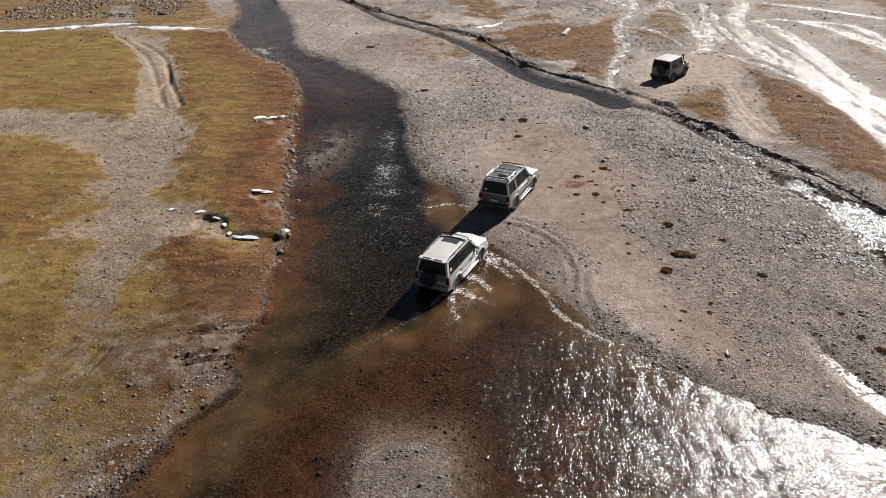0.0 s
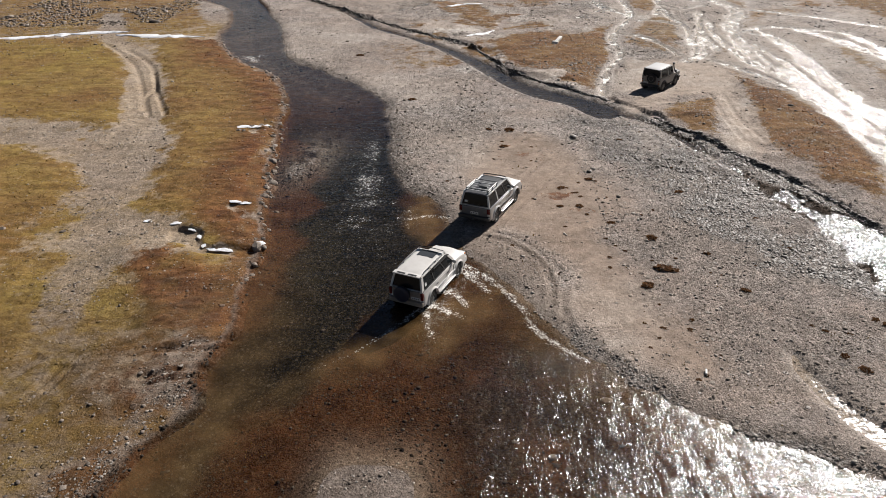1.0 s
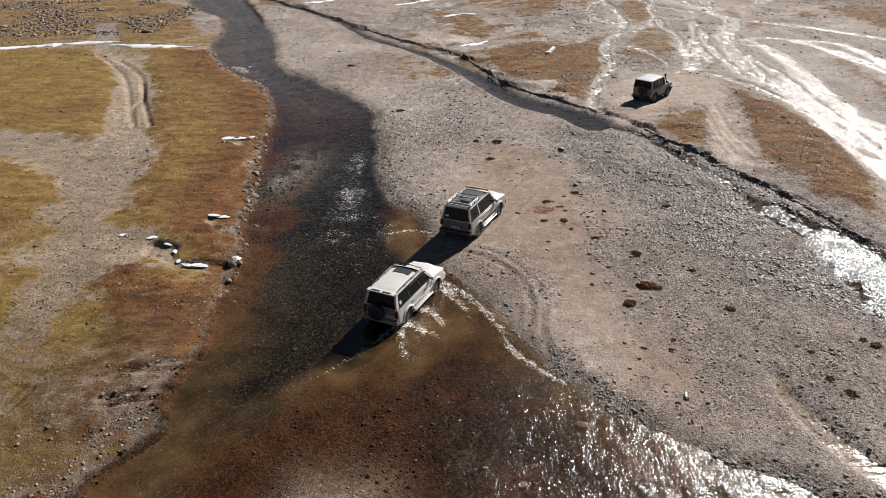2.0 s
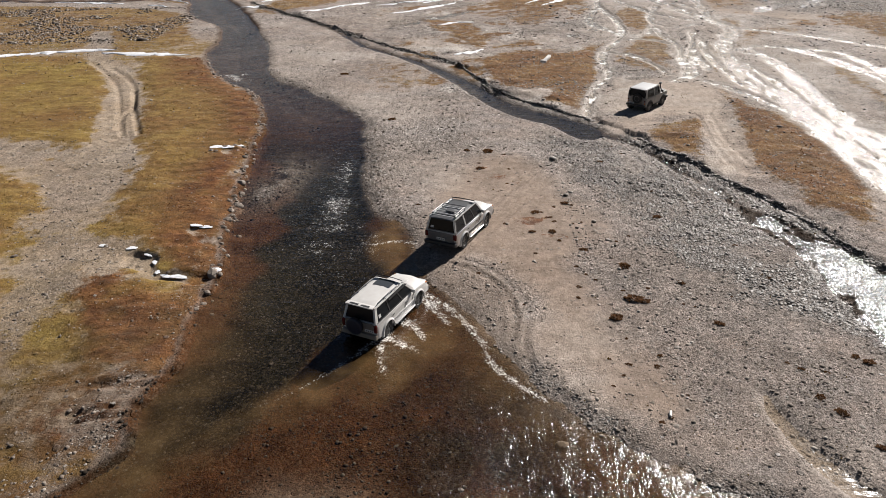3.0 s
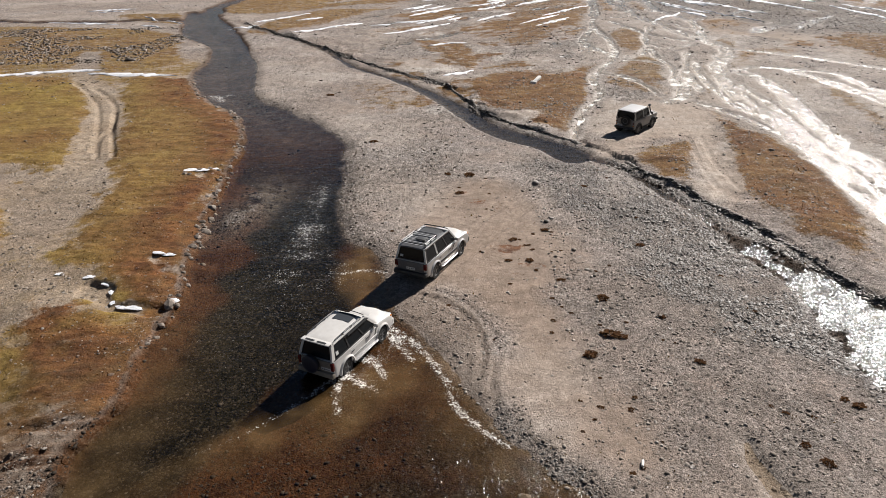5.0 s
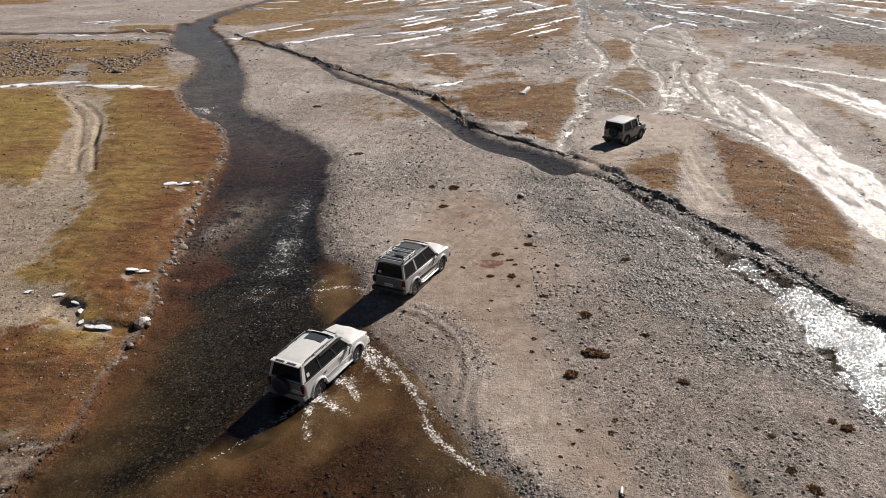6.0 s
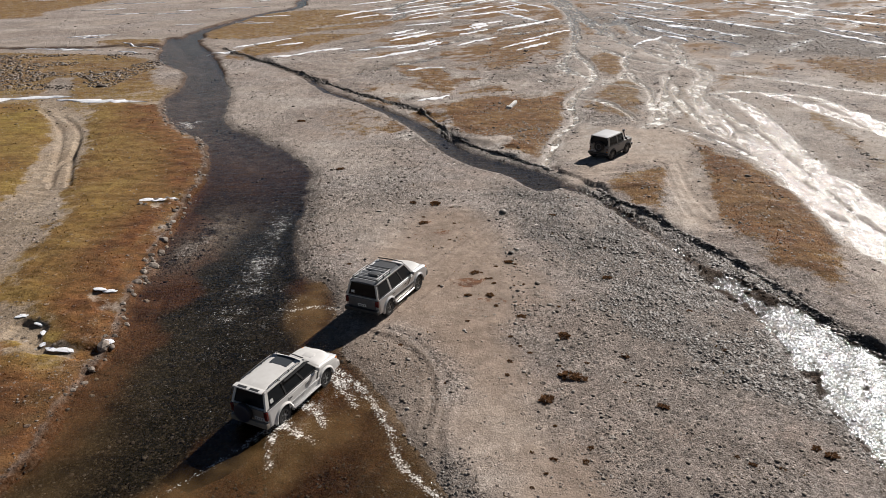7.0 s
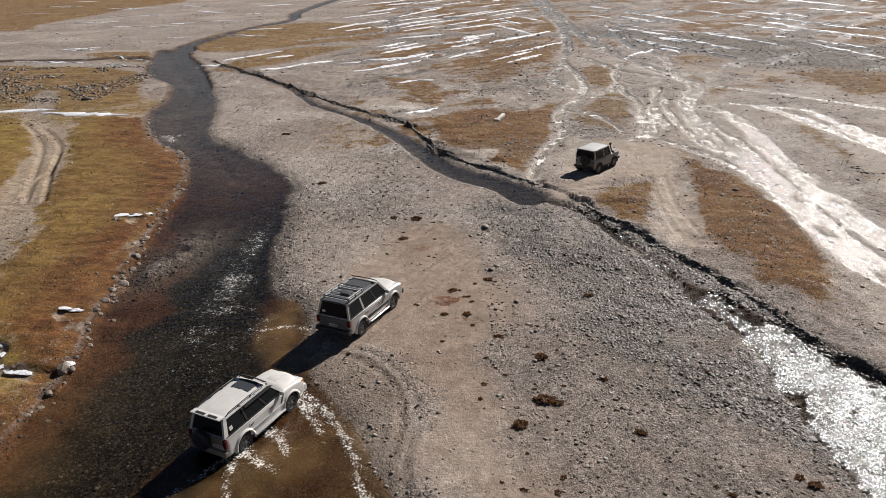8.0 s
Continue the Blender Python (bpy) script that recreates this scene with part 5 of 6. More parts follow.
def stand(car, x, y, heading, wheels, sink=0.015):
    """Sets a car down on the ground under its four wheels."""
    m = Matrix.Rotation(-radians(heading), 2)
    spots = []
    for wx, wy in wheels:
        px, py = x + m[0][0] * wx + m[0][1] * wy, y + m[1][0] * wx + m[1][1] * wy
        spots.append((wx, wy, ground_at(px, py)))
    a = np.array([[wx, wy, 1] for wx, wy, _ in spots])
    sx, sy, z0 = np.linalg.lstsq(a, np.array([s[2] for s in spots]), rcond=None)[0]
    car.matrix_world = pose(x, y, z0 - sink, 0, 0, -heading) @ pose(0, 0, 0, math.degrees(math.atan(sy)), -math.degrees(math.atan(sx)), 0)


def white_wagon():
    """Long pale off-road wagon with roof rails, a roof deflector and a covered spare wheel."""
    car = tagged(new("offroad_wagon"), "pearl white five-door off-road car fording the shallow river", "car")
    W, axles, zw, r = 1.76, (1.4, -1.28), 0.38, 0.385
    shape = {"top": [(-2.17, 0.62), (-2.2, 0.8), (-2.16, 1.16), (1.0, 1.15), (1.35, 1.14), (1.95, 1.06), (2.24, 0.98), (2.34, 0.84), (2.36, 0.6)], "bottom": 0.42, "axle": zw}
    part("body", body_shell(shape, W, axles, 0.47), P_WHITE, car)
    underside(car, 1.3, -1.9, 2.0, 0.32, 0.72)
    c = {"width": W, "waist_w": 1.66, "roof_w": 1.4, "waist_z": 1.13, "roof_z": 1.82, "rear_y": -2.14, "rear_lean": 0.2, "screen_y": 1.08, "screen_lean": 0.68, "crown": 0.045,
         "pillars": [(-2.1, -1.98, 0), (-1.02, -0.92, 1), (0.05, 0.15, 1), (0.98, 1.06, 0)], "panes": [(-1.97, -1.04), (-0.91, 0.04), (0.16, 0.97)]}
    cabin(car, c, P_WHITE, P_WHITE)
    bonnet(car, 1.06, 2.26, 1.56, 1.36, 1.165, 1.03, 0.05, P_WHITE)
    part("bonnet_scoop", box(bmesh.new(), (0, 1.55, 1.185), (0.46, 0.35, 0.05), 0.02), P_WHITE, car)
    doors(car, c, [(-0.97, 0.06), (0.1, 1.03)], P_WHITE, BLACK, 0.5, 1.03)
    for side in (-1, 1):
        d = part("side_moulding", box(bmesh.new(), (side * (W / 2 + 0.016), 0.06, 0.66), (0.03, 1.9, 0.1), 0.01), P_SILVER, car, "grey side moulding")
        part("running_board", box(bmesh.new(), (side * (W / 2 + 0.02), 0.06, 0.42), (0.2, 1.72, 0.05), 0.015), P_SILVER, car, "pale running board")
        part("rain_guard", slab(bmesh.new(), [(side * 0.80, -0.95, 1.68), (side * 0.80, 0.6, 1.68), (side * 0.77, 0.45, 1.76), (side * 0.77, -0.95, 1.76)][::side], 0.01), BLACK, car, "black rain guard")
        rail = tube(bmesh.new(), [(side * 0.66, -1.75, 1.83), (side * 0.66, -1.65, 1.895), (side * 0.66, -0.6, 1.915), (side * 0.66, 0.05, 1.9), (side * 0.66, 0.18, 1.83)], 0.018)
        for y in (-1.15, -0.5):
            beam(rail, (side * 0.66, y, 1.82), (side * 0.66, y, 1.905), 0.03, 0.05, (0, 1, 0))
        part("roof_rail", rail, BLACK, car, "black roof rail")
        part("mud_flap", box(bmesh.new(), (side * 0.74, -1.78, 0.4), (0.26, 0.02, 0.34), 0.005), RUBBER, car, "black mud flap")
        part("decal_bar", slab(bmesh.new(), [(side * (W / 2 + 0.009), 0.75, 0.72), (side * (W / 2 + 0.009), 0.86, 0.72), (side * (W / 2 + 0.009), 1.0, 1.02), (side * (W / 2 + 0.009), 0.9, 1.02)][::side], 0.002), BLACK, car, "black slanted side stripe")
        part("window_sticker", slab(bmesh.new(), [(side * 0.822, -1.86, 1.3), (side * 0.822, -1.7, 1.3), (side * 0.79, -1.7, 1.45), (side * 0.79, -1.86, 1.45)][::side], 0.003), PLATE, car, "pale sticker")
    bm = bmesh.new()                                               # black deflector bar across the front of the roof
    for x0, x1 in ((-0.66, -0.2), (-0.2, 0.2), (0.2, 0.66)):
        slab(bm, [(x0, 0.5 - 0.12 * abs(x0), 1.88), (x1, 0.5 - 0.12 * abs(x1), 1.88), (x1, 0.36 - 0.12 * abs(x1), 1.98), (x0, 0.36 - 0.12 * abs(x0), 1.98)], 0.03)
    part("roof_deflector", bm, BLACK, car, "black bar across the roof front")
    part("sunroof", slab(bmesh.new(), [(-0.42, -0.3, 1.876), (0.42, -0.3, 1.876), (0.42, 0.27, 1.872), (-0.42, 0.27, 1.872)], 0.006), MATT, car, "dark sunroof panel")
    sp = part("rear_spoiler", box(bmesh.new(), (0, -2.0, 1.85), (1.36, 0.26, 0.05), 0.015), P_WHITE, car)
    for x in (-0.28, 0.28):
        part("spoiler_slot", box(bmesh.new(), (x, -2.03, 1.877), (0.42, 0.12, 0.006)), BLACK, sp, "black slot")
    # tailgate and bumper face away from the sun, their shade painted in
    part("tailgate", box(bmesh.new(), (0, -2.18, 0.86), (1.4, 0.06, 0.56), 0.02), P_REAR_SHADE, car, "tailgate painted dark for shade")
    part("rear_bumper", box(bmesh.new(), (0, -2.2, 0.53), (1.74, 0.2, 0.24), 0.05), P_REAR_SHADE, car, "rear bumper painted dark for shade")
    part("front_bumper", box(bmesh.new(), (0, 2.32, 0.53), (1.74, 0.22, 0.3), 0.06), P_WHITE, car)
    part("grille", box(bmesh.new(), (0, 2.34, 0.84), (0.8, 0.06, 0.18), 0.02), ALLOY, car, "chrome grille")
    lamps(car, [("headlight", (0.62, 2.27, 0.86), (0.38, 0.12, 0.2), LAMP_CLEAR, "clear headlight"), ("indicator", (0.83, 2.2, 0.86), (0.08, 0.14, 0.18), LAMP_AMBER, "amber indicator"),
                ("tail_light", (0.8, -2.17, 0.92), (0.14, 0.1, 0.36), LAMP_RED, "red tail light"), ("fog_light", (0.6, 2.42, 0.5), (0.16, 0.04, 0.1), LAMP_CLEAR, "fog light")])
    mirrors(car, 0.84, 0.86, 1.2, P_WHITE)
    flares(car, W, axles, zw, 0.46, P_WHITE)
    for x in (-0.76, 0.76):
        for y in axles:
            wheel(car, x, y, zw, r, 0.26, STEEL, 6)
    spare = new("spare_wheel")
    spare.parent = car
    spare.matrix_basis = pose(-0.12, -2.36, 0.98, 0, 0, -90)
    part("spare_tyre", lathe(bmesh.new(), [(-0.12, 0.2), (-0.12, 0.34), (-0.08, 0.38), (0.08, 0.38), (0.1, 0.36)]), RUBBER, spare)
    part("wheel_cover", lathe(bmesh.new(), [(0.02, 0.387), (0.085, 0.387), (0.115, 0.35), (0.125, 0.2), (0.125, 0.05)]), BLUE, spare, "blue vinyl cover")
    number_plate(car, 0.5, -2.215, 0.78, True)
    number_plate(car, 0, 2.44, 0.56, False)
    part("wiper", beam(bmesh.new(), (-0.55, 1.1, 1.17), (0.0, 1.02, 1.22), 0.015, 0.015), BLACK, car)
    part("antenna", tube(bmesh.new(), [(-0.78, 1.25, 1.14), (-0.8, 1.12, 1.9)], 0.006, 5), BLACK, car)
    stand(car, -0.28, 30.3, 25.6, [(sx * 0.76, y) for sx in (-1, 1) for y in axles])
    return car


def silver_wagon():
    """Large silver off-road wagon with a dark roof, a rack on the rear half and a sunroof ahead of it."""
    car = tagged(new("offroad_wagon"), "silver off-road car with shade-dark tailgate and metal roof rack", "car")
    W, axles, zw, r = 1.86, (1.45, -1.4), 0.4, 0.405
    shape = {"top": [(-2.3, 0.66), (-2.34, 0.85), (-2.3, 1.2), (1.0, 1.2), (1.4, 1.19), (2.0, 1.14), (2.28, 1.07), (2.36, 0.92), (2.38, 0.64)], "bottom": 0.46, "axle": zw}
    part("body", body_shell(shape, W, axles, 0.49), P_SILVER, car)
    underside(car, 1.4, -2.0, 2.05, 0.34, 0.76)
    c = {"width": W, "waist_w": 1.76, "roof_w": 1.46, "waist_z": 1.17, "roof_z": 1.86, "rear_y": -2.28, "rear_lean": 0.16, "screen_y": 1.02, "screen_lean": 0.56, "crown": 0.05,
         "pillars": [(-2.24, -2.14, 1), (-1.16, -1.02, 0), (-0.06, 0.04, 1), (0.93, 1.0, 0)], "panes": [(-2.13, -1.18), (-1.01, -0.07), (0.05, 0.92)]}
    cabin(car, c, P_SILVER, P_ROOF)
    # bonnet's bright sun reflection painted: paler paint than the silver body
    bonnet(car, 1.0, 2.3, 1.62, 1.44, 1.22, 1.11, 0.05, P_WHITE, "bonnet painted pale for its sun reflection")
    doors(car, c, [(-1.08, -0.06), (-0.02, 0.97)], P_SILVER, BLACK, 0.54, 1.08)
    for side in (-1, 1):
        part("side_moulding", box(bmesh.new(), (side * (W / 2 + 0.016), -0.05, 0.7), (0.03, 2.0, 0.12), 0.01), BLACK, car, "dark side moulding")
        part("running_board", tube(bmesh.new(), [(side * (W / 2 - 0.05), -0.85, 0.42), (side * (W / 2 + 0.06), -0.75, 0.4), (side * (W / 2 + 0.06), 0.85, 0.4), (side * (W / 2 - 0.05), 0.95, 0.42)], 0.04), ALLOY, car, "bright step tube")
        part("mud_flap", box(bmesh.new(), (side * 0.78, -1.92, 0.42), (0.28, 0.02, 0.36), 0.005), RUBBER, car, "black mud flap")
        part("decal_bar", slab(bmesh.new(), [(side * (W / 2 + 0.009), 0.3, 0.8), (side * (W / 2 + 0.009), 0.42, 0.8), (side * (W / 2 + 0.009), 0.75, 1.07), (side * (W / 2 + 0.009), 0.62, 1.07)][::side], 0.002), BLACK, car, "black slanted side stripe")
        part("drip_rail", beam(bmesh.new(), (side * 0.745, -2.1, 1.875), (side * 0.745, 0.45, 1.875), 0.05, 0.03), P_SILVER, car, "silver drip rail")
    # rack over the rear half
    rack = new("roof_rack")
    rack.parent = car
    for side in (-1, 1):
        part("rack_rail", tube(bmesh.new(), [(side * 0.64, -2.02, 1.96), (side * 0.64, -1.95, 2.06), (side * 0.64, -0.75, 2.06), (side * 0.64, -0.66, 1.96)], 0.02), STEEL, rack)
        part("rack_rail", tube(bmesh.new(), [(side * 0.64, -2.0, 1.95), (side * 0.64, -0.68, 1.95)], 0.018), STEEL, rack)
        for y in (-1.9, -1.35, -0.8):
            part("rack_foot", beam(bmesh.new(), (side * 0.66, y, 1.87), (side * 0.64, y, 2.06), 0.03, 0.04, (0, 1, 0)), BLACK, rack, "black foot")
    for y in (-1.98, -1.7, -1.42, -1.14, -0.86, -0.7):
        part("crossbar", beam(bmesh.new(), (-0.64, y, 1.965), (0.64, y, 1.965), 0.05, 0.025), P_SILVER, rack)
    for y in (-2.02, -0.66):
        part("rack_end", tube(bmesh.new(), [(-0.64, y, 2.05), (0.64, y, 2.05)], 0.02), BLACK if y < -1 else STEEL, rack)
    part("rack_box", box(bmesh.new(), (0.12, -1.28, 2.0), (0.5, 0.36, 0.06), 0.015), STEEL, rack, "flat grey tray")
    part("sunroof", slab(bmesh.new(), [(-0.5, -0.52, 1.925), (0.5, -0.52, 1.925), (0.5, 0.3, 1.915), (-0.5, 0.3, 1.915)], 0.008), STEEL, car, "grey ribbed roof panel")
    bm = bmesh.new()
    for x0, x1 in ((-0.68, -0.22), (-0.22, 0.22), (0.22, 0.68)):
        slab(bm, [(x0, 0.52 - 0.1 * abs(x0), 1.92), (x1, 0.52 - 0.1 * abs(x1), 1.92), (x1, 0.4 - 0.1 * abs(x1), 2.0), (x0, 0.4 - 0.1 * abs(x0), 2.0)], 0.03)
    part("roof_deflector", bm, BLACK, car, "black bar across the roof front")
    # shade of the silver rear painted onto the tailgate
    part("tailgate", box(bmesh.new(), (0, -2.32, 0.9), (1.5, 0.06, 0.5), 0.02), P_SILVER_SHADE, car, "tailgate painted dark grey for shade")
    part("rear_bumper", box(bmesh.new(), (0, -2.38, 0.56), (1.84, 0.22, 0.2), 0.04), BLACK, car, "dark rear bumper")
    part("front_bumper", box(bmesh.new(), (0, 2.38, 0.58), (1.84, 0.24, 0.26), 0.05), BLACK, car, "dark front bumper")
    part("grille", box(bmesh.new(), (0, 2.37, 0.9), (0.9, 0.05, 0.2), 0.02), ALLOY, car, "chrome grille")
    lamps(car, [("headlight", (0.66, 2.33, 0.92), (0.34, 0.1, 0.2), LAMP_CLEAR, "clear headlight"), ("tail_light", (0.82, -2.32, 0.98), (0.18, 0.08, 0.3), LAMP_RED, "red tail light"),
                ("indicator", (0.88, 2.26, 0.92), (0.08, 0.14, 0.18), LAMP_AMBER, "amber indicator")])
    mirrors(car, 0.88, 0.82, 1.26, P_SILVER)
    flares(car, W, axles, zw, 0.48, P_SILVER)
    for x in (-0.8, 0.8):
        for y in axles:
            wheel(car, x, y, zw, r, 0.28, STEEL, 5)
    number_plate(car, 0, -2.36, 0.8, True)
    number_plate(car, 0, 2.51, 0.6, False)
    part("window_sticker", slab(bmesh.new(), [(-0.62, -2.264, 1.33), (-0.45, -2.264, 1.33), (-0.45, -2.238, 1.44), (-0.62, -2.238, 1.44)], 0.003), PLATE, car, "pale sticker")
    part("wiper", beam(bmesh.new(), (-0.55, 1.05, 1.22), (0.0, 0.98, 1.28), 0.015, 0.015), BLACK, car)
    part("tow_hook", tube(bmesh.new(), [(0.0, -2.45, 0.5), (0.0, -2.56, 0.5), (0.0, -2.58, 0.56)], 0.025), STEEL, car)
    stand(car, 3.03, 38.35, 25.6, [(sx * 0.8, y) for sx in (-1, 1) for y in axles])
    return car


def boxy_wagon():
    """Short upright off-road car with flat sides, a snorkel and a spare wheel on its back door."""
    car = tagged(new("offroad_car"), "boxy pale grey off-road car with snorkel parked on wet silt", "car")
    W, axles, zw, r = 1.74, (1.18, -1.18), 0.4, 0.405
    shape = {"top": [(-1.86, 0.6), (-1.88, 0.85), (-1.88, 1.24), (0.55, 1.24), (0.7, 1.23), (1.78, 1.16), (1.84, 1.12), (1.86, 0.95), (1.86, 0.68)], "bottom": 0.52, "axle": zw}
    part("body", body_shell(shape, W, axles, 0.49), P_GREY, car)
    underside(car, 1.2, -1.6, 1.7, 0.38, 0.76)
    c = {"width": W, "waist_w": 1.7, "roof_w": 1.48, "waist_z": 1.22, "roof_z": 1.94, "rear_y": -1.86, "rear_lean": 0.06, "screen_y": 0.62, "screen_lean": 0.3, "crown": 0.035, "rear_glass": 0.2,
         "pillars": [(-1.82, -1.68, 0), (-0.48, -0.34, 0), (0.54, 0.62, 0)], "panes": [(-1.6, -0.56), (-0.33, 0.53)]}
    cabin(car, c, P_GREY, P_ROOFW)
    part("bonnet", box(bmesh.new(), (0, 1.24, 1.215), (1.36, 1.1, 0.05), 0.02, pose(0, 0, 0, 0, 0, 0)), P_GREY, car)
    part("spare_bonnet_panel", box(bmesh.new(), (0, 1.2, 1.25), (0.8, 0.7, 0.02), 0.008), P_GREY, car)
    doors(car, c, [(-0.44, 0.6)], P_GREY, BLACK, 0.56, 1.18)
    for side in (-1, 1):
        part("front_wing", box(bmesh.new(), (side * 0.76, 1.25, 1.14), (0.24, 1.1, 0.08), 0.03), P_GREY, car)
        part("side_step", beam(bmesh.new(), (side * 0.86, -0.55, 0.45), (side * 0.86, 0.55, 0.45), 0.16, 0.04), BLACK, car, "black side step")
        part("roof_window", slab(bmesh.new(), [(side * 0.775, -1.5, 1.82), (side * 0.775, -0.7, 1.82), (side * 0.757, -0.7, 1.89), (side * 0.757, -1.5, 1.89)][::side], 0.004), GLASS, car, "narrow roof-edge window")
        part("mud_flap", box(bmesh.new(), (side * 0.74, -1.68, 0.42), (0.26, 0.02, 0.34), 0.005), RUBBER, car, "black mud flap")
    sn = part("snorkel", tube(bmesh.new(), [(0.86, 1.1, 1.12), (0.9, 0.95, 1.24), (0.9, 0.72, 1.3), (0.86, 0.5, 1.66), (0.83, 0.38, 2.0)], 0.045, 8), BLACK, car, "black snorkel")
    part("snorkel_head", box(bmesh.new(), (0.83, 0.4, 2.06), (0.16, 0.2, 0.16), 0.03), BLACK, sn)
    # back door's shade is put into its dark paint
    part("back_door", box(bmesh.new(), (0, -1.89, 1.0), (1.0, 0.04, 0.72), 0.012), P_REAR_SHADE, car, "back door painted dark for shade")
    lamps(car, [("tail_light", (0.74, -1.89, 1.0), (0.1, 0.05, 0.1), LAMP_RED, "round red tail light"), ("reverse_light", (0.74, -1.89, 0.8), (0.1, 0.05, 0.1), LAMP_AMBER, "amber lamp"),
                ("headlight", (0.52, 1.87, 0.98), (0.22, 0.06, 0.22), LAMP_CLEAR, "round headlight"), ("rear_quarter_window", (0.7, -1.87, 1.55), (0.12, 0.02, 0.36), GLASS, "narrow rear corner window")])
    part("rear_bumper", box(bmesh.new(), (0, -1.98, 0.6), (1.7, 0.16, 0.16), 0.03), BLACK, car, "black rear bumper")
    part("front_bumper", box(bmesh.new(), (0, 1.98, 0.62), (1.72, 0.18, 0.18), 0.02), BLACK, car, "black front bumper")
    part("grille", box(bmesh.new(), (0, 1.88, 0.94), (0.7, 0.04, 0.36), 0.01), BLACK, car, "black grille")
    mirrors(car, 0.84, 0.66, 1.4, BLACK)
    flares(car, W, axles, zw, 0.48, BLACK, "black wheel arch")
    for x in (-0.76, 0.76):
        for y in axles:
            wheel(car, x, y, zw, r, 0.26, STEEL, 8)
    spare = new("spare_wheel")
    spare.parent = car
    spare.matrix_basis = pose(0.1, -2.02, 1.18, 0, 0, -90)
    part("spare_tyre", lathe(bmesh.new(), [(-0.12, 0.2), (-0.12, 0.35), (-0.08, 0.39), (0.08, 0.39), (0.12, 0.36), (0.12, 0.24), (0.08, 0.22)]), RUBBER, spare)
    part("spare_rim", lathe(bmesh.new(), [(0.06, 0.24), (0.09, 0.22), (0.05, 0.1), (0.06, 0.04)], 20), STEEL, spare)
    number_plate(car, -0.45, -1.92, 0.74, True)
    stand(car, 18.65, 62.7, 40.0, [(sx * 0.76, y) for sx in (-1, 1) for y in axles])
    return car


white_wagon()
silver_wagon()
boxy_wagon()


# ---- boulders, snow, scrub and marks on the flat ----
def lump(name, seed, squash, material, detail=2, rough=0.35):
    """A rounded, uneven stone-like mesh about 1 m wide."""
    bm = bmesh.new()
    bmesh.ops.create_icosphere(bm, subdivisions=detail, radius=0.5)
    for v in bm.verts:
        p = v.co.copy()
        k = 1 + rough * noise.noise(p * 1.7 + Vector((seed * 3.1, 0, 0))) + rough * 0.5 * noise.noise(p * 4.0 + Vector((0, seed * 5.3, 0)))
        v.co = Vector((p.x * k, p.y * k * 0.8, p.z * k * squash))
    me = bpy.data.meshes.new(name)
    bm.to_mesh(me)
    bm.free()
    me.materials.append(material)
    return me


def set_down(name, me, x, y, size, turn, sink, label, category, group):
    ob = new(name, me)
    ob.matrix_world = pose(x, y, ground_at(x, y) - sink, 0, 0, turn) @ Matrix.Diagonal((size, size, size, 1))
    return tagged(ob, label, category, group)


dice = random.Random(11)
BOULDER_MESHES = [lump("boulder", k, 0.62, M_STONE, 2, 0.4) for k in range(6)]
BANK_ROCKS = [(-12.6, 51.0, .5), (-11.8, 49.0, .45), (-12.1, 48.1, .6), (-11.5, 46.3, .7), (-11.6, 45.4, .45), (-10.9, 44.6, .8), (-11.2, 43.7, .5), (-10.5, 42.8, .75), (-10.9, 41.6, .55), (-10.6, 40.6, .6),
              (-9.7, 39.0, .45), (-10.4, 39.2, .6), (-9.4, 34.2, .75), (-9.0, 33.2, .4), (-9.6, 33.0, .35), (-13.0, 59.4, .45), (-14.5, 63.8, .5), (-15.9, 67.4, .55), (-17.4, 70.5, .5), (-18.6, 72.4, .4),
              (-20.0, 75.0, .6), (-21.5, 76.3, .6), (-23.2, 78.8, .5), (-25.0, 82.0, .5), (-9.0, 31.2, .35), (-14.6, 53.2, .6), (-13.9, 53.8, .5), (-13.3, 53.4, .45), (-15.4, 52.4, .55), (-14.9, 52.3, .4)]
for x, y, s in BANK_ROCKS:
    set_down("boulder", dice.choice(BOULDER_MESHES), x + dice.uniform(-.15, .15), y + dice.uniform(-.2, .2), s * dice.uniform(0.75, 1.05), dice.uniform(0, 360), 0.05, "weathered grey boulder half sunk in the river bank", "rock", "boulders along the bank")
for k in range(110):         # smaller ones strung along the same bank
    y = dice.uniform(30, 84)
    x = float(np.interp(y, [27, 37, 41.5, 47.3, 55, 61, 69, 75, 85], [-8.7, -9.6, -10.4, -11.4, -12.4, -13.4, -16.8, -21.5, -26.4])) + dice.gauss(-0.1, 0.25)
    set_down("boulder", dice.choice(BOULDER_MESHES), x, y, dice.uniform(0.14, 0.38) * (1 + max(0, y - 50) * 0.012), dice.uniform(0, 360), 0.03, "small grey stone on the eroded turf edge", "rock", "boulders along the bank")
for x, y, s in [(6.7, 22.2, .5), (4.4, 19.6, .38), (3.1, 20.4, .25), (-3.4, 27.0, .2), (2.6, 29.3, .22), (8.8, 20.6, .4), (24.3, 71.0, .35), (24.9, 70.6, .3), (25.4, 71.3, .4), (23.6, 70.7, .25),
                (31.5, 50, .4), (33, 52, .35), (29.9, 47.5, .35), (-16.2, 36.9, .3), (-20.8, 36.0, .35), (-24.2, 36.2, .4)]:
    set_down("boulder", dice.choice(BOULDER_MESHES), x, y, s, dice.uniform(0, 360), 0.02, "lone dark boulder washed by shallow water", "rock", "lone boulders")


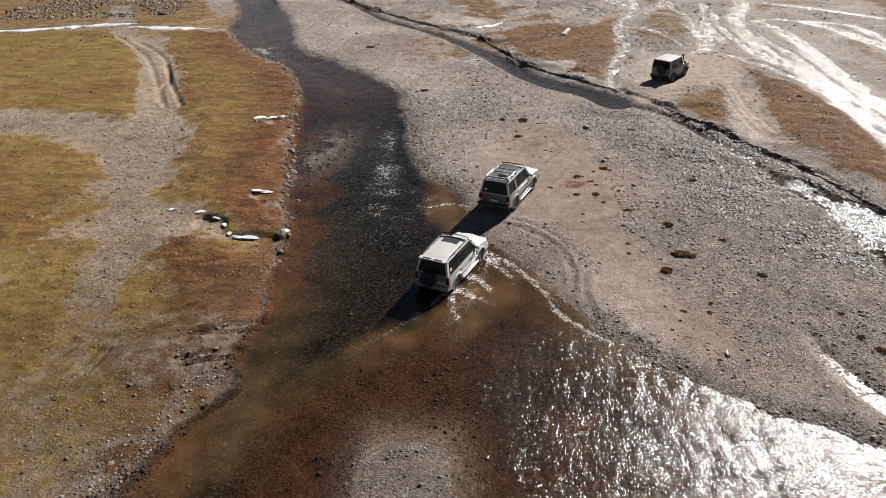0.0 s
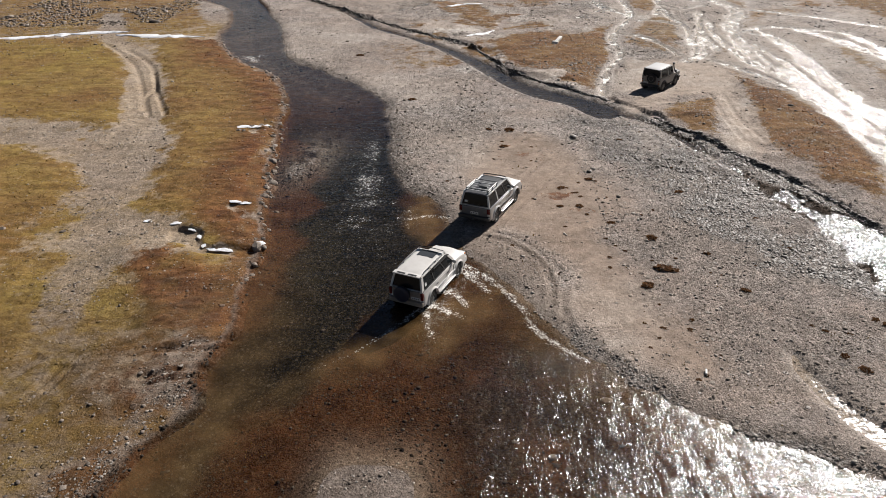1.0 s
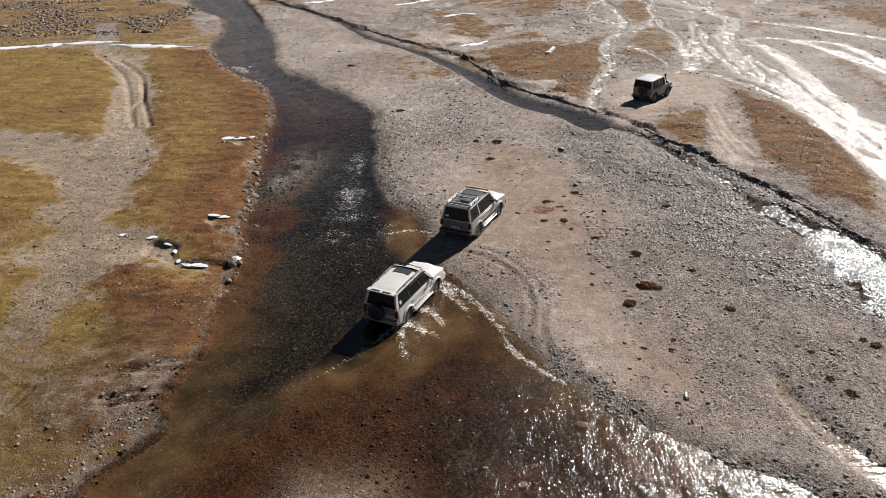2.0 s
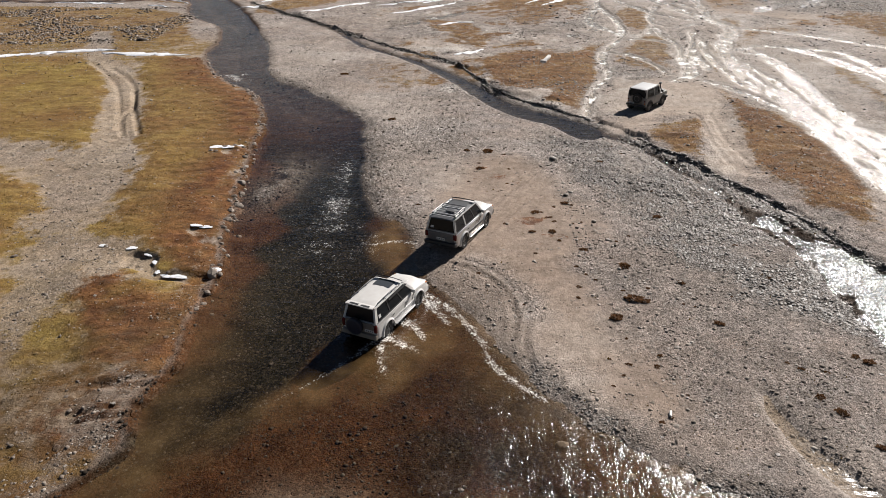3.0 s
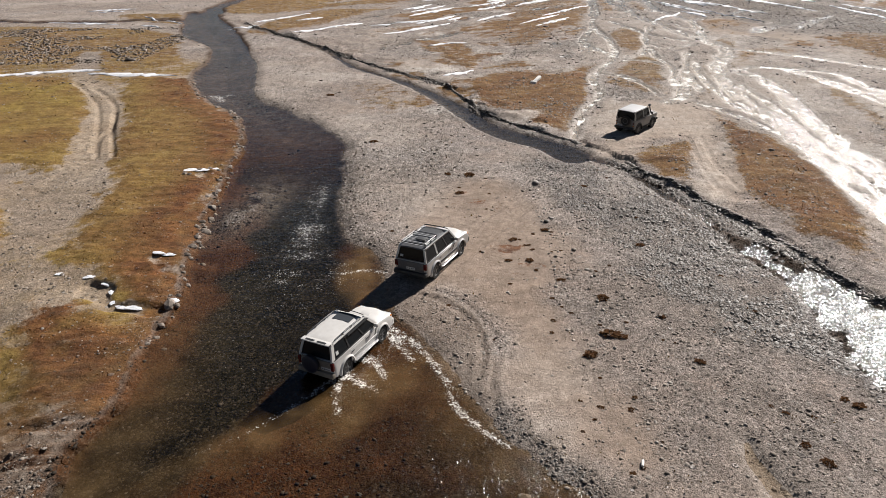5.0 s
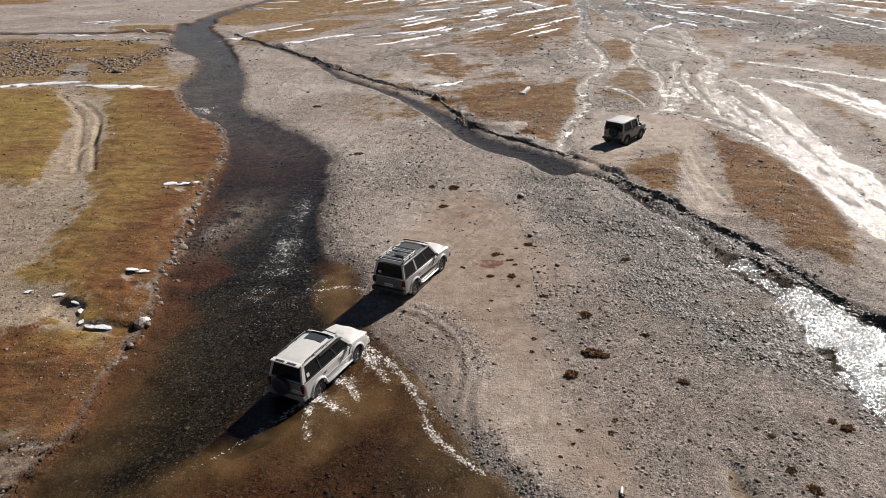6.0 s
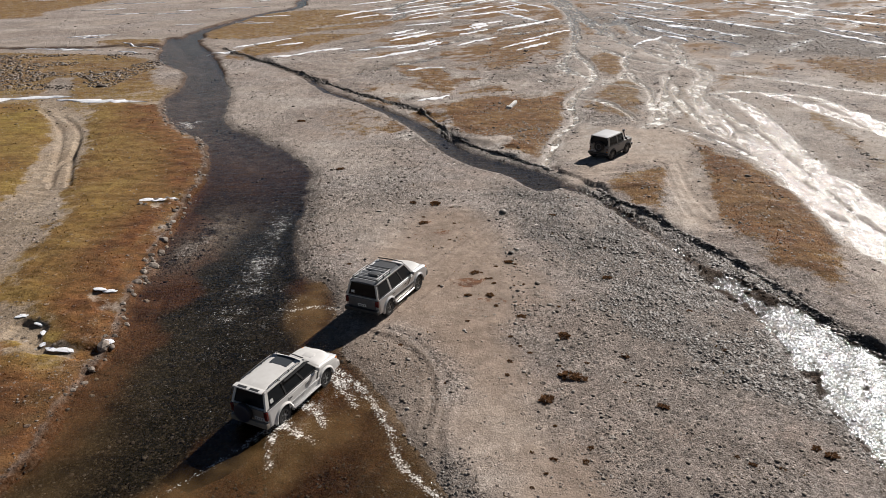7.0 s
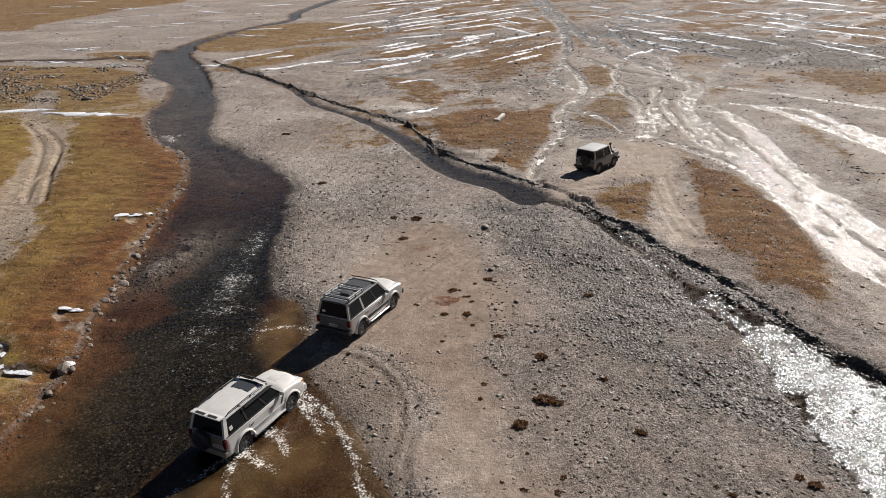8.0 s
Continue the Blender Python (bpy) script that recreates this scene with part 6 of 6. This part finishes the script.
def snow_strip(name, points, label, group, lift=0.09, seed=0, break_up=0.35):
    """A ragged low ridge of old snow along (x, y, half-width) points."""
    p = smooth_line(points, 8 if len(points) > 3 else 22)
    bm = bmesh.new()
    rows = []
    for i, (x, y, w) in enumerate(p):
        q = p[min(i + 1, len(p) - 1)] - p[max(i - 1, 0)]
        n = np.array([-q[1], q[0]]) / max(1e-6, math.hypot(q[0], q[1]))
        end = math.sin(math.pi * min(1, max(0.0, i / (len(p) - 1)))) ** 0.4
        w = w * end * max(0.06, 1 + break_up * (2.2 * noise.noise(Vector((x * 0.55, y * 0.55, seed))) + 2.4 * noise.noise(Vector((x * 1.7, y * 1.7, seed + 3)))))
        sway = 0.5 * w * noise.noise(Vector((x * 0.9, y * 0.9, seed + 9)))
        row = []
        for u, h in ((-1, -0.12), (-0.8, 0.5), (-0.3, 1.0), (0.3, 0.9), (0.8, 0.4), (1, -0.12)):
            px, py = x + n[0] * (u * w + sway), y + n[1] * (u * w + sway)
            row.append(bm.verts.new((px, py, ground_at(px, py) + h * lift * (0.4 + 0.6 * end) * (1 + 0.6 * noise.noise(Vector((px * 2, py * 2, seed)))))))
        rows.append(row)
    for a, b in zip(rows, rows[1:]):
        for i in range(5):
            bm.faces.new((a[i], a[i + 1], b[i + 1], b[i]))
    me = bpy.data.meshes.new(name)
    bmesh.ops.recalc_face_normals(bm, faces=bm.faces)
    bm.to_mesh(me)
    bm.free()
    me.materials.append(M_SNOW)
    return tagged(new(name, me), label, "snow", group)


BANKSNOW = [[(-15.4, 52.9, .3), (-14.6, 53.0, .42), (-13.9, 53.2, .32)], [(-13.7, 53.5, .2), (-13.2, 53.6, .25)], [(-12.2, 39.3, .15), (-11.7, 39.4, .3), (-11.1, 39.1, .2)],
            [(-12.1, 34.0, .18), (-11.5, 33.9, .2), (-10.7, 33.7, .2)], [(-9.5, 34.35, .2), (-9.2, 34.3, .22)], [(-14.9, 36.6, .14), (-14.3, 36.6, .2)], [(-13.8, 36.3, .15), (-13.3, 36.0, .18)], [(-13.0, 35.5, .14), (-12.7, 35.0, .16)],
            [(-12.4, 34.5, .12), (-12.3, 34.1, .16)], [(-16.5, 37, .12), (-16.1, 36.9, .16)]]
SNOW_MESHES = [lump("snow_patch", 30 + k, 0.42, M_SNOW, 3, 0.75) for k in range(5)]
for k, line in enumerate(BANKSNOW):
    (x0, y0, _), (x1, y1, w) = line[0], line[-1]
    length = math.hypot(x1 - x0, y1 - y0)
    for i in range(1 if length < 0.7 else 2):
        s = (i + 0.5) / (1 if length < 0.7 else 2)
        x, y = x0 + (x1 - x0) * s, y0 + (y1 - y0) * s
        ob = set_down("snow_patch", dice.choice(SNOW_MESHES), x, y, 1.0, 0, -0.02, "small melting patch of white snow under the turf edge", "snow", "snow along the bank")
        ob.matrix_world = pose(x, y, ground_at(x, y) + 0.02, 0, 0, math.degrees(math.atan2(y1 - y0, x1 - x0)) + dice.uniform(-12, 12)) @ Matrix.Diagonal((max(0.5, length * (0.9 if length < 0.7 else 0.62)), w * 2.0, w * 0.85, 1))
ICE = [[(-75, 84.5, .7), (-53.7, 86.2, .8), (-47.6, 87.4, .85), (-41, 89.2, .7), (-38.4, 89.2, .4)], [(-39.5, 87.6, .5), (-36, 86.9, .9), (-32, 86.2, .95), (-28.2, 85.8, .5)]]
for k, line in enumerate(ICE):
    snow_strip("ice_strip", line, "long white strip of ice along a small ditch", "ice along the ditch", 0.14, 20 + k, 0.4)
STREAKS = [(50.3, 197.9, 58.8, 162.5, .6), (45.4, 154.7, 57.7, 145.9, .45), (54.3, 148.3, 61.2, 127.5, .5), (64.9, 166.9, 71.5, 146.9, .6), (65.8, 133.8, 69.0, 114.2, .45), (77.3, 144.0, 80.4, 135.2, .5),
           (43.4, 177.7, 47.4, 173.0, .6), (4.2, 193.6, 16.8, 206.4, .8), (5.1, 141.5, 12.0, 148.7, .5), (4.7, 162.4, 19.2, 176.6, .6), (-4.1, 149.7, 4.9, 155.4, .5), (-10.6, 121.0, 1.8, 126.5, .45),
           (-7.6, 112.2, 2.0, 121.6, .45), (-0.3, 101.5, 4.7, 103.9, .45), (2.1, 82.3, 5.5, 86.5, .3), (-16.6, 211.4, -9.8, 222.4, .8), (-7.8, 196.4, 3.1, 219.0, .8), (-20.0, 167.1, -8.6, 189.3, .6),
           (-67.1, 129.7, -53.1, 126.6, .5), (-48.3, 124.2, -44.2, 122.0, .35), (-66.5, 143.4, -58.2, 146.0, .4), (-51.8, 134.1, -41.8, 125.1, .3), (-29.8, 124.7, -22.6, 135.4, .4), (-23.3, 126.3, -19.4, 129.5, .5),
           (-20.8, 112.8, -11.9, 123.5, .4), (-32.9, 120.5, -28.4, 121.6, .35), (-68.4, 228.1, -56.5, 216.0, .6), (-54.1, 240.5, -43.9, 246.5, .6)]
for k, (x0, y0, x1, y1, w) in enumerate(STREAKS):
    mx, my = (x0 + x1) / 2 + dice.uniform(-.4, .4), (y0 + y1) / 2 + dice.uniform(-.6, .6)
    snow_strip("snow_strip", [(x0, y0, w), (mx, my, w * 1.2), (x1, y1, w)], "thin white snow strip in the lee of a gravel ridge", "snow strips on the flat", 0.13, 40 + k, 0.45)
for k in range(150):         # further out the strips thicken towards the valley side
    y = 120 * (330 / 120) ** dice.random()
    x = dice.uniform(-0.12, 0.62) * y + dice.uniform(-15, 15)
    if x < -5 and y < 165 or abs(x - 29) < 5:
        continue
    right = x > 28 + dice.uniform(-10, 10)
    dx, dy = (0.34, -0.94) if right else (0.6, 0.8)
    n = dice.uniform(1.5, 8) * y / 120
    w = dice.uniform(0.2, 0.5) * y / 130
    snow_strip("snow_strip", [(x - dx * n, y - dy * n, w), (x + dice.uniform(-.3, .3), y, w * 1.3), (x + dx * n, y + dy * n, w)], "thin white snow strip in the lee of a gravel ridge", "snow strips on the flat", 0.13, 60 + k, 0.5)
for k in range(26):
    y = dice.uniform(140, 300)
    x = dice.uniform(-0.55, -0.2) * y
    n, w = dice.uniform(1, 5), dice.uniform(0.2, 0.5)
    snow_strip("snow_strip", [(x - n, y - 0.2 * n, w), (x, y, w * 1.2), (x + n, y + 0.3 * n, w)], "thin white snow strip on the far river flat", "snow strips on the flat", 0.13, 260 + k, 0.5)


def scrub_mesh(seed, blades):
    """A low cushion of dry twigs and leaves, ragged at the rim."""
    r = random.Random(seed)
    bm = bmesh.new()
    for _ in range(blades):
        a, d = r.uniform(0, 2 * math.pi), math.sqrt(r.random()) * 0.5
        d *= 0.72 + 0.4 * math.sin(a * 2 + seed) * math.cos(a * 3 + seed * 2)
        base = Vector((math.cos(a) * d, math.sin(a) * d * 0.75, 0.01 + 0.14 * max(0, 0.5 - d)))
        way = Vector((math.cos(a) * (0.3 + d), math.sin(a) * (0.3 + d), r.uniform(0.1, 0.6))).normalized() * r.uniform(0.07, 0.16)
        side = way.cross(Vector((r.uniform(-1, 1), r.uniform(-1, 1), r.uniform(-1, 1)))).normalized() * r.uniform(0.018, 0.04)
        v = [bm.verts.new(base - side), bm.verts.new(base + side), bm.verts.new(base + way * 0.7 + side * 0.9), bm.verts.new(base + way), bm.verts.new(base + way * 0.7 - side * 0.9)]
        bm.faces.new(v)
    me = bpy.data.meshes.new("scrub")
    bm.to_mesh(me)
    bm.free()
    me.materials.append(M_SCRUB)
    return me


SCRUBS = [scrub_mesh(k, 260) for k in range(4)]
SCRUB_AT = [(11.0, 31.3, 1.0), (11.5, 31.1, .6), (11.3, 34.5, .8), (9.5, 36.4, .55), (9.9, 29.7, .8), (13.6, 32.8, .5), (14.3, 29.2, .6), (14.3, 40.4, .6), (9.3, 42.5, .6), (-2.7, 60.0, .8), (-8.9, 75.6, .9), (5.0, 51.9, 1.0),
            (3.4, 52.1, .6), (4.3, 48.4, .7), (7.4, 41.2, .6), (7.0, 38.6, .5), (8.1, 38.6, .6), (10.9, 26.2, .35), (9.8, 26.3, .35), (10.3, 22.9, .3), (19.3, 26.4, .6), (19.0, 26.8, .45), (16.9, 23.4, .6), (16.5, 24.3, .5),
            (17.4, 25.8, .3), (16.5, 26.0, .35), (16.1, 26.4, .3), (18.0, 33.3, .4), (11.2, 26.9, .35), (12.5, 49.4, .5), (17.5, 36.7, .4), (17.4, 21.6, .5)]
for x, y, s in SCRUB_AT:
    set_down("scrub_cushion", dice.choice(SCRUBS), x, y, s * 0.95, dice.uniform(0, 360), 0.01, "low cushion of dry reddish-brown scrub on the gravel", "shrub", "scrub on the gravel bar")
for k in range(48):
    x, y = dice.gauss(9.5, 4.5), dice.gauss(36, 9)
    if REST["river"][np.searchsorted(GY, y), np.searchsorted(GX, x)] > -1.2 or not 20 < y < 62 or x > 19:
        continue
    set_down("scrub_cushion", dice.choice(SCRUBS), x, y, dice.uniform(0.14, 0.34), dice.uniform(0, 360), 0.005, "tiny tuft of dry brown scrub on gravel", "shrub", "small scrub tufts")

# a pale bottle lying on the bar and a fallen white post on the rust-coloured turf
n_white = plain("chalky_white", (0.78, 0.76, 0.72), 0.6)
bottle = tagged(new("bottle"), "pale plastic bottle lying on the gravel bar", "bottle")
bottle.matrix_world = pose(10.73, 23.37, ground_at(10.73, 23.37) + 0.05, 0, -8, 75)
part("bottle_body", lathe(bmesh.new(), [(-0.17, 0.03), (-0.16, 0.05), (0.06, 0.05), (0.12, 0.025), (0.13, 0.016)], 14), n_white, bottle)
part("bottle_cap", lathe(bmesh.new(), [(0.128, 0.02), (0.16, 0.02), (0.162, 0.012)], 12), BLACK, bottle, "dark cap")
post = tagged(new("marker_post"), "fallen white marker post lying on rust-brown turf", "post")
post.matrix_world = pose(11.98, 79.7, ground_at(11.98, 79.7) + 0.12, 0, 0, 63)
part("post_shaft", box(bmesh.new(), (0.15, 0, 0.05), (1.5, 0.34, 0.28), 0.05, pose(0, 0, 0, 0, -9, 0)), n_white, post)
part("post_foot", box(bmesh.new(), (-0.8, 0, -0.02), (0.4, 0.62, 0.22), 0.05), n_white, post)


# ---- loose stones and grass, too many to count ----
rng = np.random.default_rng(5)
OCTA_V = np.array([(1, 0, 0), (-1, 0, 0), (0, 1, 0), (0, -1, 0), (0, 0, 1), (0, 0, -1)], float)
OCTA_F = np.array([(0, 2, 4), (2, 1, 4), (1, 3, 4), (3, 0, 4)])
HEX_V = np.array([(math.cos(a), math.sin(a), h) for h in (-0.5, 0.35) for a in np.arange(5) * 2 * math.pi / 5] + [(0.1, 0, 0.75)], float)
HEX_F = np.array([(i, (i + 1) % 5, 5 + (i + 1) % 5) for i in range(5)] + [(i, 5 + (i + 1) % 5, 5 + i) for i in range(5)] + [(5 + i, 5 + (i + 1) % 5, 10) for i in range(5)])


def cell_of(x, y):
    return np.clip(np.searchsorted(GY, y), 0, len(GY) - 1), np.clip(np.searchsorted(GX, x), 0, len(GX) - 1)


def candidates(n, y0, y1, power):
    """Random places over the ground ahead, thinning out with distance."""
    u = rng.random(n)
    y = (y0 ** (1 - power) + u * (y1 ** (1 - power) - y0 ** (1 - power))) ** (1 / (1 - power))
    x = 4 + (rng.random(n) * 2 - 1) * (0.68 * y + 7)
    return x, y


def scatter(name, x, y, size, base_v, base_f, flat, material, label, category, sink=0.25, uneven=0.3):
    n = len(x)
    a = rng.random(n) * 2 * math.pi
    s = np.stack([size * (0.75 + 0.6 * rng.random(n)), size * (0.7 + 0.4 * rng.random(n)), size * flat * (0.6 + 0.7 * rng.random(n))], -1)
    v = base_v[None] * s[:, None] * (1 + uneven * (rng.random((n, len(base_v), 3)) - 0.5) * 2)
    ca, sa = np.cos(a)[:, None], np.sin(a)[:, None]
    w = np.stack([v[..., 0] * ca - v[..., 1] * sa + x[:, None], v[..., 0] * sa + v[..., 1] * ca + y[:, None], v[..., 2] + (ground_at(x, y) + size * sink)[:, None]], -1)
    f = (base_f[None] + (np.arange(n) * len(base_v))[:, None, None]).reshape(-1)
    me = bpy.data.meshes.new(name)
    me.vertices.add(n * len(base_v))
    me.vertices.foreach_set("co", w.astype(np.float32).ravel())
    me.loops.add(len(f))
    me.loops.foreach_set("vertex_index", f.astype(np.int32))
    me.polygons.add(len(f) // 3)
    me.polygons.foreach_set("loop_start", (np.arange(len(f) // 3) * 3).astype(np.int32))
    me.update(calc_edges=True)
    me.materials.append(material)
    return tagged(new(name, me), label, category, kind="stuff")


def pebbles():
    x, y = candidates(420000, 14, 95, 1.5)
    j, i = cell_of(x, y)
    turf, sand, cobble, bed = SOIL[0][j, i], SOIL[2][j, i], BED[1][j, i], BED[0][j, i]
    p = (1 - 0.95 * np.clip(turf * 1.3, 0, 1)) * (1 - 0.8 * sand) * np.clip(0.3 + 0.7 * fbm(x, y, 2.6, 4, 91), 0.05, 1) * (1 - 0.55 * bed) * (1 - 0.75 * GRIT[1][j, i]) + 0.8 * cobble + 0.45 * GRIT[0][j, i] * (1 - bed) + 0.02 + 0.28 * (SOIL[3][j, i] > 0.5) * (x > 8) * turf
    ok = rng.random(len(x)) < p * 0.62
    x, y, cobble = x[ok], y[ok], cobble[ok]
    size = np.exp(rng.normal(-3.55, 0.5, len(x))) * (1 + 0.45 * cobble) * (np.clip(y, 25, 90) / 32) ** 0.55
    size, under = np.clip(size, 0.015, 0.13), bed[ok] > 0.4
    for sel, mat, label in ((~under & (cobble < 0.45), M_STONE, "grey-brown river pebbles scattered over the gravel bars"), (~under & (cobble >= 0.45), M_BANKSTONE, "damp dark pebbles along the creek and the water's edge"), (under, M_WETSTONE, "dark brown stones under the shallow water")):
        scatter("pebbles", x[sel], y[sel], size[sel], OCTA_V, OCTA_F, 0.62, mat, label, "pebbles", 0.12)


def cobbles():
    x, y = candidates(130000, 14, 240, 1.25)
    j, i = cell_of(x, y)
    turf, sand, cobble, bed = SOIL[0][j, i], SOIL[2][j, i], BED[1][j, i], BED[0][j, i]
    p = (1 - 0.96 * np.clip(turf * 1.3, 0, 1)) * (1 - 0.85 * sand) * np.clip(-0.02 + 0.4 * fbm(x, y, 4.0, 4, 93), 0.0, 1) * (1 - 0.3 * bed) * (1 - 0.8 * GRIT[1][j, i]) + 0.55 * cobble + 0.3 * GRIT[0][j, i] * (1 - bed) + 0.012
    ok = rng.random(len(x)) < p * 0.75
    x, y = x[ok], y[ok]
    size = np.exp(rng.normal(-3.0, 0.45, len(x))) * (np.clip(y, 30, 220) / 40) ** 0.5
    size, under, cob = np.clip(size, 0.03, 0.1 * (np.clip(y, 30, 220) / 32) ** 0.6), bed[ok] > 0.4, cobble[ok]
    for sel, mat, label in ((~under & (cob < 0.45), M_STONE, "rounded grey cobbles lying loose on the river flat"), (~under & (cob >= 0.45), M_BANKSTONE, "damp dark cobbles along the creek and the water's edge"), (under, M_WETSTONE, "dark brown cobbles under the shallow water")):
        scatter("cobbles", x[sel], y[sel], size[sel], HEX_V, HEX_F, 0.6, mat, label, "cobbles", 0.1, 0.22)


def bank_rubble():
    """Dark earth clods and stones tumbled down the creek's cut banks."""
    xs, ys = [], []
    for line in CUT_BANKS:
        p = smooth_line(line, 12)
        n = 8600
        at = rng.integers(0, len(p) - 1, n)
        q = p[at] + (p[at + 1] - p[at]) * rng.random(n)[:, None]
        d = p[at + 1] - p[at]
        d = d / np.hypot(d[:, 0], d[:, 1])[:, None]
        off = 0.08 - np.abs(rng.normal(0.0, 0.4, n)) * (0.5 + 0.8 * np.clip(fbm(q[:, 0], q[:, 1], 3.0, 3, 99), -0.4, 1))
        xs.append(q[:, 0] - d[:, 1] * off), ys.append(q[:, 1] + d[:, 0] * off)
    x, y = np.concatenate(xs), np.concatenate(ys)
    keep = (y > 18) & (y < 125)
    x, y = x[keep], y[keep]
    scatter("bank_rubble", x, y, np.clip(np.exp(rng.normal(-3.3, 0.5, len(x))), 0.025, 0.16) * (np.clip(y, 30, 120) / 45) ** 0.4, HEX_V, HEX_F, 0.8, M_BANKSTONE, "dark wet rubble below the cut bank of the creek", "stones", 0.15, 0.3)


def far_rocks():
    x = rng.uniform(-75, -36, 8600)
    y = rng.uniform(93, 122, 8600)
    keep = (fbm(x, y, 9.0, 3, 95) > -0.25) & (x < -30 - (y - 95) * 0.35) & (rng.random(8600) < 0.75)
    scatter("field_stones", x[keep], y[keep], np.exp(rng.normal(-2.1, 0.4, keep.sum())), HEX_V, HEX_F, 0.7, M_STONE, "field of pale grey stones on thin turf", "stones", 0.1, 0.25)


def grass():
    x, y = candidates(150000, 16, 100, 1.3)
    j, i = cell_of(x, y)
    ok = rng.random(len(x)) < np.clip(SOIL[0][j, i] - 0.45 + 0.9 * fbm(x, y, 1.6, 4, 97), 0, 1) * 0.24
    x, y, red = x[ok], y[ok], SOIL[3][j, i][ok]
    blade_v = np.array([(-0.5, 0, -0.1), (0.5, 0, -0.1), (0.15, 0.35, 1.0), (0, -0.5, -0.1), (0, 0.5, -0.1), (0.4, -0.1, 0.8)], float)
    blade_f = np.array([(0, 1, 2), (3, 4, 5)])
    for rusty, mat, label in ((False, M_TUFT, "short dry golden grass tufts over the turf"), (True, M_RUST, "short rust-brown moss and sedge tufts over the turf")):
        sel = (red > 0.6) == rusty
        scatter("grass_tufts", x[sel], y[sel], (0.035 + 0.04 * rng.random(sel.sum())) * (np.clip(y[sel], 25, 90) / 32) ** 0.6, blade_v, blade_f, 0.9, mat, label, "grass", 0.0, 0.5)


def outwash_stones():
    """Loose stones over the eastern flat, the turf tongues and the stream beds."""
    n = 90000
    y = 36 + 120 * rng.random(n) ** 1.5
    x = 9 + (y * 0.75 + 4) * rng.random(n)
    j, i = cell_of(x, y)
    sand, bedded = SOIL[2][j, i], REST["braid"][j, i]
    p = (1 - 0.96 * np.clip(sand * 1.15, 0, 1)) * np.clip(0.22 + 0.7 * fbm(x, y * 0.6, 3.0, 4, 98, 0.65), 0.02, 1) * np.where(bedded > 0.1, 0.5, 1.0) * (REST["creek"][j, i] < -2.5)
    ok = rng.random(n) < p * 0.42
    x, y = x[ok], y[ok]
    size = np.clip(np.exp(rng.normal(-2.95, 0.45, len(x))) * (y / 55) ** 0.7, 0.03, 0.32)
    dark = rng.random(len(x)) < 0.5
    for sel, mat, label in ((dark, M_BANKSTONE, "dark stones strewn over the outwash flat"), (~dark, M_STONE, "pale grey stones strewn over the outwash flat")):
        scatter("outwash_stones", x[sel], y[sel], size[sel], HEX_V, HEX_F, 0.6, mat, label, "stones", 0.1, 0.25)


M_RUST = scrub_material("rust_moss", (0.055, 0.02, 0.009), (0.21, 0.085, 0.03))
M_WETSTONE, M_BANKSTONE = stone_material("wet_dark_stone", 0.3, 0.9, 0.0), stone_material("damp_bank_stone", 0.63, 0.5, 0.36)
pebbles()
cobbles()
bank_rubble()
far_rocks()
outwash_stones()
grass()
